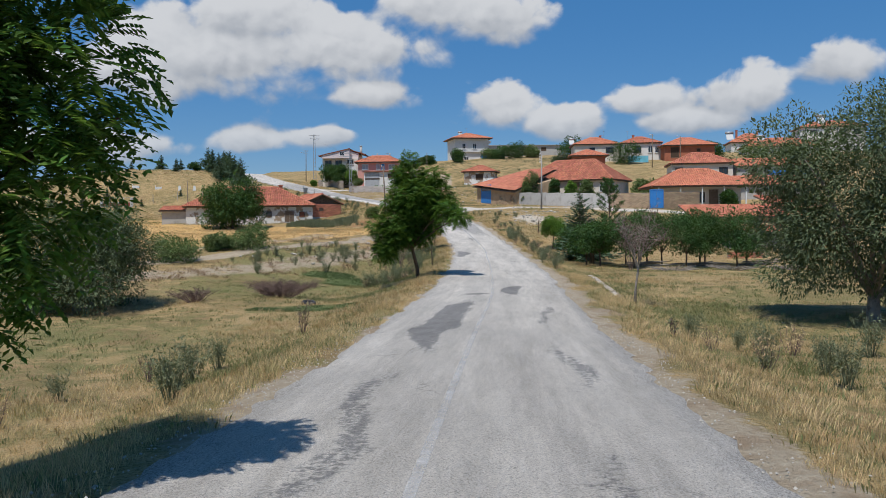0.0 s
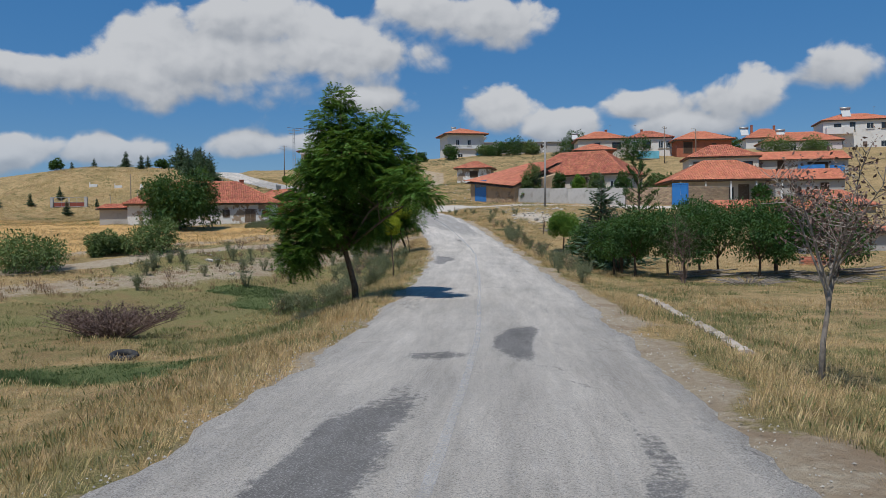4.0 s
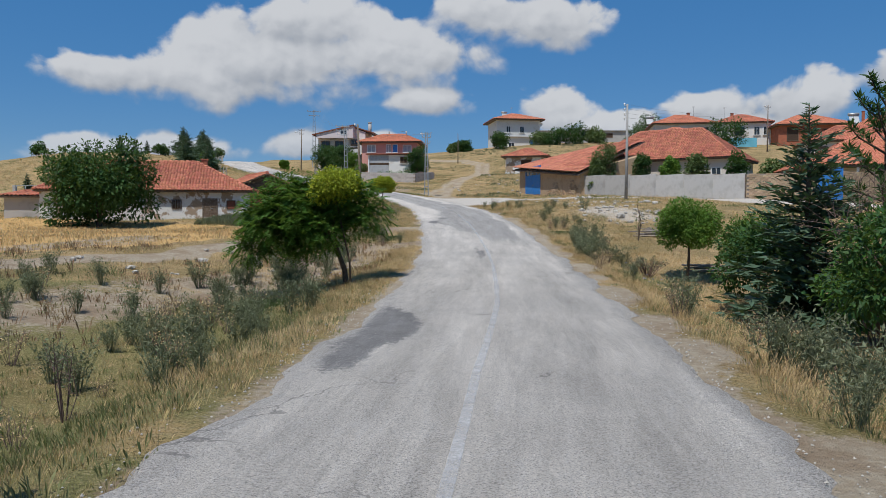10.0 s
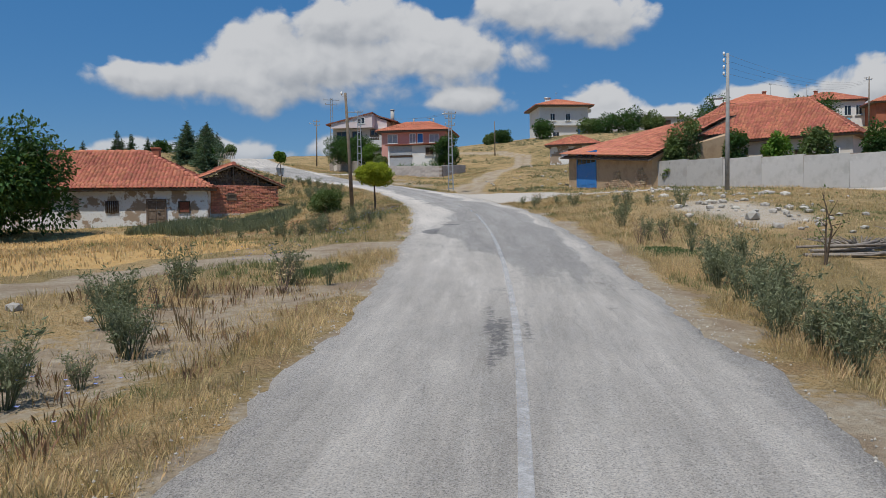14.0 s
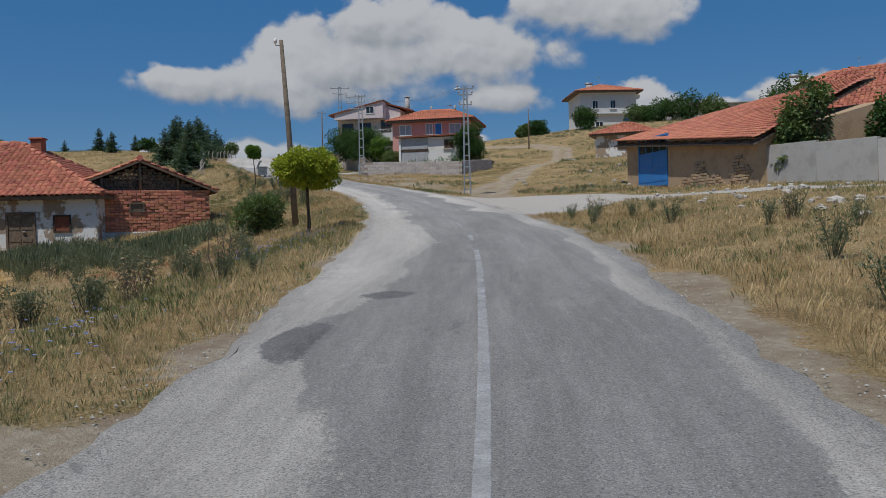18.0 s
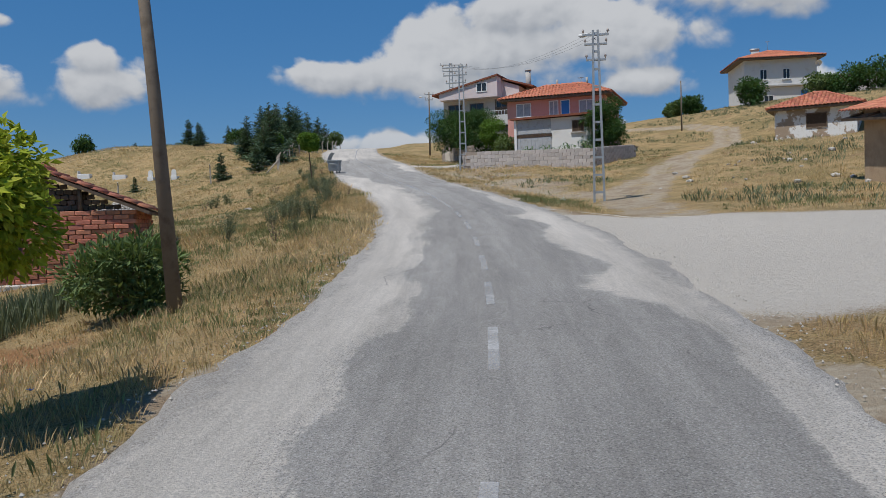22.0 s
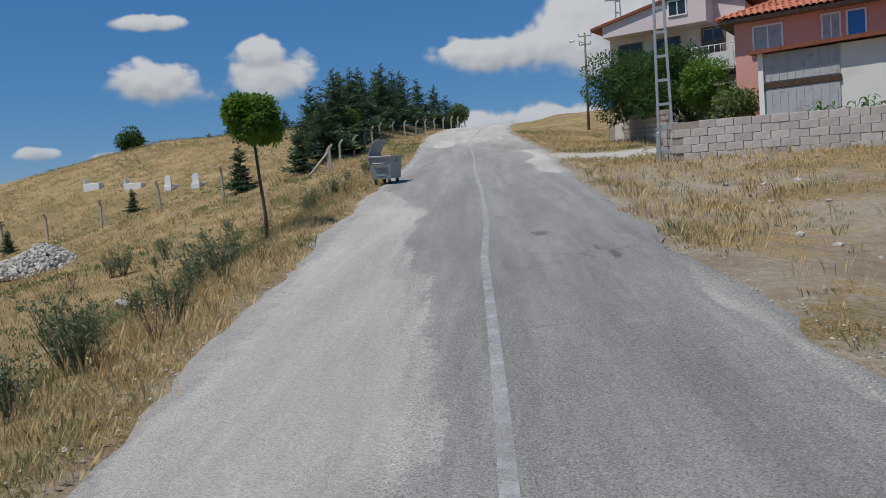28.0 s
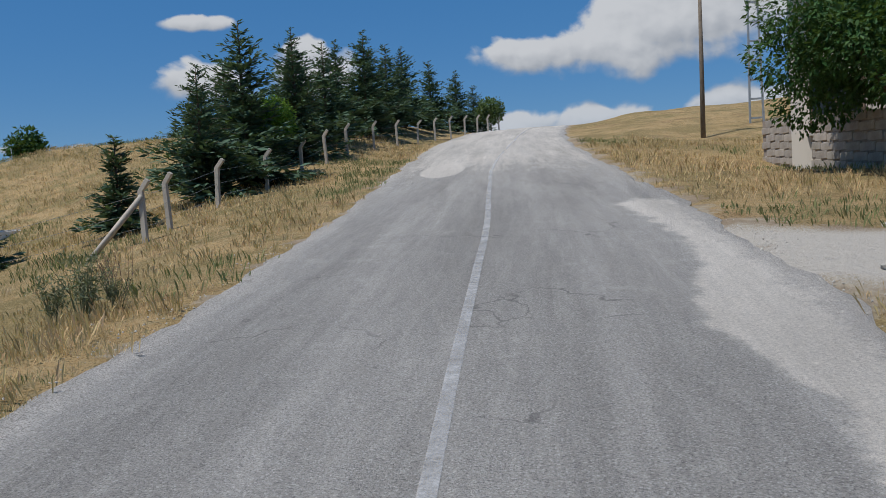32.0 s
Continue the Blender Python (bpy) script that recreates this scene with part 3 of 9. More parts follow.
def zones(px, py):
    """How much each kind of cover takes part, from the plan."""
    d, k = from_road(px, py)
    edge = np.where(d < 0, -d - ROAD_L[k], d - ROAD_R[k])
    field = np.where(inside(px, py, FIELD), 1.0, 0.0)
    lane, track, cart = lane_gap(px, py), near_line(px, py, TRACK), near_line(px, py, CART)
    bare = np.maximum.reduce([smooth01((2.1 - lane) / 0.7) * (d > 0), smooth01((1.0 - track) / 0.5), smooth01((1.5 - cart) / 0.8) * (0.80 - 0.25 * smooth01((0.35 - cart) / 0.2)), smooth01((0.26 - edge) / 0.34) * 0.95])
    side = np.where(d > 0, 0.85, 0.50) * smooth01((80 - py) / 8) + np.where(d > 0, 0.55, 0.25) * smooth01((py - 72) / 8)
    bare = np.maximum(bare, 0.9 * smooth01((side + 0.28 * rough(px, py, 0.9, 6.0) - edge) / 0.35))
    near_creek = smooth01((9 - np.abs(px + 4.5)) / 6) * smooth01((58 - py) / 10) * smooth01((py + 6) / 6)
    green = (0.55 + 0.4 * smooth01((py - 28) / 6)) * near_creek + 0.5 * smooth01((14 - np.abs(px - 12)) / 7) * smooth01((56 - py) / 8) + 0.25 * rough(px, py, 5.0)
    bank = smooth01((2.6 - np.abs(track - 4.0)) / 2.0) * (px < 1) * (py < 63)
    bare = np.maximum(bare, 0.66 * bank)
    slope = smooth01((py - 84) / 10) * smooth01((px + 6) / 6) * smooth01((150 - py) / 20)
    bare = np.maximum(bare, 0.22 * slope)
    yard = smooth01((4.6 - np.hypot(px + 15.4, (py - 129.6) * 2.1)) / 2.0) * (px > -18.5 - (py - 131) * 0.55)
    bare = np.maximum(bare, 0.95 * yard)
    bare = np.maximum(bare, (0.62 + 0.25 * rough(px, py, 1.3, 2.0)) * smooth01((py - 104) / 5) * smooth01((128 - py) / 3) * smooth01((edge - 0.2) / 0.4) * smooth01((7.5 - edge) / 3) * (d > 0))
    rust = smooth01((2.5 - np.hypot((px + 6.5) / 1.3, (py - 84) / 2.8)) / 2) + 0.5 * smooth01((4 - np.hypot((px + 24) / 2.2, (py - 116) / 2)) / 4)
    mouth = smooth01((1.15 - np.hypot((px + 0.2) / 1.1, (py - 68.0) / 1.5)) / 0.6)
    bare = np.maximum(bare, mouth)
    lush = np.zeros(len(px))
    for lx, ly, ax, ay in LUSH:
        lush = np.maximum(lush, smooth01((1.25 - np.hypot((px - lx) / ax, (py - ly) / ay)) / 0.5))
    green = np.maximum(green, lush * 1.6)
    green = green + 0.35 * smooth01((-8 - px) / 6) * smooth01((py - 92) / 8) * (0.6 + 0.5 * rough(px, py, 4.0))
    stony = 0.70 * smooth01((4.2 - np.hypot((px - 9.6) / 0.85, (py - 75.5) / 1.7) + 0.8 * rough(px, py, 1.2)) / 3.0) + 0.35 * smooth01((0.9 - np.abs(edge - 0.45)) / 0.8) + 0.12 * bank
    stony = np.maximum(stony, 0.85 * smooth01((2.3 - lane) / 0.8) * (d > 0))
    stony = np.maximum(stony, 0.85 * yard)
    return {"lush": lush, "field": field, "bare": bare, "green": np.clip(green, 0, 1.3) * (1 - field), "rust": rust, "stony": stony}


def build_ground():
    gx, gy = spread(-2600, 2600, -40, 42, 0.7), spread(-2600, 2600, -8, 168, 0.7)
    X, Y = np.meshgrid(gx, gy)
    px, py = X.ravel(), Y.ravel()
    pz = land(px, py)
    nx, ny = len(gx), len(gy)
    i = np.arange(nx * ny).reshape(ny, nx)
    quads = np.stack([i[:-1, :-1], i[:-1, 1:], i[1:, 1:], i[1:, :-1]], -1).reshape(-1, 4)
    me = bpy.data.meshes.new("ground")
    me.from_pydata(np.stack([px, py, pz], 1).tolist(), [], quads.tolist())
    me.polygons.foreach_set("use_smooth", [True] * len(me.polygons))
    for name, v in zones(px, py).items():
        attribute(me, name, v)
    me.materials.append(ground_material())
    return tagged(new("ground", me), "dry grassy ground with a golden field, bare tracks and stony banks", "ground", kind="structure")


build_ground()


def road_material():
    m = bpy.data.materials.new("worn_asphalt")
    m.use_nodes = True
    n = Nodes(m.node_tree)
    vec = n.add("ShaderNodeTexCoord").outputs["Object"]
    dark, dust, edge, off, run = (n.add("ShaderNodeAttribute", attribute_name=k).outputs["Fac"] for k in ("dark", "dust", "rim", "off", "run"))
    mend = n.add("ShaderNodeAttribute", attribute_name="mend").outputs["Fac"]
    lie = n.add("ShaderNodeCombineXYZ")
    n.link(off, lie.inputs[0])
    n.link(n.math("MULTIPLY", run, 0.10), lie.inputs[1])
    wide, mid, fine, grit = n.noise(vec, 0.30, 5, 0.6), n.noise(vec, 1.7, 6, 0.65), n.noise(vec, 11.0, 5, 0.72), n.noise(vec, 60.0, 3, 0.8)
    streak, scrape = n.noise(lie.outputs[0], 4.5, 7, 0.7), n.noise(lie.outputs[0], 14.0, 6, 0.72)
    chips = n.add("ShaderNodeTexVoronoi")
    n.link(vec, chips.inputs["Vector"])
    chips.inputs["Scale"].default_value = 46.0
    cracks = n.add("ShaderNodeTexVoronoi", feature="DISTANCE_TO_EDGE")
    warp = n.add("ShaderNodeVectorMath", operation="ADD")
    shift = n.add("ShaderNodeTexNoise")
    n.link(vec, shift.inputs["Vector"])
    shift.inputs["Scale"].default_value, shift.inputs["Detail"].default_value = 1.4, 6.0
    n.link(vec, warp.inputs[0])
    n.link(shift.outputs["Color"], warp.inputs[1])
    n.link(warp.outputs[0], cracks.inputs["Vector"])
    cracks.inputs["Scale"].default_value = 0.55
    pale = n.mix(n.ramp(streak, 0.36, 0.66), (0.60, 0.545, 0.475), (0.485, 0.438, 0.38))
    pale = n.mix(n.ramp(wide, 0.42, 0.68, 0.0, 0.65), pale, (0.46, 0.42, 0.37))
    pale = n.mix(n.ramp(scrape, 0.52, 0.72, 0.0, 0.5), pale, (0.54, 0.51, 0.475))
    tar = n.mix(n.ramp(streak, 0.35, 0.7), (0.325, 0.302, 0.272), (0.395, 0.367, 0.331))
    tar = n.mix(n.ramp(mid, 0.55, 0.75, 0.0, 0.5), tar, (0.49, 0.455, 0.41))
    ragged = n.math("ADD", dark, n.math("MULTIPLY", n.math("SUBTRACT", n.math("ADD", n.math("ADD", n.math("MULTIPLY", mid, 0.25), n.math("MULTIPLY", streak, 0.75)), n.math("MULTIPLY", fine, 0.5)), 0.75), 1.2))
    col = n.mix(n.ramp(ragged, 0.40, 0.58), pale, tar)
    frayed = n.math("ADD", mend, n.math("MULTIPLY", n.math("SUBTRACT", n.math("ADD", n.math("MULTIPLY", n.math("ADD", mid, streak), 0.5), fine), 1.0), 1.0))
    col = n.mix(n.ramp(frayed, 0.44, 0.66, 0.0, 0.85), col, n.mix(n.ramp(mid, 0.35, 0.65), (0.125, 0.12, 0.117), (0.185, 0.178, 0.172)))
    col = n.mix(n.ramp(n.math("ADD", dust, n.math("MULTIPLY", n.math("SUBTRACT", n.math("ADD", mid, n.math("MULTIPLY", fine, 0.4)), 0.7), 0.8)), 0.4, 0.62), col, n.mix(fine, (0.53, 0.48, 0.42), (0.61, 0.555, 0.485)))
    col = n.mix(n.ramp(n.math("ADD", edge, n.math("MULTIPLY", n.math("SUBTRACT", n.math("ADD", mid, fine), 1.0), 1.3)), 0.42, 0.8, 0.0, 0.85), col, n.mix(n.ramp(grit, 0.3, 0.7), (0.31, 0.275, 0.24), (0.52, 0.485, 0.44)))
    col = n.mix(n.math("MULTIPLY", n.ramp(chips.outputs["Distance"], 0.06, 0.5, 0.55, 0.0), n.ramp(dust, 0.3, 0.7, 1.0, 0.3)), col, (0.60, 0.575, 0.545))
    col = n.mix(n.math("MULTIPLY", n.ramp(grit, 0.34, 0.52, 0.75, 0.0), n.ramp(dust, 0.3, 0.7, 1.0, 0.35)), col, (0.13, 0.125, 0.12))
    speck, lumps_ = n.noise(vec, 38.0, 6, 0.8), n.noise(lie.outputs[0], 1.5, 6, 0.6)
    gain = n.math("ADD", n.ramp(speck, 0.36, 0.64, 0.79, 1.24, False), n.math("ADD", n.ramp(lumps_, 0.35, 0.65, -0.14, 0.14, False), n.ramp(scrape, 0.38, 0.62, -0.05, 0.05, False)))
    worn = n.add("ShaderNodeHueSaturation")
    n.put(worn.inputs["Value"], gain)
    n.link(col, worn.inputs["Color"])
    col = worn.outputs[0]
    line = n.math("MULTIPLY", n.ramp(cracks.outputs["Distance"], 0.004, 0.011, 1.0, 0.0), n.ramp(n.noise(vec, 0.5, 3, 0.5), 0.56, 0.66, 0.0, 0.5))
    col = n.mix(line, col, (0.10, 0.095, 0.09))
    b = n.add("ShaderNodeBsdfPrincipled")
    n.link(col, b.inputs["Base Color"])
    b.inputs["Roughness"].default_value, b.inputs["Specular IOR Level"].default_value = 0.9, 0.15
    bump = n.add("ShaderNodeBump")
    bump.inputs["Strength"].default_value, bump.inputs["Distance"].default_value = 1.0, 0.03
    n.link(n.math("ADD", grit, n.math("MULTIPLY", fine, 0.8)), bump.inputs["Height"])
    n.link(bump.outputs[0], b.inputs["Normal"])
    n.link(b.outputs[0], n.add("ShaderNodeOutputMaterial").inputs[0])
    return m


# Mends in the surface: y, offset from the line, half length, half width, strength of the dark binder.
MENDS = [(16.0, -0.68, 4.3, 0.37, 1.1), (6.5, -0.75, 4.0, 0.22, 0.58), (23.9, 0.62, 1.6, 0.30, 1.05), (22.6, -0.4, 0.35, 0.5, 0.7), (17.2, 1.28, 2.7, 0.15, 0.62), (10.0, 1.40, 2.6, 0.20, 0.58), (4.5, 1.2, 1.6, 0.3, 0.5),
         (45.4, -1.55, 2.3, 0.42, 1.1), (33.0, 0.25, 0.12, 0.45, 0.6), (38.6, 1.0, 1.5, 0.3, 0.5), (58.6, -0.22, 2.2, 0.13, 0.62), (59.4, 0.22, 1.6, 0.10, 0.58), (61.6, -0.1, 0.6, 0.25, 0.5), (29.5, 1.2, 2.5, 0.25, 0.45), (52.0, -1.2, 4.0, 0.15, 0.4),
         (112.5, 0.6, 0.15, 0.16, 1.0), (111.0, 1.1, 0.5, 0.08, 0.9), (29.5, -1.5, 1.6, 0.25, 0.55), (71.3, -1.3, 0.7, 0.22, 1.0), (73.4, -0.9, 0.25, 0.3, 0.9)]


def road_strip(lo, hi, step, across):
    """Points over the road between two stretches: offsets as fractions of its half widths."""
    yq = np.arange(lo, hi, step)
    f = {k: np.interp(yq, ROAD_Y, v) for k, v in (("x", ROAD_X), ("z", ROAD_Z), ("l", ROAD_L), ("r", ROAD_R), ("nx", ROAD_NX), ("ny", ROAD_NY))}
    rows = []
    for a in across:
        off = np.where(a < 0, a * (f["l"] + 0.12), a * (f["r"] + 0.12))
        wig = np.where(abs(a) > 0.9, rough(yq, yq * 0.3, 1.1, a) * 0.12 + rough(yq, yq * 0.7, 0.27, a * 3) * 0.08, 0.0)
        off = off + wig
        zz = f["z"] + 0.02 - 0.016 * np.abs(off) - np.where(abs(a) > 0.95, 0.06, 0.0) + rough(yq, off * 2, 3.0) * 0.006
        rows.append(np.stack([f["x"] + f["nx"] * off, yq + f["ny"] * off, zz, off, yq], 1))
    return np.stack(rows, 1)


def build_road():
    across = (-1.0, -0.95) + tuple(k / 16 for k in range(-14, 15)) + (0.95, 1.0)
    P = road_strip(-38, 188, 0.2, across)
    ny, nx = P.shape[:2]
    i = np.arange(nx * ny).reshape(ny, nx)
    quads = np.stack([i[:-1, :-1], i[:-1, 1:], i[1:, 1:], i[1:, :-1]], -1).reshape(-1, 4)
    v = P.reshape(-1, 5)
    off, yq = v[:, 3], v[:, 4]
    me = bpy.data.meshes.new("road")
    me.from_pydata(v[:, :3].tolist(), [], quads.tolist())
    me.polygons.foreach_set("use_smooth", [True] * len(me.polygons))
    dark = 0.18 * smooth01((np.abs(rough(off * 1.5, yq, 4.0)) - 0.25) / 0.5)
    mend = np.zeros(len(off))
    for my, mo, ml, mw, ms in MENDS:
        q = np.hypot((yq - my) / ml, (off - mo + rough(yq, off, 1.3, my) * 0.22) / mw)
        mend = np.maximum(mend, min(ms, 1.0) * smooth01((1.7 - q) / 1.3))
    # the newer seal on the hill, ragged along its western side
    west = np.interp(yq, [56, 62, 66, 69, 71, 74, 77, 79.5, 83.5, 87, 91, 93, 95, 97, 103, 109, 112, 116, 119, 124], [0.7, 0.25, -0.25, -0.9, -1.45, -1.1, -0.9, -0.77, -0.97, -0.8, -0.92, -0.9, -0.8, -0.45, -0.5, -0.55, -1.1, -1.15, -2.0, -3.4]) + 0.16 * rough(yq, yq * 0.2, 1.1) + 0.10 * rough(yq, off, 0.5, 2.0)
    hill = smooth01((yq - 56) / 12) * smooth01((150 - yq) / 18) * 0.78
    seal = hill * smooth01((off - west + 0.30) / 0.60)
    east = smooth01((off - np.interp(yq, [66, 90, 92, 99, 103, 112, 118], [1.35, 1.5, 1.3, 1.3, 1.5, 1.7, 3.0]) - 0.2 * rough(yq, off, 1.2)) / 0.3)
    dark = np.maximum(dark, seal * (1 - 0.8 * east))
    dust = smooth01((west - off + 0.15) / 0.5) * smooth01((yq - 70) / 6) * smooth01((119 - yq) / 3) * 0.8
    dust = np.maximum(dust, 0.9 * smooth01((1.2 - np.hypot((yq - 139.5) / 2.2, (off + 1.5) / 0.6)) / 0.5))
    lane = smooth01((off - 0.75 - 0.35 * rough(yq, off, 1.1)) / 0.9) * smooth01((6.4 - np.abs(yq - 91.4)) / 2.6)
    dust = np.maximum(dust, 0.95 * lane)
    dust = np.maximum(dust, 0.85 * smooth01((off - 1.15 - 0.3 * rough(yq, off, 1.2)) / 0.8) * smooth01((6.5 - np.abs(yq - 127.0)) / 2.5))
    attribute(me, "dark", dark)
    attribute(me, "mend", mend)
    attribute(me, "off", off)
    attribute(me, "run", yq)
    attribute(me, "dust", dust)
    rim = np.where(off < 0, -off / (np.interp(yq, ROAD_Y, ROAD_L) + 0.12), off / (np.interp(yq, ROAD_Y, ROAD_R) + 0.12))
    attribute(me, "rim", smooth01((rim - 0.72) / 0.28))
    me.materials.append(road_material())
    return tagged(new("road", me), "worn pale asphalt road with dark mends and crumbling edges", "road", kind="structure")


road = build_road()


def line_material():
    m = bpy.data.materials.new("worn_line_paint")
    m.use_nodes = True
    n = Nodes(m.node_tree)
    vec = n.add("ShaderNodeTexCoord").outputs["Object"]
    wear = n.math("ADD", n.noise(vec, 2.6, 6, 0.75), n.math("MULTIPLY", n.noise(vec, 42.0, 4, 0.8), 0.6))
    b = n.add("ShaderNodeBsdfPrincipled")
    n.link(n.mix(n.noise(vec, 3.0), (0.60, 0.59, 0.575), (0.50, 0.49, 0.475)), b.inputs["Base Color"])
    b.inputs["Roughness"].default_value = 0.8
    tr = n.add("ShaderNodeBsdfTransparent")
    mx = n.add("ShaderNodeMixShader")
    n.link(n.ramp(n.math("ADD", wear, n.add("ShaderNodeAttribute", attribute_name="worn").outputs["Fac"]), 0.40, 1.25, 0.12, 0.97), mx.inputs[0])
    n.link(b.outputs[0], mx.inputs[1])
    n.link(tr.outputs[0], mx.inputs[2])
    n.link(mx.outputs[0], n.add("ShaderNodeOutputMaterial").inputs[0])
    return m


def build_line():
    mat = line_material()
    spans = [(-38, 77.3)] + [(s, s + 1.25) for s in (78.6, 81.5, 84.5, 86.7, 88.8, 91.0, 93.3, 95.6)] + [(97.6, 186)]
    for lo, hi in spans:
        P = road_strip(lo, hi + 0.01, 0.25, (-0.0301, 0.0301))
        yq = P[:, 0, 4]
        half = 0.04
        pts = []
        for row in P:
            c = (row[0] + row[1]) / 2 + 0.0
            drift = np.interp(c[4], [24, 30, 43, 48, 104, 111, 114, 120, 124, 128, 133, 138, 142, 149, 165], [0, -0.09, -0.12, 0, 0, -0.10, -0.03, -0.04, -0.12, -0.24, -0.32, -0.28, -0.12, 0.45, 0.8])
            kx = np.array([np.interp(c[4], ROAD_Y, ROAD_NX), np.interp(c[4], ROAD_Y, ROAD_NY)])
            for s in (-half, half):
                pts.append((c[0] + kx[0] * (s + drift), c[1] + kx[1] * (s + drift), c[2] + 0.006))
        n = len(P)
        ob = raw("road_line", pts, [(2 * i, 2 * i + 1, 2 * i + 3, 2 * i + 2) for i in range(n - 1)], mat, road, "worn white road marking")
        worn = np.interp(yq, [-10, 5, 20, 28, 40, 60, 70, 95, 100, 130], [0.16, 0.12, 0.16, 0.14, 0.06, 0.04, 0.06, 0.12, 0.12, 0.06])
        attribute(ob.data, "worn", np.repeat(worn, 2))


build_line()


# ---- buildings ----
TILE_MESH = {}


def tile_mesh(mat, w, l):
    """One half-round clay tile, its mouth at -y."""
    key = (mat, round(w, 3), round(l, 3))
    if key not in TILE_MESH:
        vs = []
        for yy, lift in ((0.0, 0.028), (l * 1.12, 0.0)):
            for k in range(5):
                a = math.pi * (1.0 - k / 4)
                vs.append((math.cos(a) * w * 0.5, yy, max(math.sin(a), 0.0) * w * 0.30 + lift))
        fs = [(k, k + 1, k + 6, k + 5) for k in range(4)]
        lip = len(vs)
        vs += [(v[0] * 0.86, v[1] + 0.004, v[2] - 0.022) for v in vs[:5]]
        fs += [(lip + k, lip + k + 1, k + 1, k) for k in range(4)]
        me = bpy.data.meshes.new("tile")
        me.from_pydata(vs, [], fs)
        me.polygons.foreach_set("use_smooth", [True] * len(me.polygons))
        me.materials.append(M[mat])
        TILE_MESH[key] = me
    return TILE_MESH[key]


def tiled_slope(roof, e0, e1, r0, r1, mat="tile", w=0.24, l=0.34, single=0, seed=1, sag=0.03):
    """Rows of tiles on the slope between the eave e0-e1 and the ridge r0-r1. The first ones are pieces of their own, the rest one mesh."""
    e0, e1, r0, r1 = map(Vector, (e0, e1, r0, r1))
    rng = random.Random(seed)
    rows = max(1, int(max((r0 - e0).length, (r1 - e1).length) / l * (0.93 if (r1 - r0).length < 0.1 else 1.0)))
    base = tile_mesh(mat, w, l)
    bv = [v.co.copy() for v in base.vertices]
    bf = [tuple(p.vertices) for p in base.polygons]
    verts, faces, n = [], [], 0
    for r in range(rows):
        t = r / rows
        a, b = e0.lerp(r0, t), e1.lerp(r1, t)
        a2, b2 = e0.lerp(r0, t + 1 / rows), e1.lerp(r1, t + 1 / rows)
        c = int((b - a).length / w)
        if not c:
            continue
        along = (b - a).normalized()
        for k in range(c):
            f = (k + 0.5) / c
            p, q = a.lerp(b, f), a2.lerp(b2, f)
            nrm = along.cross((a2 + b2 - a - b).normalized()).normalized()
            nrm = nrm if nrm.z > 0 else -nrm
            up = nrm.cross(along).normalized()
            o = p + along * rng.uniform(-0.012, 0.012) - up * 0.06 + nrm * (0.03 + rng.uniform(0, 0.012) - sag * math.sin(math.pi * f) * math.sin(math.pi * t))
            m = Matrix((along, up, nrm)).transposed().to_4x4()
            m.translation = o
            m = m @ pose(0, 0, 0, rng.uniform(-1, 1), rng.uniform(-2, 2), rng.uniform(-2.5, 2.5))
            n += 1
            if n <= single:
                ob = new("tile", base)
                ob.parent = roof
                ob.matrix_basis = m
            else:
                s = len(verts)
                verts += [m @ v for v in bv]
                faces += [tuple(i + s for i in g) for g in bf]
    if verts:
        tagged(raw("tiling", verts, faces, mat, roof, smooth=True), kind="stuff")


def ridge_tiles(roof, a, b, mat="tile"):
    """Cover tiles along a ridge or hip."""
    a, b = Vector(a), Vector(b)
    n = max(1, int((b - a).length / 0.38))
    bm = bmesh.new()
    for i in range(n):
        p, q = a.lerp(b, i / n), a.lerp(b, (i + 1.12) / n)
        tube(bm, [p + Vector((0, 0, 0.05)), q + Vector((0, 0, 0.02))], [0.12, 0.10], 6)
    return tagged(part("ridge_capping", bm, mat, roof), kind="stuff")


def sheet(bm, pts, thick):
    """A slab under a polygon."""
    top = [bm.verts.new(p) for p in pts]
    low = [bm.verts.new(Vector(p) - Vector((0, 0, thick))) for p in pts]
    bm.faces.new(top)
    bm.faces.new(low[::-1])
    for i in range(len(pts)):
        j = (i + 1) % len(pts)
        bm.faces.new((top[j], top[i], low[i], low[j]))


def on_face(w, d, face):
    """The frame of a wall's outer face: x along it, -y outwards."""
    return {"F": pose(0, -d / 2, 0), "B": pose(0, d / 2, 0, 0, 0, 180), "L": pose(-w / 2, 0, 0, 0, 0, -90), "R": pose(w / 2, 0, 0, 0, 0, 90)}[face]


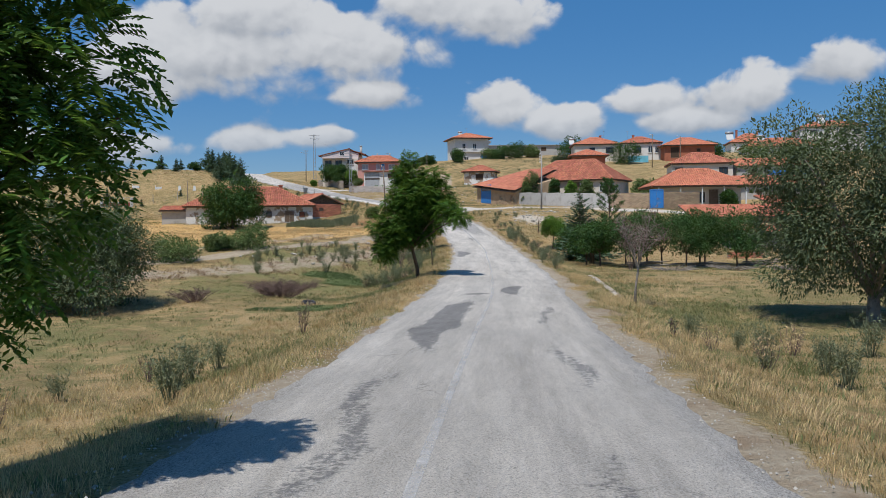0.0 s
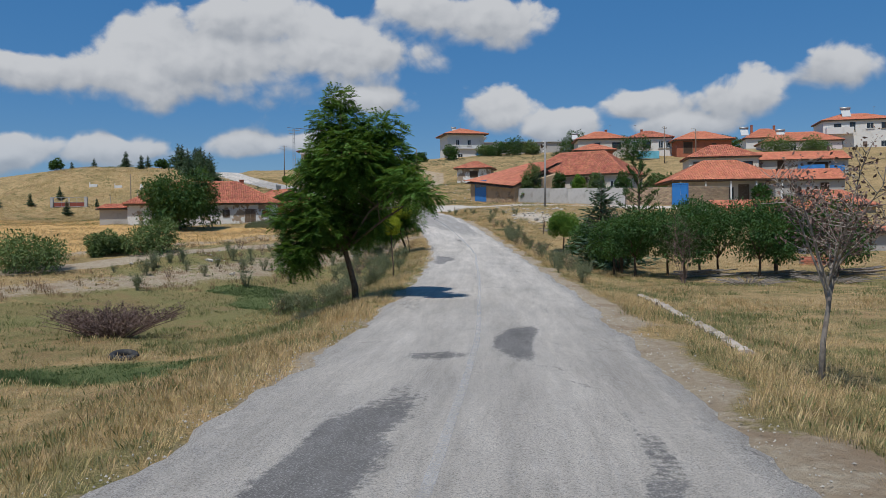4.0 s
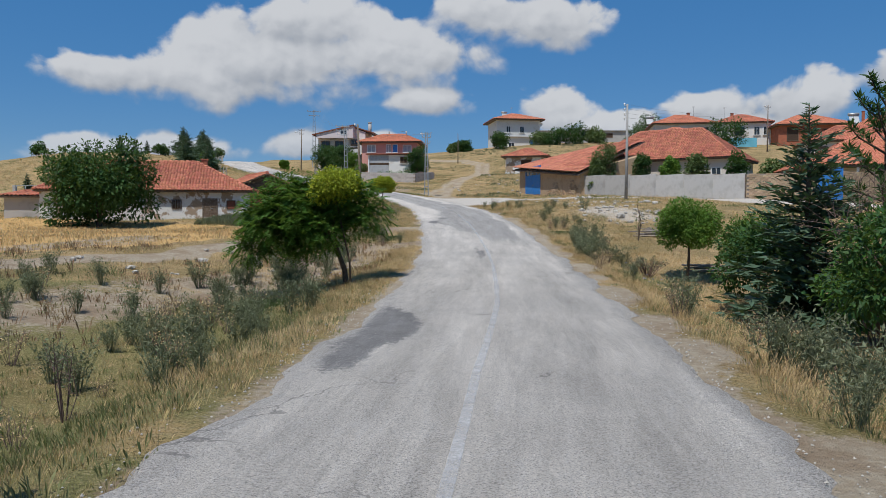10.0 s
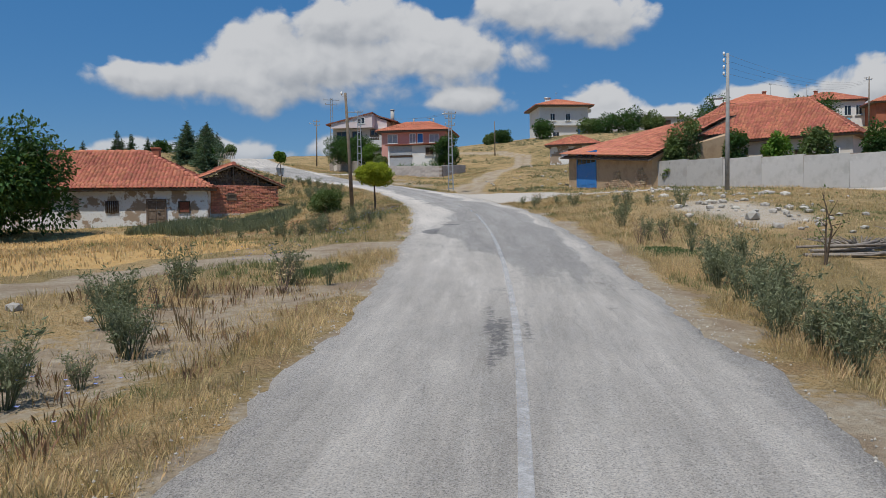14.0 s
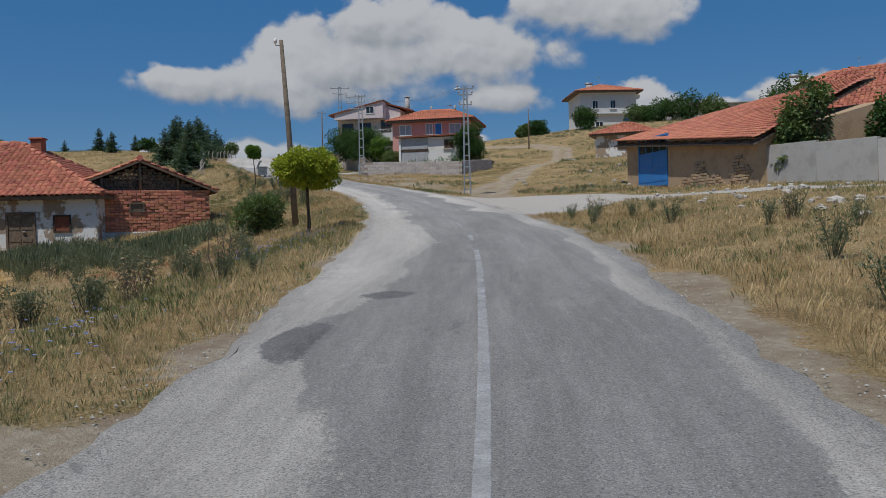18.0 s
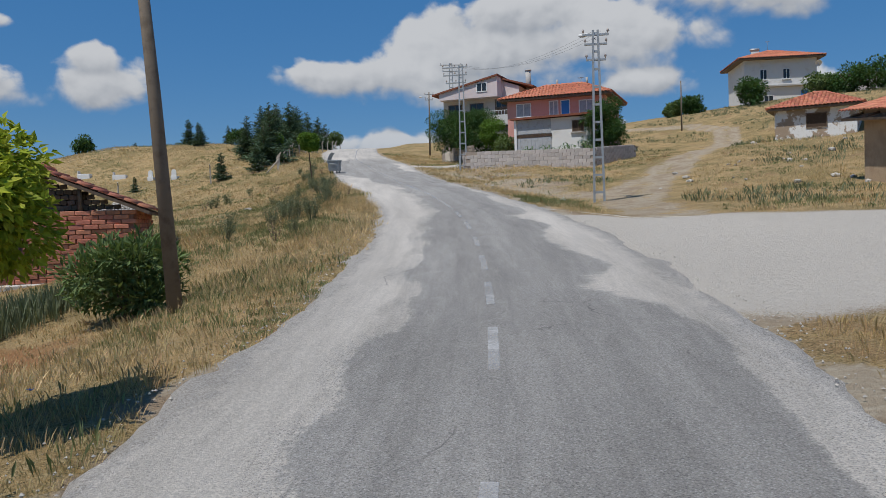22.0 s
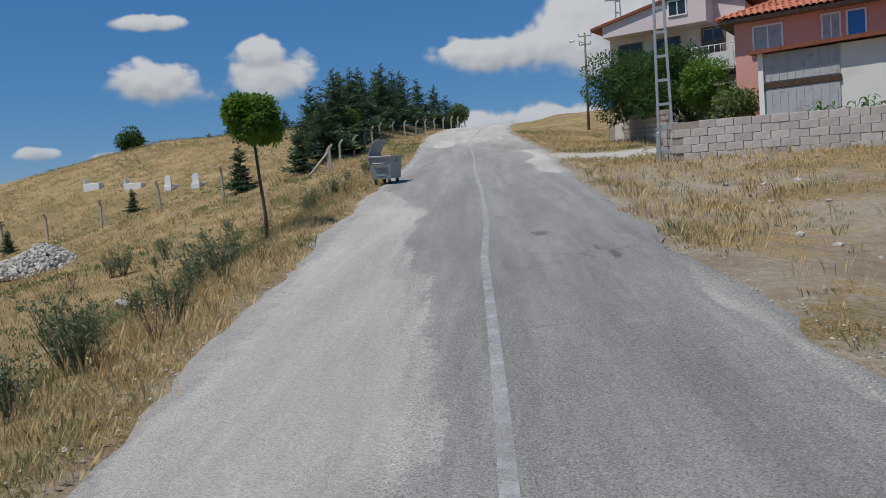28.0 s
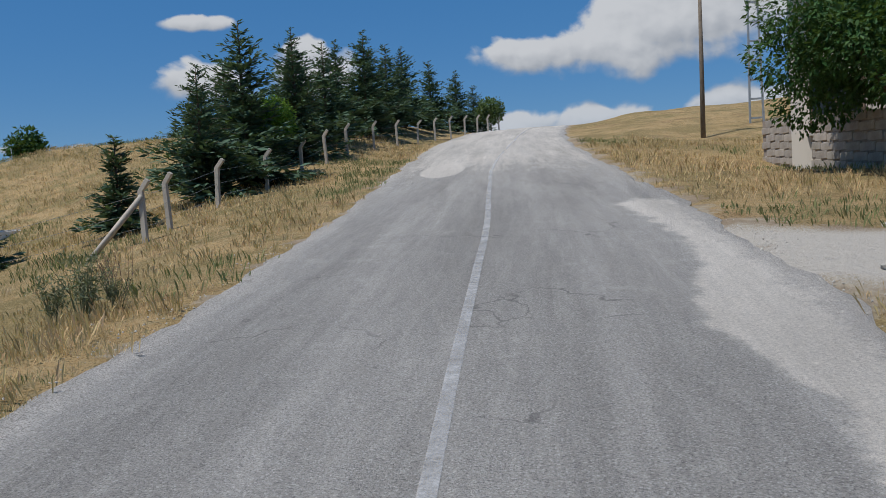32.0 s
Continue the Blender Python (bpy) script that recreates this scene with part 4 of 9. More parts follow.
def window(parent, m, u, z, w, h, frame_mat="white_paint", pane="glass", mullions=1, bars=False, sill=True):
    """A window with its frame, panes and sill, set in a wall face."""
    bm = bmesh.new()
    t = 0.06 if w > 0.5 else 0.04
    for x0, x1, z0, z1 in ((-w / 2, w / 2, 0, t), (-w / 2, w / 2, h - t, h), (-w / 2, -w / 2 + t, t, h - t), (w / 2 - t, w / 2, t, h - t)):
        box(bm, x0, -0.05, z0, x1, 0.06, z1)
    for k in range(mullions):
        x = -w / 2 + w * (k + 1) / (mullions + 1)
        box(bm, x - 0.022, -0.04, t, x + 0.022, 0.05, h - t)
    win = part("window", bm, frame_mat, parent)
    win.matrix_basis = m @ pose(u, 0, z)
    for k in range(mullions + 1):
        x0 = -w / 2 + w * k / (mullions + 1) + 0.024
        bm = bmesh.new()
        box(bm, x0, -0.012, t, x0 + w / (mullions + 1) - 0.048, -0.004, h - t)
        part("pane", bm, pane, win)
    if sill:
        bm = bmesh.new()
        box(bm, -w / 2 - 0.08, -0.12, -0.07, w / 2 + 0.08, 0.02, -0.005)
        part("sill", bm, "concrete", win)
    if bars:
        bm = bmesh.new()
        for k in range(6):
            x = -w / 2 + w * (k + 0.5) / 6
            tube(bm, [(x, -0.09, 0.03), (x, -0.09, h - 0.03)], 0.012, 5)
        part("grille", bm, "pole_metal", win)
    return win


def door(parent, m, u, z, w, h, mat="wood_old", lights=0, leaves=1):
    """A door: frame, leaves with ledges, handle, and glazed lights over it where it has them."""
    bm = bmesh.new()
    for x0, x1, z0, z1 in ((-w / 2 - 0.08, -w / 2, 0, h + 0.08), (w / 2, w / 2 + 0.08, 0, h + 0.08), (-w / 2, w / 2, h, h + 0.08)):
        box(bm, x0, -0.06, z0, x1, 0.05, z1)
    d = part("door", bm, mat, parent)
    d.matrix_basis = m @ pose(u, 0, z)
    top = h * 0.7 if lights else h
    for k in range(leaves):
        x0, x1 = -w / 2 + w * k / leaves + 0.01, -w / 2 + w * (k + 1) / leaves - 0.01
        bm = bmesh.new()
        box(bm, x0, -0.03, 0.03, x1, 0.02, top - 0.01)
        for zz in (0.25, top * 0.55, top - 0.2):
            box(bm, x0 + 0.03, -0.045, zz, x1 - 0.03, -0.03, zz + 0.09)
        part("leaf", bm, mat, d)
    for k in range(lights):
        x0, x1 = -w / 2 + w * k / lights + 0.02, -w / 2 + w * (k + 1) / lights - 0.02
        bm = bmesh.new()
        box(bm, x0 + 0.02, -0.02, top + 0.03, x1 - 0.02, 0.0, h - 0.04)
        part("light_pane", bm, "glass", d)
    if lights:
        bm = bmesh.new()
        box(bm, -w / 2, -0.04, top - 0.02, w / 2, 0.02, top + 0.03)
        for k in range(lights + 1):
            x = -w / 2 + w * k / lights
            box(bm, x - 0.02, -0.04, top + 0.03, x + 0.02, 0.02, h)
        part("glazing_bar", bm, mat, d)
    bm = bmesh.new()
    box(bm, 0.06, -0.09, top * 0.48, 0.18, -0.045, top * 0.48 + 0.035, 0.006)
    part("handle", bm, "pole_metal", d)
    return d


def hip_roof(parent, w, d, h, rh, over=0.5, mat="tile", run=None, tile_w=0.24, single=0, seed=1, soffit="wood_old"):
    """A hipped roof with its board edge and tiled slopes. run: how far in the ridge's ends lie."""
    X, Y = w / 2 + over, d / 2 + over
    run = (min(X, Y) * 0.95) if run is None else run
    if X >= Y:
        A, B = (-X + run, 0, h + rh), (X - run, 0, h + rh)
    else:
        A, B = (0, -Y + run, h + rh), (0, Y - run, h + rh)
    bm = bmesh.new()
    c = [(-X, -Y, h), (X, -Y, h), (X, Y, h), (-X, Y, h)]
    vs = [bm.verts.new(p) for p in c + [A, B]]
    slopes = ((0, 1, 5, 4), (1, 2, 5), (2, 3, 4, 5), (3, 0, 4)) if X >= Y else ((0, 1, 4), (1, 2, 5, 4), (2, 3, 5), (3, 0, 4, 5))
    for f in slopes:
        bm.faces.new([vs[i] for i in f])
    low = [bm.verts.new((p[0], p[1], h - 0.12)) for p in c]
    bm.faces.new(low[::-1])
    for i in range(4):
        j = (i + 1) % 4
        bm.faces.new((vs[j], vs[i], low[i], low[j]))
    roof = part("roof", bm, soffit, parent)
    if X >= Y:
        sl = ((c[0], c[1], A, B), (c[1], c[2], B, B), (c[2], c[3], B, A), (c[3], c[0], A, A))
    else:
        sl = ((c[0], c[1], A, A), (c[1], c[2], A, B), (c[2], c[3], B, B), (c[3], c[0], B, A))
    for k, (e0, e1, r0, r1) in enumerate(sl):
        tiled_slope(roof, e0, e1, r0, r1, mat, tile_w, tile_w * 1.45, single if k == 0 else 0, seed + k)
    for p, q in ((A, B), (c[0], A), (c[1], B if X >= Y else A), (c[2], B), (c[3], A if X >= Y else B)):
        if (Vector(p) - Vector(q)).length > 0.4:
            ridge_tiles(roof, p, q, mat)
    return roof


def gable_roof(parent, w, d, h, rh, over=0.4, mat="tile", tile_w=0.24, single=0, seed=1, skew=0.0, along="x"):
    """Two tiled slopes with the ridge along x, on rafters and a board."""
    X, Y = w / 2 + over, d / 2 + over
    c = [(-X, -Y, h), (X, -Y, h), (X, skew, h + rh), (-X, skew, h + rh), (X, Y, h), (-X, Y, h)]
    bm = bmesh.new()
    sheet(bm, [c[0], c[1], c[2], c[3]], 0.07)
    sheet(bm, [c[3], c[2], c[4], c[5]], 0.07)
    roof = part("roof", bm, "wood_old", parent)
    tiled_slope(roof, c[0], c[1], c[3], c[2], mat, tile_w, tile_w * 1.45, single, seed)
    tiled_slope(roof, c[4], c[5], c[2], c[3], mat, tile_w, tile_w * 1.45, 0, seed + 1)
    ridge_tiles(roof, c[3], c[2], mat)
    for x in (-X + 0.05, X - 0.05):
        bm = bmesh.new()
        tube(bm, [(x, -Y, h - 0.1), (x, skew, h + rh - 0.1)], 0.05, 6)
        tube(bm, [(x, Y, h - 0.1), (x, skew, h + rh - 0.1)], 0.05, 6)
        part("rafter", bm, "wood_old", roof)
    return roof


def walls(parent, w, d, h, mat, gable=0.0, foot=0.6, plinth=None):
    """A closed block of outer walls, with gables where asked."""
    bm = bmesh.new()
    box(bm, -w / 2, -d / 2, -foot, w / 2, d / 2, h, 0.02)
    if gable:
        for x in (-w / 2, w / 2 - 0.22):
            pts = [(x, -d / 2, h - 0.02), (x, d / 2, h - 0.02), (x, 0, h + gable - 0.12)]
            a = [bm.verts.new(p) for p in pts]
            b = [bm.verts.new((p[0] + 0.22, p[1], p[2])) for p in pts]
            bm.faces.new(a)
            bm.faces.new(b[::-1])
            for i in range(3):
                j = (i + 1) % 3
                bm.faces.new((a[j], a[i], b[i], b[j]))
    wl = part("wall", bm, mat, parent)
    if plinth:
        bm = bmesh.new()
        box(bm, -w / 2 - 0.05, -d / 2 - 0.05, -foot, w / 2 + 0.05, d / 2 + 0.05, 0.35, 0.02)
        part("plinth", bm, plinth, parent)
    return wl


def chimney(parent, x, y, z, h, mat="brick_wall", w=0.4):
    bm = bmesh.new()
    box(bm, x - w / 2, y - w / 2, z - 0.8, x + w / 2, y + w / 2, z + h, 0.015)
    box(bm, x - w / 2 - 0.05, y - w / 2 - 0.05, z + h, x + w / 2 + 0.05, y + w / 2 + 0.05, z + h + 0.08, 0.015)
    return part("chimney", bm, mat, parent)


def aerial(parent, x, y, z, h=1.4):
    bm = bmesh.new()
    tube(bm, [(x, y, z - 0.3), (x, y, z + h)], 0.02, 5)
    for k in range(4):
        tube(bm, [(x - 0.25 + k * 0.03, y + 0.1 * k - 0.2, z + h - 0.1), (x + 0.25 - k * 0.03, y + 0.1 * k - 0.2, z + h - 0.1)], 0.008, 4)
    tube(bm, [(x, y - 0.25, z + h - 0.1), (x, y + 0.25, z + h - 0.1)], 0.01, 4)
    return part("aerial", bm, "pole_metal", parent)


def solar_heater(parent, x, y, z, s=1.0):
    bm = bmesh.new()
    box(bm, -0.6 * s, -0.04, 0, 0.6 * s, 0.04, 1.5 * s, 0.0, pose(x, y, z, -45, 0, 0))
    tube(bm, [(x - 0.7 * s, y + 1.1 * s, z + 1.35 * s), (x + 0.7 * s, y + 1.1 * s, z + 1.35 * s)], 0.22 * s, 9)
    return part("solar_heater", bm, "steel", parent, "roof-top water heater with a dark panel")


def dish(parent, x, y, z, r=0.4):
    bm = bmesh.new()
    bmesh.ops.create_uvsphere(bm, u_segments=12, v_segments=8, radius=r)
    bmesh.ops.delete(bm, geom=[v for v in bm.verts if v.co.z > -r * 0.55], context="VERTS")
    bmesh.ops.translate(bm, verts=bm.verts, vec=(0, 0, r * 0.8))
    bmesh.ops.transform(bm, matrix=pose(x, y, z, 120, 0, 0), verts=bm.verts)
    tube(bm, [(x, y, z - 0.5), (x, y, z)], 0.025, 5)
    return part("satellite_dish", bm, "white_paint", parent)


def house(label, x, y, rot, w, d, h, rh, z, wall="plaster_white", roof="tile", kind="hip", opens=(), over=0.32, extras=(), tile_w=0.25, gable_mat=None, seed=1, name="house", group="village houses"):
    """A village house. opens: (face, along, height, width, height, kind)."""
    hs = thing(name, label, name.replace("_", " "), pose(x, y, z, 0, 0, rot), group)
    walls(hs, w, d, h, wall, rh if kind == "gable" else 0.0, foot=1.6)
    if kind == "hip":
        hip_roof(hs, w, d, h, rh, over, roof, None, tile_w, 0, seed)
    elif kind == "gable":
        gable_roof(hs, w, d, h, rh, over, roof, tile_w, 0, seed)
    else:
        bm = bmesh.new()
        sheet(bm, [(-w / 2 - over, -d / 2 - over, h + 0.05), (w / 2 + over, -d / 2 - over, h + 0.05), (w / 2 + over, d / 2 + over, h + rh), (-w / 2 - over, d / 2 + over, h + rh)], 0.12)
        rf = part("roof", bm, "wood_old" if roof.startswith("tile") else roof, hs)
        if roof.startswith("tile"):
            tiled_slope(rf, (-w / 2 - over, -d / 2 - over, h + 0.05), (w / 2 + over, -d / 2 - over, h + 0.05), (-w / 2 - over, d / 2 + over, h + rh), (w / 2 + over, d / 2 + over, h + rh), roof, tile_w, tile_w * 1.45, 0, seed)
    for face, u, zz, ww, hh, what in opens:
        m = on_face(w, d, face)
        if what == "win":
            window(hs, m, u, zz, ww, hh, "white_paint", "glass")
        elif what == "dark":
            window(hs, m, u, zz, ww, hh, "dark_wood_and_holes", "glass", 1)
        elif what == "hole":
            # The wall is closed: a dark panel paints the shade inside the opening.
            window(hs, m, u, zz, ww, hh, "wood_old", "dark_wood_and_holes", 0, sill=False)
        elif what == "blue":
            door(hs, m, u, zz, ww, hh, "blue_paint")
        elif what == "balcony":
            bm = bmesh.new()
            box(bm, u - ww / 2, -1.1, zz - 0.15, u + ww / 2, 0, zz)
            b = part("balcony", bm, "plaster_white", hs)
            b.matrix_basis = m
            bm = bmesh.new()
            box(bm, u - ww / 2, -1.1, zz + 0.003, u + ww / 2, -1.02, zz + hh)
            box(bm, u - ww / 2, -1.017, zz + 0.003, u - ww / 2 + 0.08, 0, zz + hh)
            box(bm, u + ww / 2 - 0.08, -1.017, zz + 0.003, u + ww / 2, 0, zz + hh)
            part("parapet", bm, "plaster_white", b)
        else:
            door(hs, m, u, zz, ww, hh, "wood_old")
    for e in extras:
        {"chimney": chimney, "aerial": aerial, "solar": solar_heater, "dish": dish}[e[0]](hs, *e[1:])
    return hs


# -- the upper village, east of the road --
hill_house = house("white two-storey house with a low red hipped roof on the hilltop", 7.7, 175.5, 12, 7.3, 7.0, 5.7, 1.35, 12.7, "plaster_white", "tile_new", over=0.7, tile_w=0.26,
      opens=[("F", -1.7, 3.5, 0.75, 1.1, "win"), ("F", 0.6, 3.5, 0.75, 1.1, "win"), ("F", 2.6, 0.2, 0.95, 2.0, "blue"), ("F", -1.2, 0.9, 1.0, 1.0, "win"), ("R", 0, 3.5, 1.0, 1.1, "win")],
      extras=[("aerial", -0.3, 0, 7.2, 1.0), ("solar", -1.6, -0.6, 6.4, 0.7), ("dish", 3.6, -4.1, 4.9, 0.5)])
bm = bmesh.new()
box(bm, -3.95, -3.85, 2.75, 3.95, -3.51, 2.92, 0.01)
part("string_course", bm, "plaster_grey", hill_house)
house("long low shed with a grey sheet roof behind trees", 20.5, 187.5, 2, 17.0, 7.0, 1.9, 0.7, 16.0, "plaster_grey", "sheet_grey", "lean", [("F", -3, 0.6, 1.2, 0.8, "hole"), ("F", 4.5, 0.6, 1.2, 0.8, "hole")], seed=3)
house("small red brick house with a hipped tile roof", 26.6, 138.6, -6, 5.4, 5.0, 2.5, 1.1, 9.3, "brick_wall", "tile_new", opens=[("F", 0.4, 1.1, 0.7, 0.7, "hole"), ("F", -1.7, 0.1, 0.8, 1.8, "door")], over=0.5, seed=5)
house("house with a broad red hipped roof and dark windows", 30.6, 153.5, -4, 8.0, 7.0, 2.6, 1.5, 12.3, "plaster_cream", "tile_new", opens=[("F", -0.8, 0.9, 1.0, 1.1, "dark"), ("F", 2.4, 0.9, 1.5, 1.1, "dark")], extras=[("aerial", 1.8, 0, 4.0, 1.4), ("chimney", 1.2, 0.6, 3.7, 0.8), ("solar", -4.2, -0.5, 2.9, 0.8)], seed=7)
house("white house with a dull red hipped roof and large windows", 39.4, 155.0, -8, 7.2, 6.5, 2.6, 1.4, 12.6, "plaster_white", "tile", opens=[("F", -0.6, 0.8, 1.3, 1.2, "dark"), ("F", 1.7, 0.8, 0.8, 1.2, "win"), ("F", 2.9, 0.8, 0.7, 1.2, "win"), ("F", -2.6, 0.8, 0.8, 1.2, "win")], extras=[("chimney", -1.0, 1.0, 3.7, 0.7), ("aerial", -2.2, 0, 3.6, 1.6)], seed=9)
house("brick barn with a broad hipped tile roof", 46.8, 150.5, -5, 8.8, 7.2, 2.2, 1.6, 12.1, "brick_wall", "tile_new", opens=[("F", -2.6, 0.0, 1.5, 1.9, "hole"), ("F", 1.6, 1.0, 0.7, 0.6, "hole")], over=0.5, seed=11)
house("white house with a red hipped roof and solar tanks", 67.2, 173.5, -10, 8.2, 7.0, 2.2, 2.0, 14.6, "plaster_white", "tile_new", opens=[("F", -1.5, 0.6, 1.0, 1.1, "win"), ("F", 1.5, 0.6, 1.0, 1.1, "win")], extras=[("solar", -3.8, -1.0, 3.0, 1.2), ("chimney", -2.4, 0, 3.8, 1.2), ("chimney", 1.8, 0, 3.9, 0.9)], seed=13)
house("white house with a wide red hipped roof and a solar heater", 66.0, 156.0, -12, 12.6, 7.4, 2.3, 1.8, 12.1, "plaster_blush", "tile_new", opens=[("F", -4.2, 0.5, 1.0, 1.2, "win"), ("F", -1.5, 0.5, 1.0, 1.2, "win"), ("F", 2.0, 0.5, 1.2, 1.2, "dark")], extras=[("solar", -3.0, -1.6, 3.1, 1.1)], seed=15)
house("tall white three-storey house with balconies and a red roof", 77.0, 158.5, -14, 11.5, 8.0, 6.0, 1.4, 12.2, "plaster_white", "tile_new", opens=[("F", -3.2, 3.7, 4.4, 1.0, "balcony"), ("F", -3.4, 4.2, 1.2, 1.2, "dark"), ("F", -1.0, 4.2, 0.9, 1.4, "dark"), ("F", 1.8, 4.4, 1.2, 1.0, "win"), ("F", 4.2, 4.4, 1.2, 1.0, "dark"), ("F", -3.2, 1.2, 1.4, 1.2, "dark"), ("F", 1.0, 1.4, 0.7, 0.8, "hole"), ("F", 4.0, 1.2, 1.0, 1.1, "win")], extras=[("solar", -1.5, -2.2, 6.8, 1.2), ("aerial", 3.4, 0, 7.2, 1.5)], seed=17)
house("white house with a weathered hipped roof and a paned window", 39.2, 119.0, -10, 8.4, 6.6, 2.5, 1.7, 6.5, "plaster_cream", "tile", opens=[("F", 2.9, 0.9, 1.2, 1.0, "dark"), ("F", -0.8, 0.9, 1.1, 0.8, "hole"), ("F", -3.2, 0.2, 0.9, 1.7, "door")], seed=19)
house("long low barn with a red tiled roof and blue tarpaulins", 50.2, 120.5, -6, 10.8, 5.0, 1.7, 1.15, 7.0, "plaster_grey", "tile_new", "gable", [("F", 1.6, 0.4, 2.6, 1.0, "hole"), ("F", -3, 0.3, 0.9, 1.4, "hole")], seed=21)
house("plastered house with a hipped tile roof and open porch", 31.6, 97.3, -4, 9.2, 6.4, 2.5, 2.1, 2.5, "plaster_cream", "tile_new", over=1.1,
      opens=[("F", 3.1, 0.5, 1.2, 1.5, "win"), ("F", 0.1, 0.6, 0.8, 1.2, "dark"), ("F", 1.5, 0.1, 0.9, 1.9, "door"), ("F", -2.8, 1.0, 0.7, 0.7, "hole")], extras=[("dish", -0.6, -3.6, 1.4, 0.42)], seed=23)
house("low tiled barn of grey plaster with open gable", 43.2, 104.5, -8, 7.8, 5.5, 1.9, 1.25, 3.4, "plaster_grey", "tile_new", "gable", [("F", -1.5, 0.8, 0.7, 0.6, "hole"), ("F", 1.8, 0.1, 0.9, 1.5, "hole")], seed=25)
house("low byre under an old tiled lean-to roof", 29.4, 76.6, -3, 9.4, 5.0, 1.1, 1.25, 0.25, "adobe", "tile", "lean", [("F", 2.9, 0.3, 0.8, 0.6, "hole")], seed=27)
house("grey block shed with a sagging tile roof", 24.2, 58.0, 2, 4.8, 3.0, 1.25, 0.55, -1.0, "plaster_grey", "tile", "lean", [("F", -2.0, 0.0, 0.6, 1.0, "hole")], over=0.25, seed=29, name="shed")
house("old tiled outbuilding with a crumbling roof", 38.4, 86.5, 12, 4.6, 4.5, 1.9, 1.6, 0.2, "adobe", "tile", "lean", [("F", -0.5, 0.6, 0.6, 0.6, "hole")], seed=31, name="shed")
house("small whitewashed stone hut with a tile roof", 8.6, 141.0, -12, 5.0, 4.6, 2.4, 1.15, 7.1, "plaster_peel", "tile", opens=[("F", 0.1, 1.0, 1.3, 1.0, "hole"), ("L", 0.4, 0.1, 1.1, 2.0, "hole")], over=0.45, tile_w=0.24, seed=33, name="hut")


# -- the mud barn and farmhouse behind the pale wall --
def farm_barn():
    hs = thing("barn", "mud-plastered barn with a blue double door and old tile roof", "barn", None, "village houses")
    A, B, C, D = Vector((6.35, 108.6, 0)), Vector((10.45, 97.6, 0)), Vector((15.6, 99.6, 0)), Vector((12.2, 110.6, 0))
    lo, top = 2.2, (6.05, 4.85, 6.3, 7.0)
    bm = bmesh.new()
    base = [bm.verts.new((p.x, p.y, lo)) for p in (A, B, C, D)]
    head = [bm.verts.new((p.x, p.y, t)) for p, t in zip((A, B, C, D), top)]
    bm.faces.new(base)
    bm.faces.new(head[::-1])
    for i in range(4):
        j = (i + 1) % 4
        bm.faces.new((base[j], base[i], head[i], head[j]))
    bmesh.ops.recalc_face_normals(bm, faces=bm.faces)
    wl = part("wall", bm, "mud", hs)
    along = (B - A).normalized()
    outw = Vector((along.y, -along.x, 0))
    if outw.x > 0:
        outw = -outw
    m = Matrix((along, -outw, Vector((0, 0, 1)))).transposed().to_4x4()
    m.translation = A
    door(hs, m, 2.95, 3.45, 2.9, 2.35, "blue_paint", lights=4, leaves=2)
    # bare adobe courses where the render has fallen
    rng = random.Random(5)
    for r in range(13):
        z = 2.75 + r * 0.125
        for c in range(26):
            u = 4.75 + c * 0.265 + (0.13 if r % 2 else 0.0)
            lim = 1.1 + 0.5 * math.sin(u * 1.9) + 0.35 * math.sin(u * 4.3 + 1)
            if u > 11.3 or r * 0.125 > lim - (0.9 if u < 5.8 else 0.0) or rng.random() < 0.06:
                continue
            b = brick_piece("adobe_brick", "adobe", 0.25, 0.09, 0.10)
            ob = new("brick", b)
            ob.parent = wl
            ob.matrix_basis = m @ pose(u, -0.015 + rng.uniform(-0.015, 0.01), z, rng.uniform(-3, 3), rng.uniform(-3, 3), rng.uniform(-3, 3))
    # roof: one long slope that falls to the west, over the door as well
    e0, e1 = A + outw * 0.5 - along * 0.5 + Vector((0, 0, 5.98)), B + outw * 0.45 + along * 0.45 + Vector((0, 0, 4.80))
    r0, r1 = D + Vector((1.4, 0.8, 8.1)), C + Vector((0.3, 1.6, 7.7))
    bm = bmesh.new()
    for k in range(10):
        a, b = e0.lerp(e1, k / 10), e0.lerp(e1, (k + 1) / 10 - 0.001)
        c, d = r0.lerp(r1, (k + 1) / 10 - 0.001), r0.lerp(r1, k / 10)
        for q in range(5):
            lo_, hi_ = q / 5, (q + 1) / 5 - 0.001
            quad = [p - Vector((0, 0, 0.20)) for p in (a.lerp(d, lo_), b.lerp(c, lo_), b.lerp(c, hi_), a.lerp(d, hi_))]
            bm.faces.new([bm.verts.new(p) for p in quad])
    bmesh.ops.remove_doubles(bm, verts=bm.verts, dist=0.03)
    bmesh.ops.solidify(bm, geom=bm.faces[:], thickness=0.08)
    roof = part("roof", bm, "wood_old", hs)
    tiled_slope(roof, e0, e1, r0, r1, "tile", 0.20, 0.32, 280, 41, sag=0.10)
    for k in range(14):
        bm = bmesh.new()
        p = e0.lerp(e1, (k + 0.5) / 14)
        tube(bm, [p - outw * 0.1 - Vector((0, 0, 0.13)), p - outw * 0.9 - Vector((0, 0, -0.05))], 0.045, 6)
        part("rafter", bm, "wood_old", roof)
    return hs


BRICKS = {}


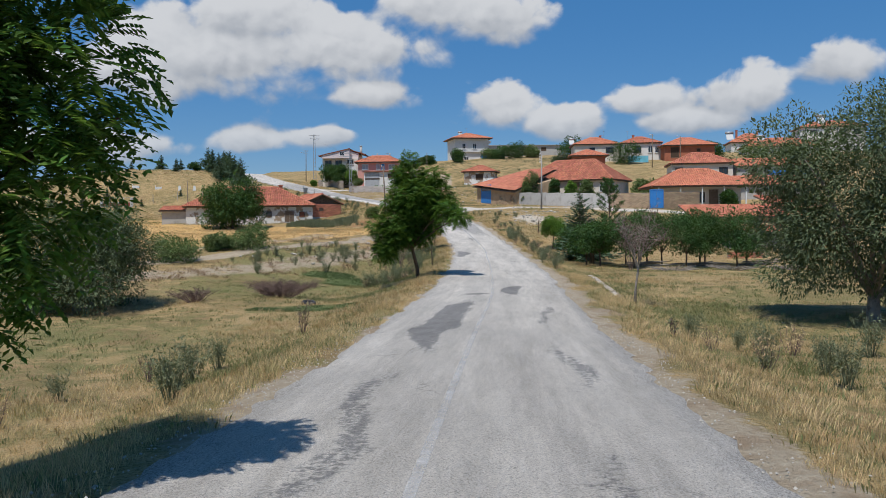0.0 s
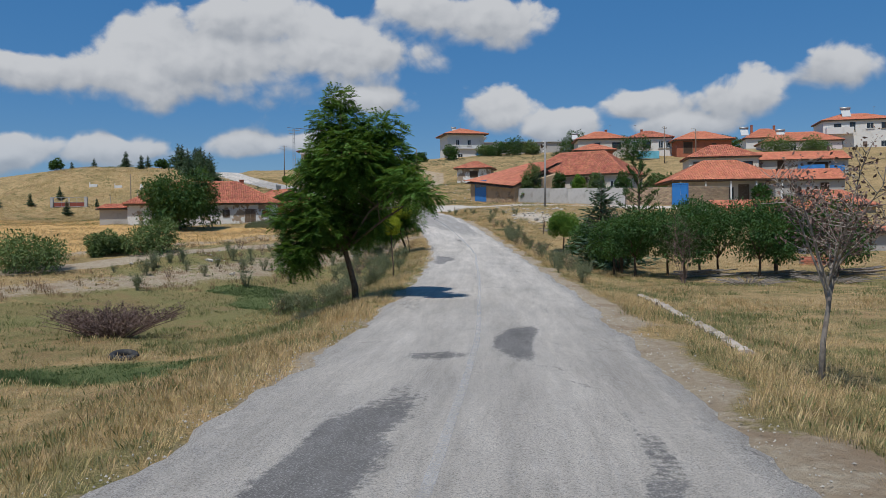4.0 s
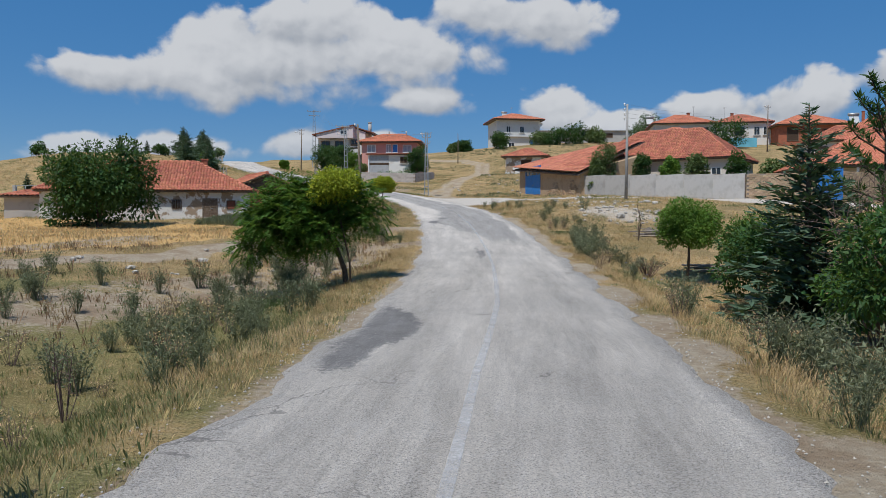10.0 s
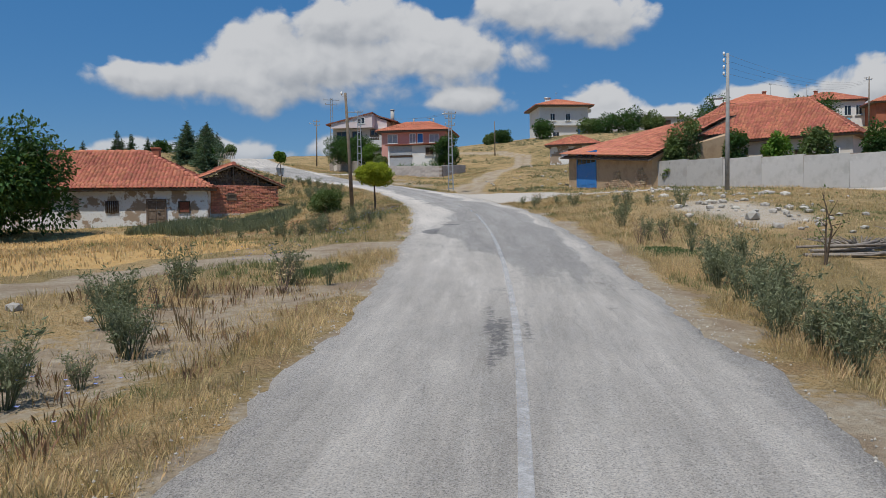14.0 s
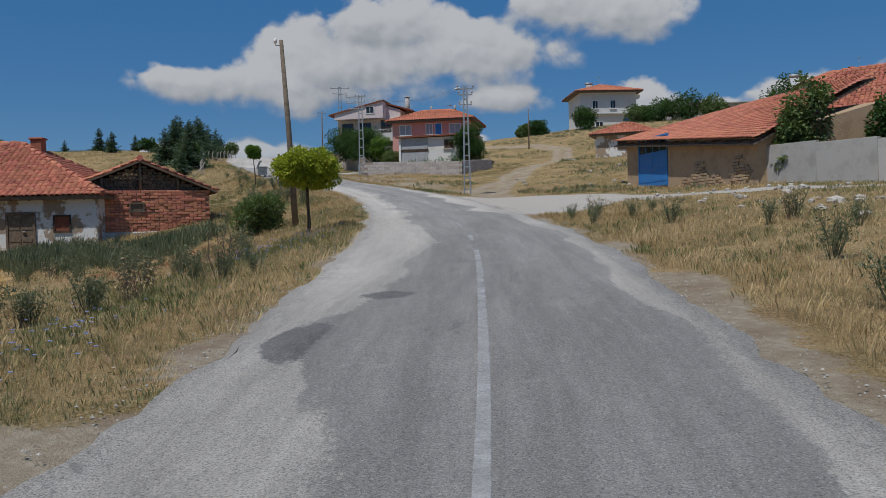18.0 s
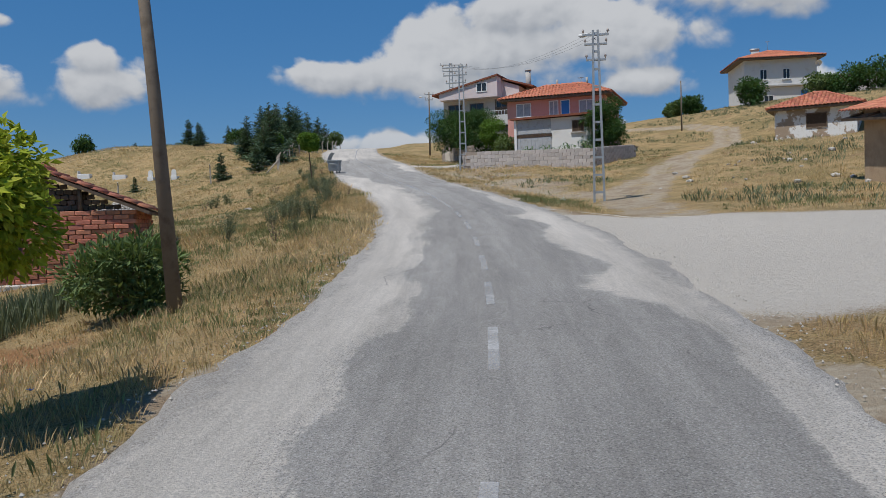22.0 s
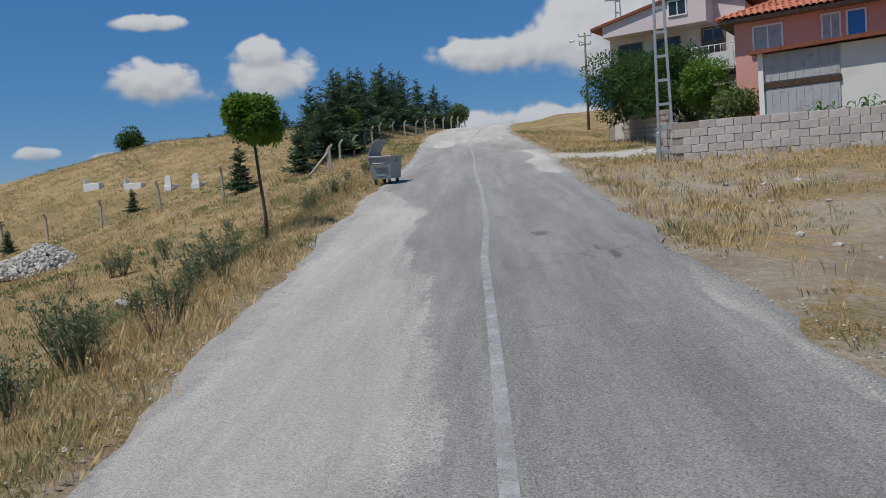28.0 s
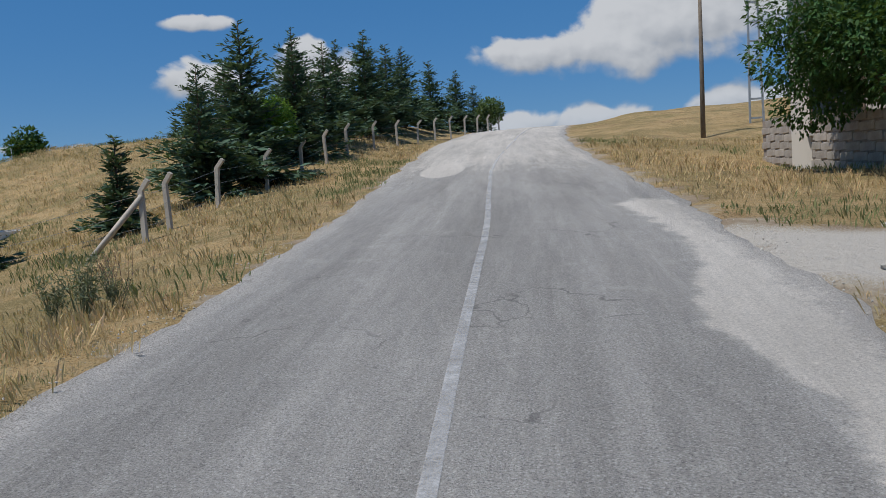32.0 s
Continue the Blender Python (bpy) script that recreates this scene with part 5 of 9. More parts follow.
def brick_piece(name, mat, l, d, h):
    if (name, l) not in BRICKS:
        bm = bmesh.new()
        box(bm, -l / 2, -d / 2, -h / 2, l / 2, d / 2, h / 2, 0.008)
        me = bpy.data.meshes.new(name)
        bm.to_mesh(me)
        bm.free()
        me.materials.append(M[mat])
        BRICKS[(name, l)] = me
    return BRICKS[(name, l)]


farm_barn()
fh = house("farmhouse with a large old tile roof behind a pale wall", 19.2, 107.2, -31, 12.0, 7.0, 2.35, 2.75, 3.9, "plaster_cream", "tile", over=0.35, tile_w=0.21,
           opens=[("F", 4.9, 0.85, 0.8, 0.75, "win"), ("F", 1.4, 0.1, 0.9, 1.9, "door"), ("F", -1.2, 0.6, 0.9, 1.0, "hole"), ("F", 3.1, 0.6, 0.8, 1.0, "hole")], seed=43)


# -- pink house, the white gabled house beside it and the garage --
def pink_house():
    hs = thing("house", "two-storey pink house with a red hipped roof", "house", pose(-8.55, 139.4, 5.6, 0, 0, -2), "village houses")
    w, d, h = 6.9, 6.4, 5.5
    walls(hs, w, d, h, "plaster_pink", foot=1.5)
    hip_roof(hs, w, d, h, 1.25, 0.5, "tile_new", 2.6, 0.23, 120, 51)
    m = on_face(w, d, "F")
    window(hs, m, -2.25, 4.25, 1.08, 0.95, "white_paint", "curtain", 1)
    window(hs, m, -0.1, 4.2, 0.66, 1.05, "white_paint", "curtain", 1)
    window(hs, m, 0.72, 4.2, 0.66, 1.05, "white_paint", "blue_paint", 0)
    window(hs, m, 2.2, 4.2, 1.08, 0.95, "white_paint", "curtain", 1)
    window(hs, on_face(w, d, "L"), 0.5, 3.4, 1.0, 1.1, "white_paint", "glass", 1)
    for x in (-0.6, 1.6):
        bm = bmesh.new()
        tube(bm, [(x, 0.4, h + 1.2), (x, 0.4, h + 1.75)], 0.09, 6)
        part("chimney_pot", bm, "concrete", hs)
    aerial(hs, 1.2, 0.2, h + 1.1, 0.7)
    return hs


def white_gable_house():
    hs = thing("house", "blush-white house with a deep gable, recessed storey and balcony", "house", pose(-15.6, 144.6, 6.8, 0, 0, -2), "village houses")
    w, d, h = 6.2, 7.0, 5.4
    F, R = -d / 2, 1.7                                   # front face and the ridge's place
    bm = bmesh.new()
    box(bm, -w / 2, F + 0.95, -1.5, w / 2, d / 2, h, 0.01)
    part("wall", bm, "plaster_cream", hs)
    bm = bmesh.new()                                     # the overhanging upper storey with its gable
    pts = [(-w / 2, h + 0.003), (R, h + 0.003), (R, h + 1.55), (-w / 2, h + 0.62)]
    a = [bm.verts.new((x, F, z)) for x, z in pts]
    b = [bm.verts.new((x, d / 2, z)) for x, z in pts]
    bm.faces.new(a)
    bm.faces.new(b[::-1])
    for i in range(4):
        j = (i + 1) % 4
        bm.faces.new((a[j], a[i], b[i], b[j]))
    pts = [(R + 0.003, h + 0.003), (w / 2, h + 0.003), (w / 2, h + 0.85), (R + 0.003, h + 1.35)]
    a = [bm.verts.new((x, F + 1.3, z)) for x, z in pts]
    b = [bm.verts.new((x, d / 2, z)) for x, z in pts]
    bm.faces.new(a)
    bm.faces.new(b[::-1])
    for i in range(4):
        j = (i + 1) % 4
        bm.faces.new((a[j], a[i], b[i], b[j]))
    bmesh.ops.recalc_face_normals(bm, faces=bm.faces)
    part("gable", bm, "plaster_blush", hs)
    bm = bmesh.new()
    sheet(bm, [(-w / 2 - 0.55, F - 0.14, h + 0.50), (R + 0.08, F - 0.14, h + 1.70), (R + 0.08, d / 2 + 0.4, h + 1.70), (-w / 2 - 0.55, d / 2 + 0.4, h + 0.50)], 0.13)
    sheet(bm, [(R + 0.084, F + 1.1, h + 1.55), (w / 2 + 1.2, F + 1.1, h + 0.78), (w / 2 + 1.2, d / 2 + 0.4, h + 0.78), (R + 0.084, d / 2 + 0.4, h + 1.55)], 0.13)
    part("roof", bm, M["rust"], hs, "dull brown sheet roof with a thin edge")
    m = on_face(w, d, "F")
    window(hs, m, 0.45, h + 0.42, 0.85, 0.72, "white_paint", "glass", 1, sill=False)
    m = pose(0, F + 0.95, 0)
    for u, z in ((-2.1, 3.85), (-0.3, 3.85), (-2.1, 1.3)):
        window(hs, m, u, z, 1.15, 1.25, "wood_old", "glass", 1)
    door(hs, m, 1.75, 3.35, 0.9, 1.85, "wood_old", 2, 1)
    bm = bmesh.new()
    box(bm, 0.7, F - 0.1, 3.15, w / 2 - 0.3, F + 0.946, 3.3)
    box(bm, 0.7, F - 0.1, 3.303, w / 2 - 0.3, F, 3.95)
    b = part("balcony", bm, "plaster_white", hs)
    bm = bmesh.new()
    for k in range(9):
        x = 0.75 + k * (w / 2 - 1.1) / 8
        tube(bm, [(x, F - 0.05, 3.95), (x, F - 0.05, 4.28)], 0.014, 5)
    tube(bm, [(0.7, F - 0.05, 4.28), (w / 2 - 0.3, F - 0.05, 4.28)], 0.02, 5)
    part("railing", bm, "white_paint", b)
    bm = bmesh.new()
    box(bm, 0.5, F + 0.1, 0.2, w / 2 - 0.3, F + 0.944, 2.9)
    part("store_front", bm, "plaster_grey", hs, "plain grey lower bay")
    bm = bmesh.new()
    tube(bm, [(w / 2 + 0.2, 0.0, h + 0.6), (w / 2 + 0.2, 0.0, h + 2.3)], 0.22, 10)
    tube(bm, [(w / 2 + 0.2, 0.0, h + 2.304), (w / 2 + 0.2, 0.0, h + 2.4)], 0.26, 10)
    part("chimney", bm, "concrete", hs, "stained round concrete chimney")
    return hs


def garage():
    hs = thing("garage", "white lean-to garage with a pale blue metal door", "garage", pose(-8.1, 134.3, 6.9, 0, 0, -3))
    w, d, h = 5.0, 3.2, 2.35
    walls(hs, w, d, h, "plaster_white", foot=1.5)
    bm = bmesh.new()
    sheet(bm, [(-w / 2 - 0.35, -d / 2 - 0.35, h + 0.12), (w / 2 + 0.3, -d / 2 - 0.35, h + 0.18), (w / 2 + 0.3, d / 2 + 0.2, h + 0.34), (-w / 2 - 0.35, d / 2 + 0.2, h + 0.34)], 0.13)
    part("roof", bm, "rust", hs, "rust-brown corrugated lean-to roof")
    m = on_face(w, d, "F")
    for z0, z1, mt in ((0.0, 1.15, "sheet_grey"), (1.4, 2.3, "sheet_grey")):
        bm = bmesh.new()
        box(bm, -w / 2 + 0.1, -0.05, z0, -0.15, -0.004, z1)
        p = part("door_panel", bm, mt, hs, "pale blue-grey sheet metal door")
        p.matrix_basis = m
        for k in range(9):
            bm = bmesh.new()
            x = -w / 2 + 0.25 + k * 0.25
            box(bm, x, -0.066, z0 + 0.02, x + 0.03, -0.05, z1 - 0.02)
            part("rib", bm, mt, p)
    bm = bmesh.new()
    box(bm, -w / 2 + 0.05, -0.075, 1.17, -0.1, -0.004, 1.36)
    part("beam", bm, "dark_wood_and_holes", hs).matrix_basis = m
    window(hs, m, 1.65, 1.35, 0.8, 0.75, "wood_old", "dark_wood_and_holes", 1)
    bm = bmesh.new()
    box(bm, -w / 2 - 0.12, -d / 2 - 0.12, 0, -w / 2 + 0.04, -d / 2 + 0.04, h)
    part("post", bm, "white_paint", hs)
    return hs


pink_house()
white_gable_house()
garage()


# -- the long white farmhouse and the brick hut west of the road --
def long_farmhouse():
    hs = thing("farmhouse", "long low whitewashed farmhouse with flaking plaster and old tile roof", "house", pose(-20.2, 93.0, 1.25, 0, 0, 12), "village houses")
    w, d, h = 13.6, 6.4, 1.95
    walls(hs, w, d, h, "plaster_peel", foot=1.0)
    hip_roof(hs, w, d, h, 2.15, 0.32, "tile", 4.2, 0.2, 280, 61)
    m = on_face(w, d, "F")
    door(hs, m, 4.2, 0.15, 0.85, 1.2, "wood_old", 0, 2)
    window(hs, m, 2.0, 0.72, 0.65, 0.62, "dark_wood_and_holes", "dark_wood_and_holes", 1, True, False)
    window(hs, m, 5.6, 0.68, 0.6, 0.62, "dark_wood_and_holes", "rust", 0, False, False)
    window(hs, m, -3.0, 0.7, 0.6, 0.6, "dark_wood_and_holes", "dark_wood_and_holes", 1, True, False)
    chimney(hs, 3.4, 0.3, h + 1.6, 0.75, "brick_wall", 0.42)
    for k in range(22):
        x = -w / 2 + w * (k + 0.5) / 22
        part("rafter_end", tube(bmesh.new(), [(x, -d / 2 - 0.3, h - 0.13), (x, -d / 2 + 0.3, h + 0.05)], 0.035, 5), "wood_old", hs)
    return hs


def brick_hut():
    hs = thing("hut", "small red brick barn with an open timber gable and tile roof", "hut", pose(-13.3, 94.6, 1.78, 0, 0, 34))
    w, d, h, rh = 4.85, 4.6, 1.62, 1.08
    bm = bmesh.new()
    box(bm, -w / 2 + 0.06, -d / 2 + 0.07, -0.8, w / 2 - 0.06, d / 2, h, 0.01)
    core = part("wall", bm, "mortar_red", hs)
    bm = bmesh.new()
    box(bm, -w / 2 - 0.06, -d / 2 - 0.05, -0.9, w / 2 + 0.06, d / 2 + 0.05, 0.12, 0.03)
    part("footing", bm, "stone", hs, "rough stone footing")
    rng = random.Random(8)
    for side in range(2):
        for r in range(15):
            z = 0.17 + r * 0.1
            n = 16 if side == 0 else 18
            L = w if side == 0 else d
            for c in range(n + (r % 2)):
                bl = round(L / n - rng.choice((0.012, 0.02, 0.03)), 3)
                u = -L / 2 + (c + 0.5 - 0.5 * (r % 2)) * L / n
                if abs(u) > L / 2 - 0.08:
                    continue
                if side == 0 and abs(u + 0.15) < 0.30 and 7 <= r <= 10:
                    continue
                me = brick_piece("red_brick", "brick", bl, 0.12, 0.09)
                ob = new("brick", me)
                ob.parent = core
                jig = rng.uniform(-0.022, 0.012)
                if side == 0:
                    ob.matrix_basis = pose(u, -d / 2 + 0.06 + jig, z, rng.uniform(-2, 2), rng.uniform(-1.5, 1.5), rng.uniform(-2, 2))
                else:
                    ob.matrix_basis = pose(w / 2 - 0.06 - jig, u, z, rng.uniform(-2, 2), rng.uniform(-1.5, 1.5), 90 + rng.uniform(-2, 2))
    window(hs, on_face(w, d, "F"), -0.15, 0.82, 0.52, 0.36, "wood_old", "wood_old", 0, False, False)
    # Near-black board behind the sods: the open gable's shade put into its colour.
    fill = part("gable_wall", box(bmesh.new(), -w * 0.30, -d / 2 + 0.26, h - 0.05, w * 0.30, -d / 2 + 0.32, h + 0.42), "dark_wood_and_holes", hs)
    for r in range(8):   # dry-stacked sods in the gable
        half = (w / 2 - 0.15) * (1 - (r + 0.6) / 8.6)
        n = max(1, int(half * 2 / 0.16))
        for c in range(n):
            x = -half + (c + 0.5) * 2 * half / n
            ob = new("sod", brick_piece("sod", "sod", 0.15, 0.12, 0.10))
            ob.parent = fill
            ob.matrix_basis = pose(x, -d / 2 + 0.22, h + 0.07 + r * 0.112, rng.uniform(-8, 8), rng.uniform(-12, 12), rng.uniform(-10, 10))
    for x, zz in ((0, rh), (-w * 0.27, rh * 0.45), (w * 0.27, rh * 0.45)):
        bm = bmesh.new()
        tube(bm, [(x, -d / 2 + 0.08, h), (x, -d / 2 + 0.08, h + zz)], 0.045, 6)
        part("gable_post", bm, "wood_pole", hs)
    bm = bmesh.new()
    sheet(bm, [(-w / 2 - 0.5, -d / 2 - 0.12, h - 0.12), (0, -d / 2 - 0.12, h + rh), (0, d / 2 + 0.3, h + rh), (-w / 2 - 0.5, d / 2 + 0.3, h - 0.12)], 0.07)
    sheet(bm, [(0.004, -d / 2 - 0.12, h + rh), (w / 2 + 0.28, -d / 2 - 0.12, h - 0.05), (w / 2 + 0.28, d / 2 + 0.3, h - 0.05), (0.004, d / 2 + 0.3, h + rh)], 0.07)
    roof = part("roof", bm, "wood_old", hs)
    tiled_slope(roof, (-w / 2 - 0.5, d / 2 + 0.3, h - 0.12), (-w / 2 - 0.5, -d / 2 - 0.12, h - 0.12), (0, d / 2 + 0.3, h + rh), (0, -d / 2 - 0.12, h + rh), "tile", 0.19, 0.3, 190, 71)
    tiled_slope(roof, (w / 2 + 0.28, -d / 2 - 0.12, h - 0.05), (w / 2 + 0.28, d / 2 + 0.3, h - 0.05), (0, -d / 2 - 0.12, h + rh), (0, d / 2 + 0.3, h + rh), "tile", 0.19, 0.3, 110, 73)
    ridge_tiles(roof, (0, -d / 2 - 0.12, h + rh + 0.03), (0, d / 2 + 0.3, h + rh + 0.03))
    return hs


long_farmhouse()
house("low grey wing with a tile lean-to roof beside the farmhouse", -28.2, 91.6, 12, 2.6, 4.6, 1.75, 0.6, 1.0, "plaster_grey", "tile", "lean", over=0.3, seed=65, name="shed")
brick_hut()


# -- walls --
def block_wall(label, a, b, h0, h1, courses, mat, name="garden_wall", bl=0.42, singles=True, thick=0.2, cap=False):
    """A coursed wall from a to b on the ground, its blocks laid one by one."""
    a, b = Vector(a), Vector(b)
    wl = thing(name, label, "wall")
    L = (Vector((b.x, b.y, 0)) - Vector((a.x, a.y, 0))).length
    ang = math.degrees(math.atan2(b.y - a.y, b.x - a.x))
    bm = bmesh.new()
    v = [bm.verts.new(p) for p in ((0, 0.03, -0.6), (L, 0.03, b.z - a.z - 0.6), (L, thick - 0.03, b.z - a.z - 0.6), (0, thick - 0.03, -0.6), (0, 0.03, h0 - 0.02), (L, 0.03, b.z - a.z + h1 - 0.02), (L, thick - 0.03, b.z - a.z + h1 - 0.02), (0, thick - 0.03, h0 - 0.02))]
    for f in ((0, 3, 2, 1), (4, 5, 6, 7), (0, 1, 5, 4), (1, 2, 6, 5), (2, 3, 7, 6), (3, 0, 4, 7)):
        bm.faces.new([v[i] for i in f])
    core = part("core", bm, "mortar", wl)
    wl.matrix_basis = pose(a.x, a.y, a.z, 0, 0, ang)
    rng = random.Random(int(L * 100))
    n = int(L / bl)
    for r in range(courses):
        for c in range(n + (r % 2)):
            u = (c + 0.5 - 0.5 * (r % 2)) * L / n
            if u < 0.1 or u > L - 0.1:
                continue
            hh = (h0 + (h1 - h0) * u / L) / courses
            z = (b.z - a.z) * u / L + (r + 0.5) * hh
            me = brick_piece(name + mat, mat, L / n - 0.014, thick, round(hh - 0.012, 2))
            if courses > 1 and r == courses - 1 and rng.random() < 0.08:
                continue
            ob = new("block", me)
            ob.parent = core
            ob.matrix_basis = pose(u, thick / 2 + rng.uniform(-0.008, 0.008), z, rng.uniform(-0.8, 0.8), rng.uniform(-0.8, 0.8), rng.uniform(-0.8, 0.8))
    return wl


block_wall("low yard wall of pale concrete blocks below the pink house", (-11.9, 125.2, 5.5), (-4.4, 124.4, 5.35), 1.25, 1.15, 6, "block")
block_wall("broken concrete block wall running back from the yard", (-4.4, 124.6, 5.4), (-2.6, 129.0, 6.0), 1.15, 0.9, 6, "block")
block_wall("rendered block wall under the big mulberry tree", (-20.0, 145.0, 7.55), (-14.6, 135.6, 6.7), 1.15, 1.35, 6, "wall_brown", bl=0.62)
block_wall("white block gate pillar at the yard corner", (-12.6, 126.6, 5.55), (-11.95, 125.3, 5.5), 1.3, 1.25, 6, "block", "gate_pillar", 0.3)
block_wall("pale concrete panel wall before the farmhouse", (10.65, 97.9, 3.0), (19.6, 87.9, 2.45), 1.62, 1.66, 1, "concrete", "yard_wall", 2.2)
block_wall("adobe brick wall with a mud capping", (19.7, 87.85, 2.4), (23.6, 86.6, 2.35), 1.7, 1.75, 14, "adobe", "adobe_wall", 0.3)
block_wall("adobe brick wall beside the blue gate", (25.0, 86.6, 2.35), (30.0, 90.0, 2.3), 1.8, 1.9, 14, "adobe", "adobe_wall", 0.36)
gate = thing("yard_gate", "blue-painted metal yard gate between mud walls", "gate", pose(24.3, 86.6, 2.4))
door(gate, pose(0, 0, 0), 0, 0, 1.3, 1.95, "blue_paint", 0, 2)


# ---- plants ----
def leaf_mesh(name, parent, mat, c, d, n, length, width, fold=0.25, label=""):
    """Many small folded leaves in one crown: centres, ways, normals, sizes."""
    c, d, n = (np.asarray(a, float) for a in (c, d, n))
    d /= np.linalg.norm(d, axis=1, keepdims=True) + 1e-9
    s = np.cross(n, d)
    s /= np.linalg.norm(s, axis=1, keepdims=True) + 1e-9
    u = np.cross(d, s)
    L, W = np.broadcast_to(length, len(c))[:, None], np.broadcast_to(width, len(c))[:, None]
    v = np.stack([c, c + d * L * 0.45 + s * W * 0.5 + u * W * fold, c + d * L, c + d * L * 0.45 - s * W * 0.5 + u * W * fold], 1).reshape(-1, 3)
    k = np.arange(len(c)) * 4
    faces = np.concatenate([np.stack([k, k + 1, k + 2], 1), np.stack([k, k + 2, k + 3], 1)]).tolist()
    me = bpy.data.meshes.new(name)
    me.from_pydata(v.tolist(), [], faces)
    me.materials.append(M[mat])
    ob = new(name, me)
    ob.parent = parent
    if label:
        tagged(ob, label)
    return ob


def unit(rng, n):
    v = rng.normal(size=(n, 3))
    return v / np.linalg.norm(v, axis=1, keepdims=True)


def in_blobs(rng, blobs, n, shell=0.72):
    """Points in the outer part of overlapping lumps, with the way out of each lump."""
    vol = np.array([b[3] * b[4] * b[5] for b in blobs]) ** 0.75
    pick = rng.choice(len(blobs), n, p=vol / vol.sum())
    B = np.array(blobs)[pick]
    way = unit(rng, n)
    r = shell + (1.08 - shell) * rng.random(n) ** 0.8
    r = np.where(rng.random(n) < 0.25, rng.random(n) * shell, r)
    r *= 1 + 0.16 * np.sin(way[:, 0] * 7 + pick) * np.sin(way[:, 2] * 6 + pick * 2)
    return B[:, :3] + way * B[:, 3:] * r[:, None], way


def trunk_and_limbs(parent, rng, h, r, fork, tips, mat="bark", lean=(0, 0)):
    """A bent tapered trunk that forks into limbs reaching for the given tips."""
    bm = bmesh.new()
    top = Vector((lean[0], lean[1], fork))
    path = [Vector((0, 0, -0.25)), Vector((lean[0] * 0.2, lean[1] * 0.2, fork * 0.3)) + Vector((rng.uniform(-0.03, 0.03), rng.uniform(-0.03, 0.03), 0)), Vector((lean[0] * 0.55, lean[1] * 0.55, fork * 0.65)), top]
    tube(bm, path, [r * 1.25, r, r * 0.88, r * 0.78], 8)
    tr = part("trunk", bm, mat, parent)
    for t in tips:
        t = Vector(t)
        mid = top.lerp(t, 0.5) + Vector((rng.uniform(-0.15, 0.15), rng.uniform(-0.15, 0.15), 0.12))
        bm = bmesh.new()
        tube(bm, [top - Vector((0, 0, 0.05)), mid, t], [r * 0.5, r * 0.3, r * 0.1], 6)
        for k in range(3):
            a = top.lerp(t, 0.45 + 0.2 * k)
            b = a + Vector((rng.uniform(-1, 1), rng.uniform(-1, 1), rng.uniform(-0.1, 0.8))).normalized() * (t - top).length * 0.35
            tube(bm, [a.lerp(mid, 0.2), b], [r * 0.16, r * 0.05], 5)
        part("limb", bm, mat, tr)
    return tr


def crown_leaves(parent, rng, blobs, n, mat, length, droop=0.3, wide=0.42, shell=0.72, label=""):
    n, length, wide = int(n * 2.1), length * 1.15, wide * 1.15
    c, way = in_blobs(rng, blobs, n, shell)
    d = way + unit(rng, n) * 0.9 + np.array([0, 0, -droop])
    nn = unit(rng, n) * 0.55 + way * 0.4 + np.array([0, 0, 0.8])
    L = length * (0.6 + 0.8 * rng.random(n))
    return leaf_mesh("crown", parent, mat, c, d, nn, L, L * wide, 0.2, label)


def crown_sprays(parent, rng, blobs, n, mat, rachis=0.21, leaflet=0.060, pairs=6, label=""):
    """Feathered locust leaves: pairs of leaflets along drooping stalks."""
    c, way = in_blobs(rng, blobs, n, 0.66)
    d = way * 0.8 + unit(rng, n) * 0.6 + np.array([0, 0, -0.15])
    d /= np.linalg.norm(d, axis=1, keepdims=True)
    nn = unit(rng, n) * 0.4 + np.array([0, 0, 1.0])
    s = np.cross(nn, d)
    s /= np.linalg.norm(s, axis=1, keepdims=True)
    R = rachis * (0.7 + 0.6 * rng.random(n))
    C, D, N = [], [], []
    for k in range(pairs):
        t = (k + 0.7) / pairs
        p = c + d * (R * t)[:, None] + np.array([0, 0, -1.0]) * (R * t * t * 0.25)[:, None]
        for side in (1, -1):
            C.append(p)
            D.append(s * side + d * 0.35 + np.array([0, 0, -0.25]))
            N.append(nn + unit(rng, n) * 0.35)
    return leaf_mesh("crown", parent, mat, np.concatenate(C), np.concatenate(D), np.concatenate(N), np.tile(leaflet * (0.8 + 0.5 * rng.random(n)), pairs * 2) * 1.35, np.tile(leaflet * 0.62 * np.ones(n), pairs * 2), 0.15, label)


def at_ground(x, y, rot=0.0, dz=0.0):
    return pose(x, y, land_at(x, y) + dz, 0, 0, rot)


def big_locust(label, x, y, seed, blobs, fork, r, sprays, z=None, lean=(0, 0)):
    rng = np.random.default_rng(seed)
    t = thing("tree", label, "tree", at_ground(x, y) if z is None else pose(x, y, z), "roadside trees")
    trunk_and_limbs(t, rng, 0, r, fork, [b[:3] for b in blobs], "bark", lean)
    crown_sprays(t, rng, blobs, sprays, "leaf_locust")
    return t


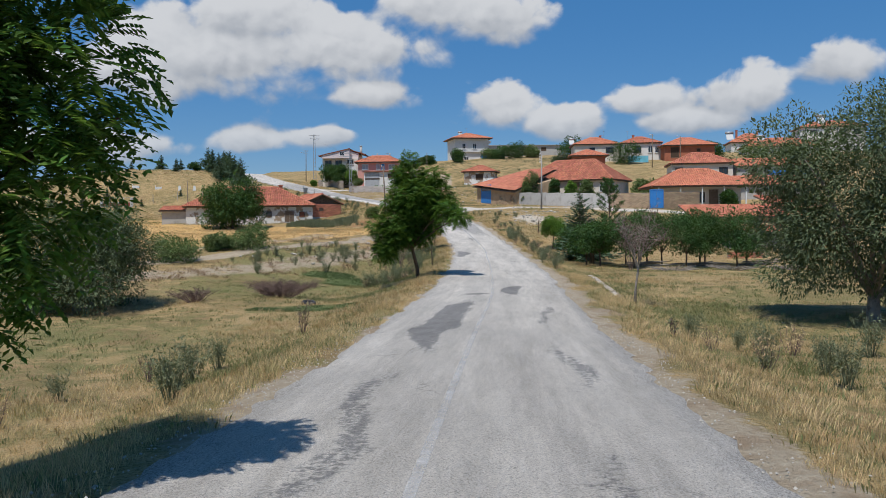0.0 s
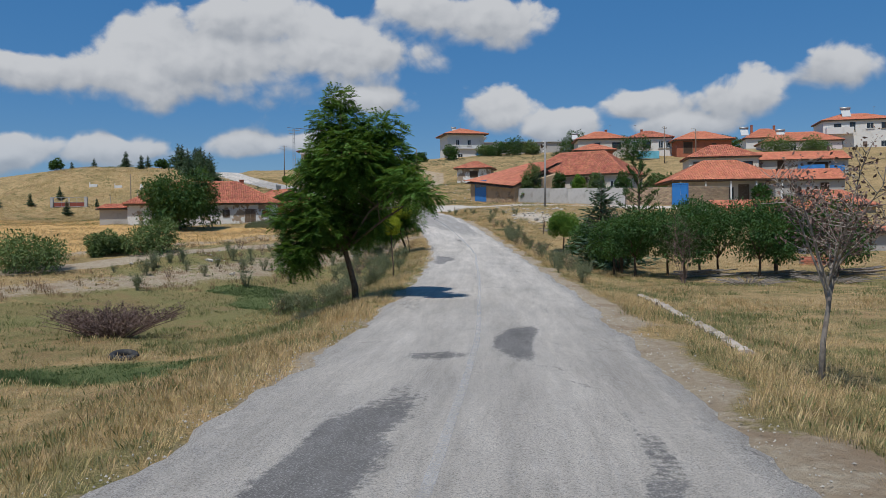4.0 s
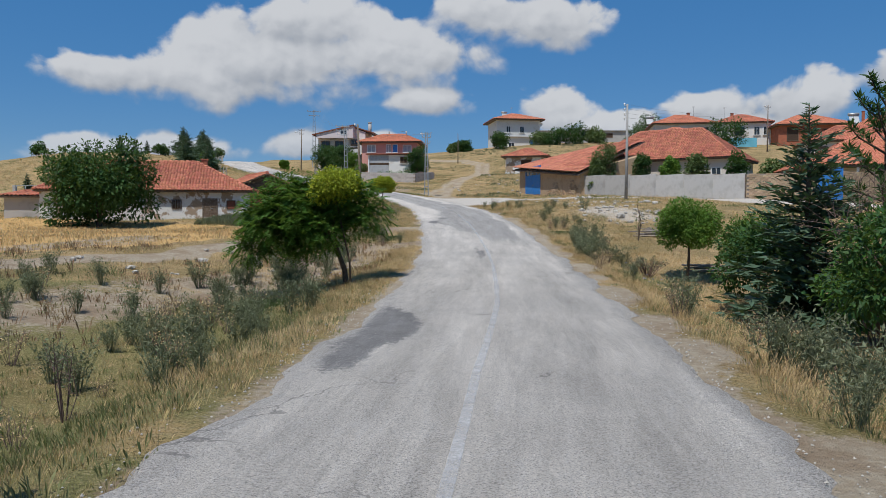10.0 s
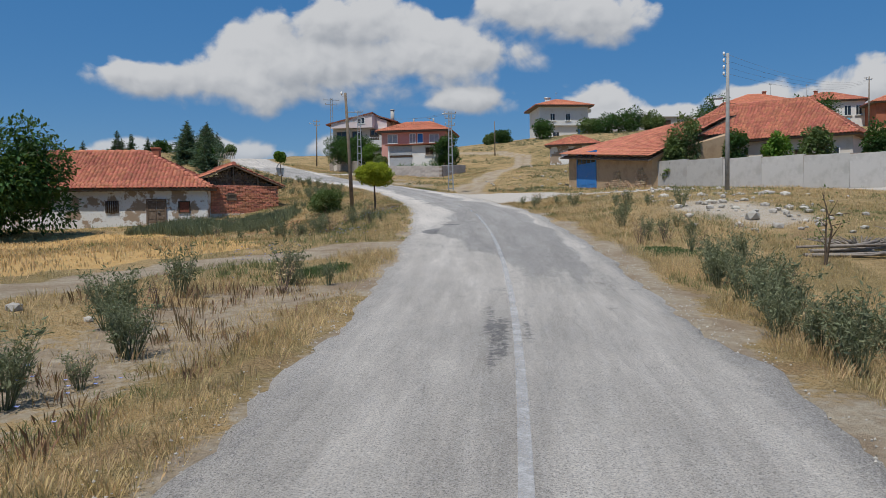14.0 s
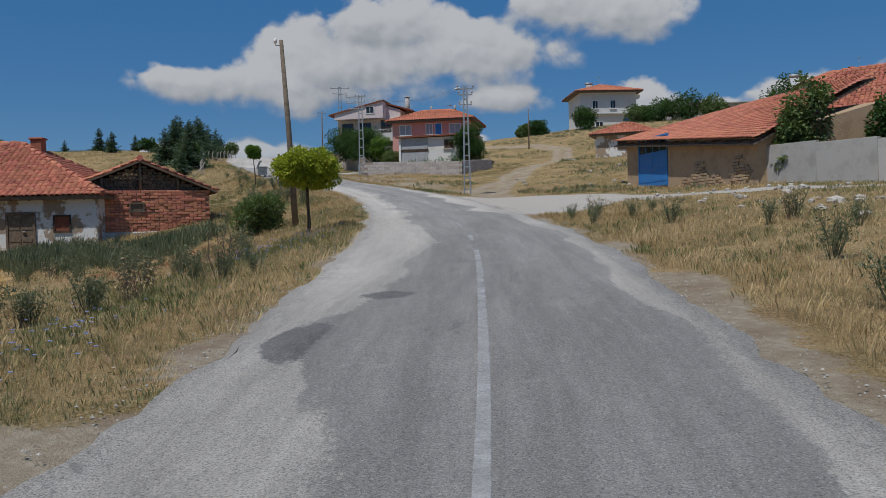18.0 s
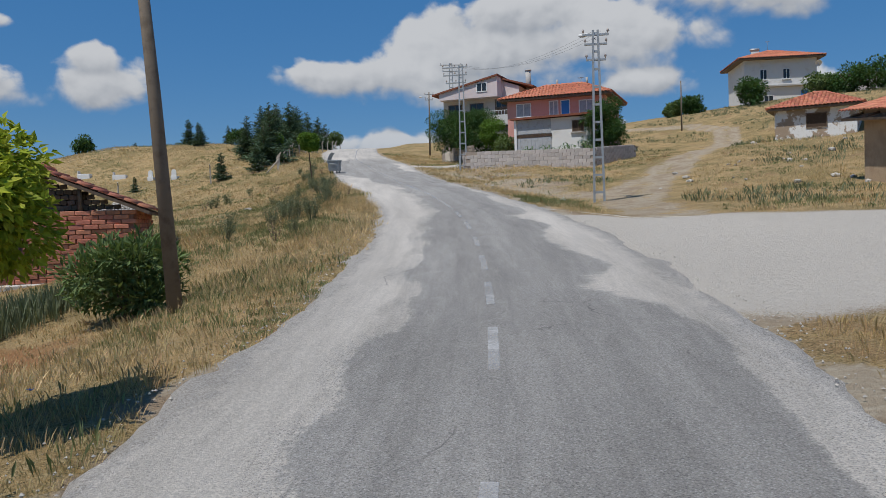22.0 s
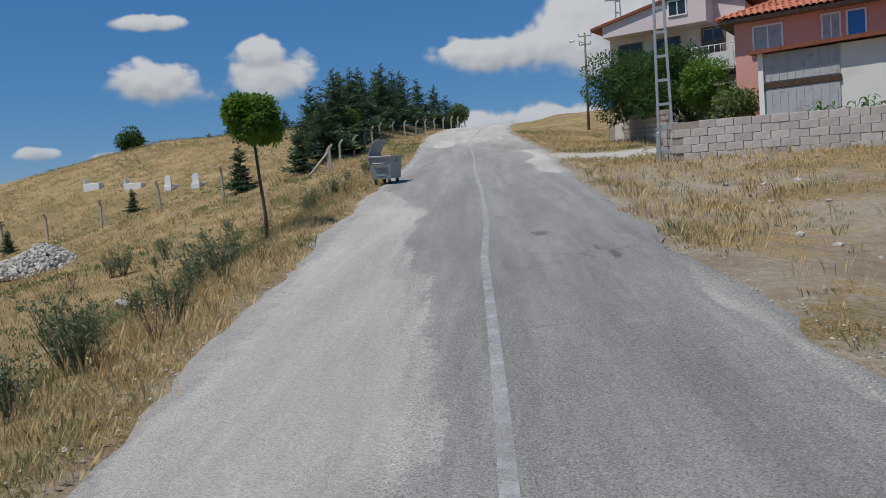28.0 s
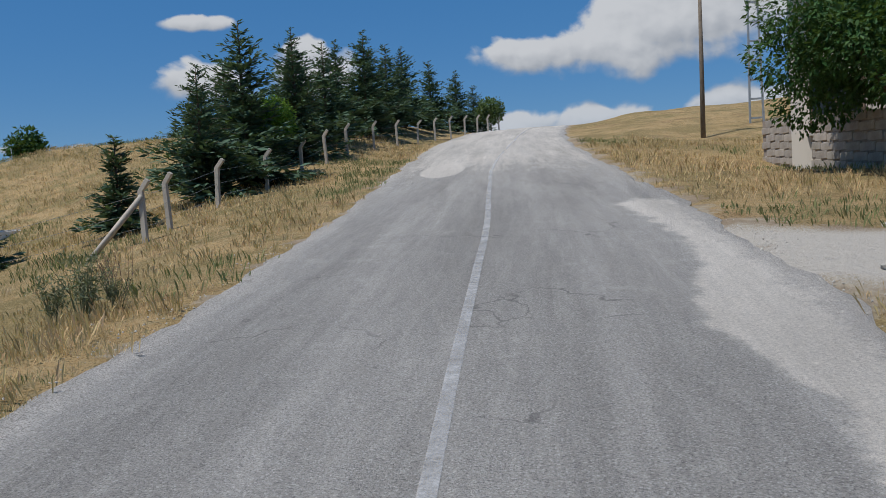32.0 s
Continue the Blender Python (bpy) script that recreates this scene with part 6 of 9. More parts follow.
big_locust("large locust tree overhanging the verge with feathery leaves", -2.95, 5.2, 3,
           [(0.0, -0.2, 3.6, 1.3, 1.2, 1.1), (-0.9, 0.4, 2.9, 1.1, 1.0, 0.9), (0.2, -0.8, 4.3, 1.0, 0.8, 0.8), (0.3, -0.1, 2.1, 0.8, 0.8, 0.6), (-0.5, -0.4, 1.7, 0.7, 0.7, 0.5), (1.35, -0.4, 2.25, 0.6, 0.6, 0.5), (1.5, -0.35, 3.05, 0.65, 0.6, 0.55), (1.0, -0.5, 1.65, 0.5, 0.5, 0.35), (1.45, -0.5, 3.85, 0.7, 0.6, 0.6), (0.9, -0.4, 2.9, 0.6, 0.6, 0.5), (1.75, -0.35, 2.6, 0.35, 0.4, 0.3)], 1.5, 0.13, 7000, z=-0.5)
big_locust("leafy locust tree with a slim dark trunk beside the road", 0.22, 31.95, 5,
           [(-0.13, -0.35, 3.25, 0.9, 0.65, 0.6), (0.64, -0.25, 3.3, 0.66, 0.55, 0.5), (-0.73, -0.45, 2.3, 0.65, 0.5, 0.45), (0.38, -0.25, 2.15, 0.4, 0.45, 0.42), (-0.28, -0.35, 4.05, 0.6, 0.5, 0.45), (0.71, -0.2, 3.95, 0.4, 0.4, 0.35), (0.01, -0.25, 2.6, 0.57, 0.5, 0.5), (-1.08, -0.35, 1.5, 0.42, 0.4, 0.35), (0.21, -0.2, 1.75, 0.37, 0.42, 0.35), (-0.28, -0.45, 4.6, 0.28, 0.28, 0.28), (-0.28, -0.25, 1.65, 0.45, 0.45, 0.32), (1.17, -0.15, 2.95, 0.31, 0.4, 0.25), (-0.93, -0.35, 2.95, 0.4, 0.4, 0.3), (0.51, -0.25, 2.75, 0.44, 0.45, 0.35), (-1.13, -0.55, 1.3, 0.45, 0.4, 0.35), (-0.73, -0.65, 1.9, 0.5, 0.4, 0.4), (-1.28, -0.45, 1.05, 0.4, 0.4, 0.32), (-1.43, -0.45, 2, 0.4, 0.4, 0.4), (1.27, -0.25, 2.6, 0.31, 0.35, 0.3), (0.01, -0.75, 3.2, 0.7, 0.6, 0.7), (1.62, -1.75, 2.4, 0.32, 0.32, 0.26), (1.15, -1.25, 2.65, 0.42, 0.4, 0.35)], 1.25, 0.075, 8200, lean=(-0.22, -0.3))
big_locust("young locust tree leaning over the bank", 0.7, 52.8, 7,
           [(-0.9, 0, 1.55, 0.8, 0.8, 0.55), (-0.1, 0.1, 1.85, 0.65, 0.7, 0.5), (-1.55, -0.1, 1.25, 0.6, 0.6, 0.45), (0.35, 0, 1.5, 0.5, 0.5, 0.42), (-0.6, -0.2, 1.15, 0.6, 0.5, 0.4), (-0.75, 0.1, 2.0, 0.45, 0.45, 0.35), (-2.05, -0.1, 0.8, 0.36, 0.4, 0.26), (-1.75, 0.0, 1.55, 0.5, 0.5, 0.42), (-1.35, 0.1, 2.0, 0.42, 0.4, 0.32), (-1.2, 0.0, 0.95, 0.5, 0.5, 0.32)], 1.05, 0.055, 3400, lean=(-0.35, 0.0))


def ball_tree(label, x, y, seed, h, w, crown_h, mat, n=2600, lean=(0, 0), leaf=0.075, tr=0.04, z=None, lumps=9):
    """A clipped mop-head tree on a thin stem."""
    rng = np.random.default_rng(seed)
    t = thing("tree", label, "tree", at_ground(x, y) if z is None else pose(x, y, z), "roadside trees")
    zc = h - crown_h / 2
    blobs = [(lean[0], lean[1], zc, w * 0.42, w * 0.42, crown_h * 0.45)]
    for k in range(lumps):
        a = k * math.tau / lumps + rng.uniform(-0.3, 0.3)
        blobs.append((lean[0] + math.cos(a) * w * 0.27, lean[1] + math.sin(a) * w * 0.27, zc + rng.uniform(-0.22, 0.2) * crown_h, w * 0.23, w * 0.23, crown_h * 0.28))
    trunk_and_limbs(t, rng, h, tr, h - crown_h * 0.95, [b[:3] for b in blobs[1:6]], "bark", lean)
    crown_leaves(t, rng, blobs, int(n * 1.7), mat, leaf * 0.66, 0.35, 0.5, 0.7)
    return t


ball_tree("small mop-headed locust with a bright yellow-green crown", -2.5, 82.9, 11, 2.0, 1.5, 0.95, "leaf_ball_yellow", 5200, leaf=0.09)
ball_tree("thin mop-headed locust with a yellow-green crown", 0.72, 39.1, 13, 2.0, 0.62, 0.56, "leaf_ball_yellow", 1700, (-0.05, 0), 0.07, 0.024)
ball_tree("small mop-headed locust with a yellowish top", 0.85, 52.4, 14, 2.45, 1.15, 0.8, "leaf_ball_yellow", 2600, (-0.3, 0), 0.075, 0.02)
ball_tree("mop-headed locust with a dense green crown above the verge", -16.0, 113.7, 15, 2.5, 0.96, 0.85, "leaf_ball", 3600, (-0.1, 0), 0.085, 0.03)
ball_tree("low mop-headed locust with a broad green crown", 9.55, 60.2, 17, 2.5, 1.9, 1.5, "leaf_ball", 5600, leaf=0.085, tr=0.045)
ball_tree("low locust with a dull green crown beside the orchard", 10.5, 56.9, 18, 2.3, 1.9, 1.5, "leaf_locust", 3600, leaf=0.085, tr=0.05)
ball_tree("round green tree behind the wire fence", -32.4, 138.6, 19, 2.4, 1.9, 1.5, "leaf_ball", 2400, leaf=0.13)
ball_tree("round bush with yellow leaves by the hilltop fence", -40.2, 166.5, 20, 2.2, 1.8, 1.6, "leaf_bush", 900, leaf=0.2)


def broad_tree(label, x, y, seed, blobs, n, mat, leaf, r=0.12, fork=1.0, z=None, bark="bark", group="village trees", wide=0.42, name="tree", droop=0.3):
    rng = np.random.default_rng(seed)
    t = thing(name, label, name, at_ground(x, y) if z is None else pose(x, y, z), group)
    trunk_and_limbs(t, rng, 0, r, fork, [b[:3] for b in blobs][:6], bark)
    crown_leaves(t, rng, blobs, n, mat, leaf, droop, wide)
    return t


def lumps(seed, w, h, low, k=9, lumpy=0.42):
    """Uneven lumps that fill a crown of that width between two heights."""
    rng = random.Random(seed)
    out = [(0, 0, (low + h) / 2, w * 0.36, w * 0.36, (h - low) * 0.40)]
    for i in range(k):
        a, zz = i * 2.4 + rng.uniform(-0.4, 0.4), rng.uniform(0.12, 0.86)
        rad = w * 0.34 * math.sin(math.pi * (0.25 + 0.6 * zz)) * rng.uniform(0.8, 1.15)
        s = w * rng.uniform(0.15, 0.24)
        out.append((math.cos(a) * rad, math.sin(a) * rad, low + (h - low) * zz, s, s, s * 0.8))
    return out


broad_tree("grey-green oleaster tree with a dense spreading crown", -11.0, 27.0, 21, lumps(21, 5.0, 3.7, 0.1, 17), 21000, "leaf_olive", 0.095, 0.13, 0.5, bark="bark_grey", wide=0.34)
broad_tree("large grey-green oleaster tree with branches to the ground", 11.1, 18.8, 23, lumps(23, 5.5, 5.4, 0.05, 20), 34000, "leaf_olive", 0.085, 0.16, 0.6, bark="bark_grey", wide=0.34)
broad_tree("dark green walnut tree before the whitewashed farmhouse", -20.2, 84.6, 25, lumps(25, 6.4, 5.5, 0.1, 19), 8500, "leaf_dark", 0.21, 0.16, 0.9)
broad_tree("big dark mulberry tree leaning over a yard wall", -16.3, 138.9, 27, lumps(27, 4.9, 4.1, 0.8, 15), 17000, "leaf_dark", 0.10, 0.17, 1.1)
broad_tree("small fruit tree with yellowing leaves", -13.3, 137.0, 29, lumps(29, 2.3, 3.4, 0.8, 8), 3600, "leaf_ball", 0.10, 0.07, 0.9)
broad_tree("dark leafy tree beside the white garage", -4.9, 132.6, 31, lumps(31, 3.0, 3.7, 0.5, 11), 6500, "leaf_dark", 0.12, 0.1, 0.9)
broad_tree("green hedge bush by the garage post", -12.0, 134.8, 33, lumps(33, 1.8, 1.9, 0.2, 6), 1300, "leaf_bush", 0.12, 0.05, 0.3, name="bush")
for i, (x, y, w, h, mt) in enumerate(((9.7, 47.7, 2.0, 2.7, "leaf_dark"), (10.1, 45.7, 1.9, 2.8, "leaf_dark"), (11.6, 44.1, 2.0, 3.0, "leaf_dark"), (12.9, 46.3, 2.1, 3.4, "leaf_dark"), (14.4, 43.8, 2.0, 3.0, "leaf_dark"), (15.6, 45.3, 2.0, 3.4, "leaf_dark"), (17.1, 43.8, 2.3, 3.2, "leaf_dark"), (18.4, 45.8, 2.1, 3.3, "leaf_dark"), (10.6, 50.1, 1.8, 2.6, "leaf_locust"), (10.0, 54.9, 1.9, 2.2, "leaf_dark"), (12.1, 48.1, 2.1, 3.0, "leaf_dark"), (14.1, 47.6, 2.3, 3.3, "leaf_dark"), (16.6, 47.5, 2.3, 3.3, "leaf_dark"))):
    broad_tree("dark green fruit tree in a small orchard row", x, y, 40 + i, lumps(40 + i, w * 1.3, h, 0.7, 9), 2500, mt, 0.10, 0.05, 0.8, group="orchard trees")
for i, (x, y, w, h, mt) in enumerate(((14.0, 165, 3.4, 3.2, "leaf_dark"), (17.2, 166, 3.6, 3.4, "leaf_dark"), (20.2, 165, 3.0, 2.9, "leaf_bush"), (11.8, 166.5, 2.6, 2.4, "leaf_bush"), (5.2, 165.5, 2.6, 3.0, "leaf_dark"), (-0.3, 167, 2.0, 2.0, "leaf_dark"), (-2.2, 168, 1.6, 1.6, "leaf_bush"),
                                      (34.0, 143.5, 4.6, 4.2, "leaf_dark"), (27.0, 160, 4.0, 4.8, "leaf_dark"), (58.0, 146, 5.0, 3.0, "leaf_bush"), (64.0, 145, 4.6, 2.6, "leaf_bush"), (52.5, 152, 3.6, 3.6, "leaf_dark"), (32.3, 104, 2.6, 2.4, "leaf_bush"), (28.0, 106, 3.0, 2.4, "leaf_bush"), (34.2, 92.6, 1.5, 2.6, "leaf_dark"))):
    broad_tree("leafy garden tree among the village houses", x, y, 60 + i, lumps(60 + i, w * 1.15, h * 0.9, -0.2, 13), 1500, mt, 0.24, 0.09, 0.7)
broad_tree("grey-green spruce-like shrub beside the brick house", 22.6, 142.0, 80, lumps(80, 3.4, 2.6, 0.2, 9), 1300, "leaf_olive", 0.26, 0.08, 0.5, name="bush")
for i, (x, y, w, h, mt) in enumerate(((12.3, 98.0, 2.3, 4.3, "leaf_bush"), (11.6, 97.6, 1.2, 3.0, "leaf_bush"), (15.0, 97.6, 1.7, 3.4, "leaf_dark"), (16.8, 95.9, 1.9, 2.9, "leaf_ball"), (18.4, 94.4, 1.8, 3.0, "leaf_bush"), (20.4, 92.3, 1.6, 3.3, "leaf_dark"))):
    broad_tree("climbing vine and bush spilling over the yard wall", x, y, 84 + i, lumps(84 + i, w, h, 0.3, 8), 1700, mt, 0.13, 0.05, 0.5, group="yard bushes", name="bush", wide=0.6)
for i, (x, y, w, h) in enumerate(((-13.0, 43.2, 2.9, 1.15), (-15.6, 41.5, 2.2, 0.8), (-10.2, 48.2, 2.9, 1.15), (-11.8, 47.4, 1.8, 0.9))):
    broad_tree("rounded green shrub at the edge of the field", x, y, 92 + i, lumps(92 + i, w, h, 0.0, 9), 2600, "leaf_bush", 0.10, 0.03, 0.2, group="field shrubs", name="bush")
broad_tree("feathery green shrub on the bank below the road", -6.1, 88.9, 97, lumps(97, 1.7, 1.25, 0.0, 9), 2600, "leaf_bush", 0.11, 0.03, 0.2, name="bush", wide=0.25, droop=-0.4)
for i, (x, y, w, h) in enumerate(((-60, 148, 2.4, 1.8), (-44, 152, 2.2, 1.6), (-70, 138, 2.4, 1.6), (-78, 120, 3.0, 2.6), (-72, 122, 3.0, 3.0), (-20, 205, 3, 2.0))):
    broad_tree("lone dark tree on the grassy ridge", x, y, 100 + i, lumps(100 + i, w, h, 0.2, 7), 700, "leaf_dark", 0.24, 0.07, 0.4, group="hill trees")


def conifer(seed, h, w, n_whorl=15, kind="fir", detail=1.0):
    """A fir or cedar: straight stem, whorled drooping boughs with flat needle sprays, at the origin."""
    rng = np.random.default_rng(seed)
    t = thing("conifer", "dark green conifer with drooping boughs and a pointed top", "tree", group="conifers")
    bm = bmesh.new()
    tube(bm, [(0, 0, -0.3), (0.01, 0, h * 0.5), (0, 0, h)], [h * 0.022, h * 0.014, 0.008], 7)
    tr = part("trunk", bm, "bark", t)
    C, D, N, L = [], [], [], []
    bm = bmesh.new()
    for k in range(n_whorl):
        f = (k + 0.5) / n_whorl
        z0 = h * (0.05 + 0.95 * f)
        reach = w * 0.55 * (1 - f) ** 0.95 * rng.uniform(0.75, 1.2) + 0.06
        nb = int(6 + 5 * (1 - f))
        for b in range(nb):
            a = b * math.tau / nb + rng.uniform(-0.4, 0.4) + k
            R = reach * rng.uniform(0.6, 1.2)
            way = np.array([math.cos(a), math.sin(a), 0.18 + 0.5 * f + rng.uniform(-0.2, 0.2)])
            z = z0 + rng.uniform(-0.5, 0.5) * h / n_whorl
            tip = np.array([0, 0, z]) + way * R + np.array([0, 0, -0.16 * R])
            tube(bm, [(0, 0, z), tuple(tip)], [0.012, 0.004], 4, False)
            m = max(4, int(30 * detail * R / (w / 2) + 3))
            for q in range(m):
                u = (q + rng.random()) / m
                p = np.array([0, 0, z]) * (1 - u) + tip * u
                side = np.array([-math.sin(a), math.cos(a), 0]) * (1 if q % 2 else -1)
                d = side * (1 - 0.5 * u) + way * 0.8 + np.array([0, 0, rng.uniform(-0.55, 0.25)])
                C.append(p + rng.normal(size=3) * 0.05 * R)
                D.append(d)
                N.append(np.array([0, 0, 1.0]) + rng.normal(size=3) * 0.6)
                L.append((0.16 + 0.22 * R) * (1.1 - 0.6 * u) * rng.uniform(0.7, 1.2))
    tagged(part("branchwork", bm, "bark", tr), kind="stuff")
    L = np.array(L)
    leaf_mesh("needles", t, "needle", np.array(C), np.array(D), np.array(N), L, L * 0.28, 0.1)
    return t


firs = [conifer(s, h, w, n, detail=dt) for s, h, w, n, dt in ((201, 4.3, 3.3, 17, 1.5), (202, 4.0, 3.7, 14, 1.5), (203, 2.0, 1.3, 11, 1.0), (204, 3.3, 2.3, 14, 1.3))]
FIR_SPOTS = [(-31.2, 135.2, 1, 0.85), (-31.9, 137.4, 0, 1.05), (-33.9, 141.7, 0, 1.0), (-35.4, 145.0, 1, 0.95), (-36.6, 149.1, 0, 1.02), (-38.0, 152.6, 1, 1.0), (-39.4, 155.9, 0, 0.95), (-40.4, 160.0, 1, 0.95), (-41.3, 164.3, 0, 0.85),
             (-42.6, 168.6, 1, 0.8), (-37.8, 146.0, 0, 0.95), (-40.5, 152.0, 0, 1.0), (-43.0, 158.0, 1, 1.1), (-36.0, 140.6, 1, 0.9), (-29.9, 131.8, 2, 1.0), (-31.4, 129.6, 2, 0.95), (-46.0, 148.0, 2, 1.1), (-50.0, 152.0, 2, 1.3)]
FIR_MORE = [(-47.5, 155.5, 3, 0.63), (-52.5, 158.0, 0, 0.49), (-57.0, 156.0, 3, 0.56), (-62.0, 158.5, 2, 0.84), (-46.5, 121.5, 3, 0.63), (-51.5, 130.5, 3, 0.56), (-54.0, 127.0, 2, 0.84), (-57.5, 124.5, 3, 0.70), (-45.0, 127.5, 2, 0.56), (-62.5, 131.0, 2, 0.84), (-60.0, 121.0, 3, 0.77), (-40.0, 131.0, 2, 0.56),
            (-66.0, 117.0, 2, 0.70), (-72.0, 128.0, 2, 0.77), (-38.5, 118.0, 2, 0.52), (10.3, 53.2, 0, 1.08), (-80.0, 140.0, 2, 0.91), (-90.0, 135.0, 3, 0.70)]
for x, y, k, s in FIR_SPOTS + FIR_MORE:
    c = copy_thing(firs[k], at_ground(x, y, random.uniform(0, 360)))
    c.matrix_basis = c.matrix_basis @ Matrix.Scale(s, 4)
for f in firs:
    for o in list(f.children_recursive) + [f]:
        bpy.data.objects.remove(o)


def pine():
    t = thing("pine_tree", "young pine with tufted upright shoots", "tree", at_ground(12.5, 54.6) @ Matrix.Scale(1.4, 4), "orchard trees")
    rng = np.random.default_rng(210)
    bm = bmesh.new()
    tube(bm, [(0, 0, -0.2), (0.03, 0, 1.8), (0, 0, 3.5)], [0.06, 0.04, 0.015], 7)
    tr = part("trunk", bm, "bark", t)
    C, D, N, L = [], [], [], []
    for k in range(26):
        z, a = 1.0 + 2.5 * (k / 26), k * 2.4
        R = 1.0 * (1 - (z - 0.9) / 3.0) + 0.15
        tip = np.array([math.cos(a) * R, math.sin(a) * R, z + 0.45])
        bm = bmesh.new()
        tube(bm, [(0, 0, z), tuple(tip * np.array([0.7, 0.7, 1]) - np.array([0, 0, 0.2])), tuple(tip)], [0.02, 0.014, 0.008], 5, False)
        part("bough", bm, "bark", tr)
        for q in range(110):
            u = 0.35 + 0.65 * rng.random()
            p = np.array([0, 0, z]) * (1 - u) + tip * u
            d = rng.normal(size=3) * 0.7 + np.array([0, 0, 0.7])
            C.append(p)
            D.append(d)
            N.append(rng.normal(size=3))
            L.append(rng.uniform(0.10, 0.19))
    L = np.array(L)
    leaf_mesh("needles", t, "leaf_dark", np.array(C), np.array(D), np.array(N), L, L * 0.16, 0.0)


pine()


def twig_plant(name, label, cat, m, seed, h, spread_, stems, twigs, mat, leaf_mat=None, leaves=0, leaf=0.05, group="", thick=0.012, leaf_wide=0.4):
    """Bare or sparse branching stems from the ground."""
    rng = np.random.default_rng(seed)
    t = thing(name, label, cat, m, group)
    bm = bmesh.new()
    pts = []
    for s in range(stems):
        a = rng.uniform(0, math.tau)
        lean = rng.uniform(0.1, 1.0) * spread_
        tip = Vector((math.cos(a) * lean, math.sin(a) * lean, h * rng.uniform(0.65, 1.05)))
        root = Vector((math.cos(a) * lean * 0.12, math.sin(a) * lean * 0.12, -0.08))
        mid = root.lerp(tip, 0.5) + Vector((rng.uniform(-0.1, 0.1) * h, rng.uniform(-0.1, 0.1) * h, 0.05))
        tube(bm, [root, mid, tip], [thick, thick * 0.7, thick * 0.25], 4, False)
        for k in range(twigs):
            u = rng.uniform(0.3, 0.95)
            p = root.lerp(mid, u * 2) if u < 0.5 else mid.lerp(tip, u * 2 - 1)
            q = p + Vector((rng.uniform(-1, 1), rng.uniform(-1, 1), rng.uniform(0.0, 1.0))).normalized() * h * rng.uniform(0.12, 0.30)
            tube(bm, [p, q], [thick * 0.4, thick * 0.15], 3, False)
            pts += [tuple(p.lerp(q, v)) for v in (0.4, 0.7, 1.0)]
    part("stalk", bm, mat, t)
    if leaves:
        P = np.array(pts)[rng.integers(0, len(pts), leaves)] + rng.normal(size=(leaves, 3)) * 0.03 * h
        L = leaf * (0.6 + 0.8 * rng.random(leaves))
        leaf_mesh("leaves", t, leaf_mat, P, unit(rng, leaves) + np.array([0, 0, 0.3]), unit(rng, leaves), L, L * leaf_wide, 0.2)
    return t


def bare_tree():
    rng = np.random.default_rng(301)
    t = thing("bare_tree", "half-dead grey tree with bare twigs and few reddish leaves", "tree", at_ground(6.3, 21.9) @ Matrix.Diagonal((0.85, 0.85, 0.9, 1)), "roadside trees")
    bm = bmesh.new()
    tube(bm, [(0, 0, -0.2), (0.03, 0, 0.5), (0.10, 0, 0.95), (0.16, 0, 1.5)], [0.05, 0.036, 0.032, 0.026], 8)
    tr = part("trunk", bm, "bark_grey", t)
    pts = []
    for k in range(9):
        a = k * 0.9 + rng.uniform(-0.3, 0.3)
        tip = Vector((0.05 + math.cos(a) * rng.uniform(0.4, 1.0), math.sin(a) * rng.uniform(0.4, 1.0), rng.uniform(1.9, 2.9)))
        base = Vector((0.08 + 0.006 * k, 0, 0.85 + 0.07 * k))
        mid = base.lerp(tip, 0.5) + Vector((0, 0, 0.12))
        bm = bmesh.new()
        tube(bm, [base, mid, tip], [0.018, 0.012, 0.004], 5, False)
        for q in range(20):
            u = rng.uniform(0.25, 1)
            p = base.lerp(mid, u * 2) if u < 0.5 else mid.lerp(tip, u * 2 - 1)
            e = p + Vector((rng.uniform(-1, 1), rng.uniform(-1, 1), rng.uniform(-0.1, 1))).normalized() * rng.uniform(0.2, 0.5)
            tube(bm, [p, e], [0.008, 0.003], 3, False)
            pts += [tuple(p.lerp(e, 0.5)), tuple(e)]
        part("limb", bm, "bark_grey", tr)
    P = np.array(pts)
    i = rng.integers(0, len(P), 1500)
    L = 0.05 * (0.6 + rng.random(1500))
    leaf_mesh("leaves", t, "twig", P[i] + rng.normal(size=(1500, 3)) * 0.05, unit(rng, 1500), unit(rng, 1500), L, L * 0.6, 0.2, "few reddish-brown leaves")


bare_tree()
twig_plant("dead_bush", "purplish dry leafless thicket by the creek", "bush", at_ground(-4.9, 30.6), 303, 0.62, 1.7, 130, 14, "twig", "twig", 5600, 0.055)
twig_plant("dead_bush", "low purplish dry thicket by the creek", "bush", at_ground(-7.4, 28.2), 304, 0.45, 1.0, 50, 10, "twig", "twig", 900, 0.06)
twig_plant("bare_shrub", "grey leafless shrub among the orchard trees", "bush", at_ground(10.6, 50.6), 305, 3.0, 1.2, 18, 16, "twig", "twig", 700, 0.05)
twig_plant("bare_shrub", "pale leafless sapling by the orchard", "bush", at_ground(11.1, 42.5), 306, 2.7, 0.7, 7, 16, "twig", "twig", 300, 0.05)
twig_plant("dead_sapling", "short dead sapling with a bent stem", "sapling", at_ground(9.2, 66.5), 307, 1.5, 0.15, 2, 6, "bark", "leaf_bush", 120, 0.06, thick=0.03)
twig_plant("bramble", "dark bramble sprawling down the bank", "bush", at_ground(8.2, 59.5), 308, 0.6, 0.9, 30, 10, "twig", "thistle", 500, 0.06)
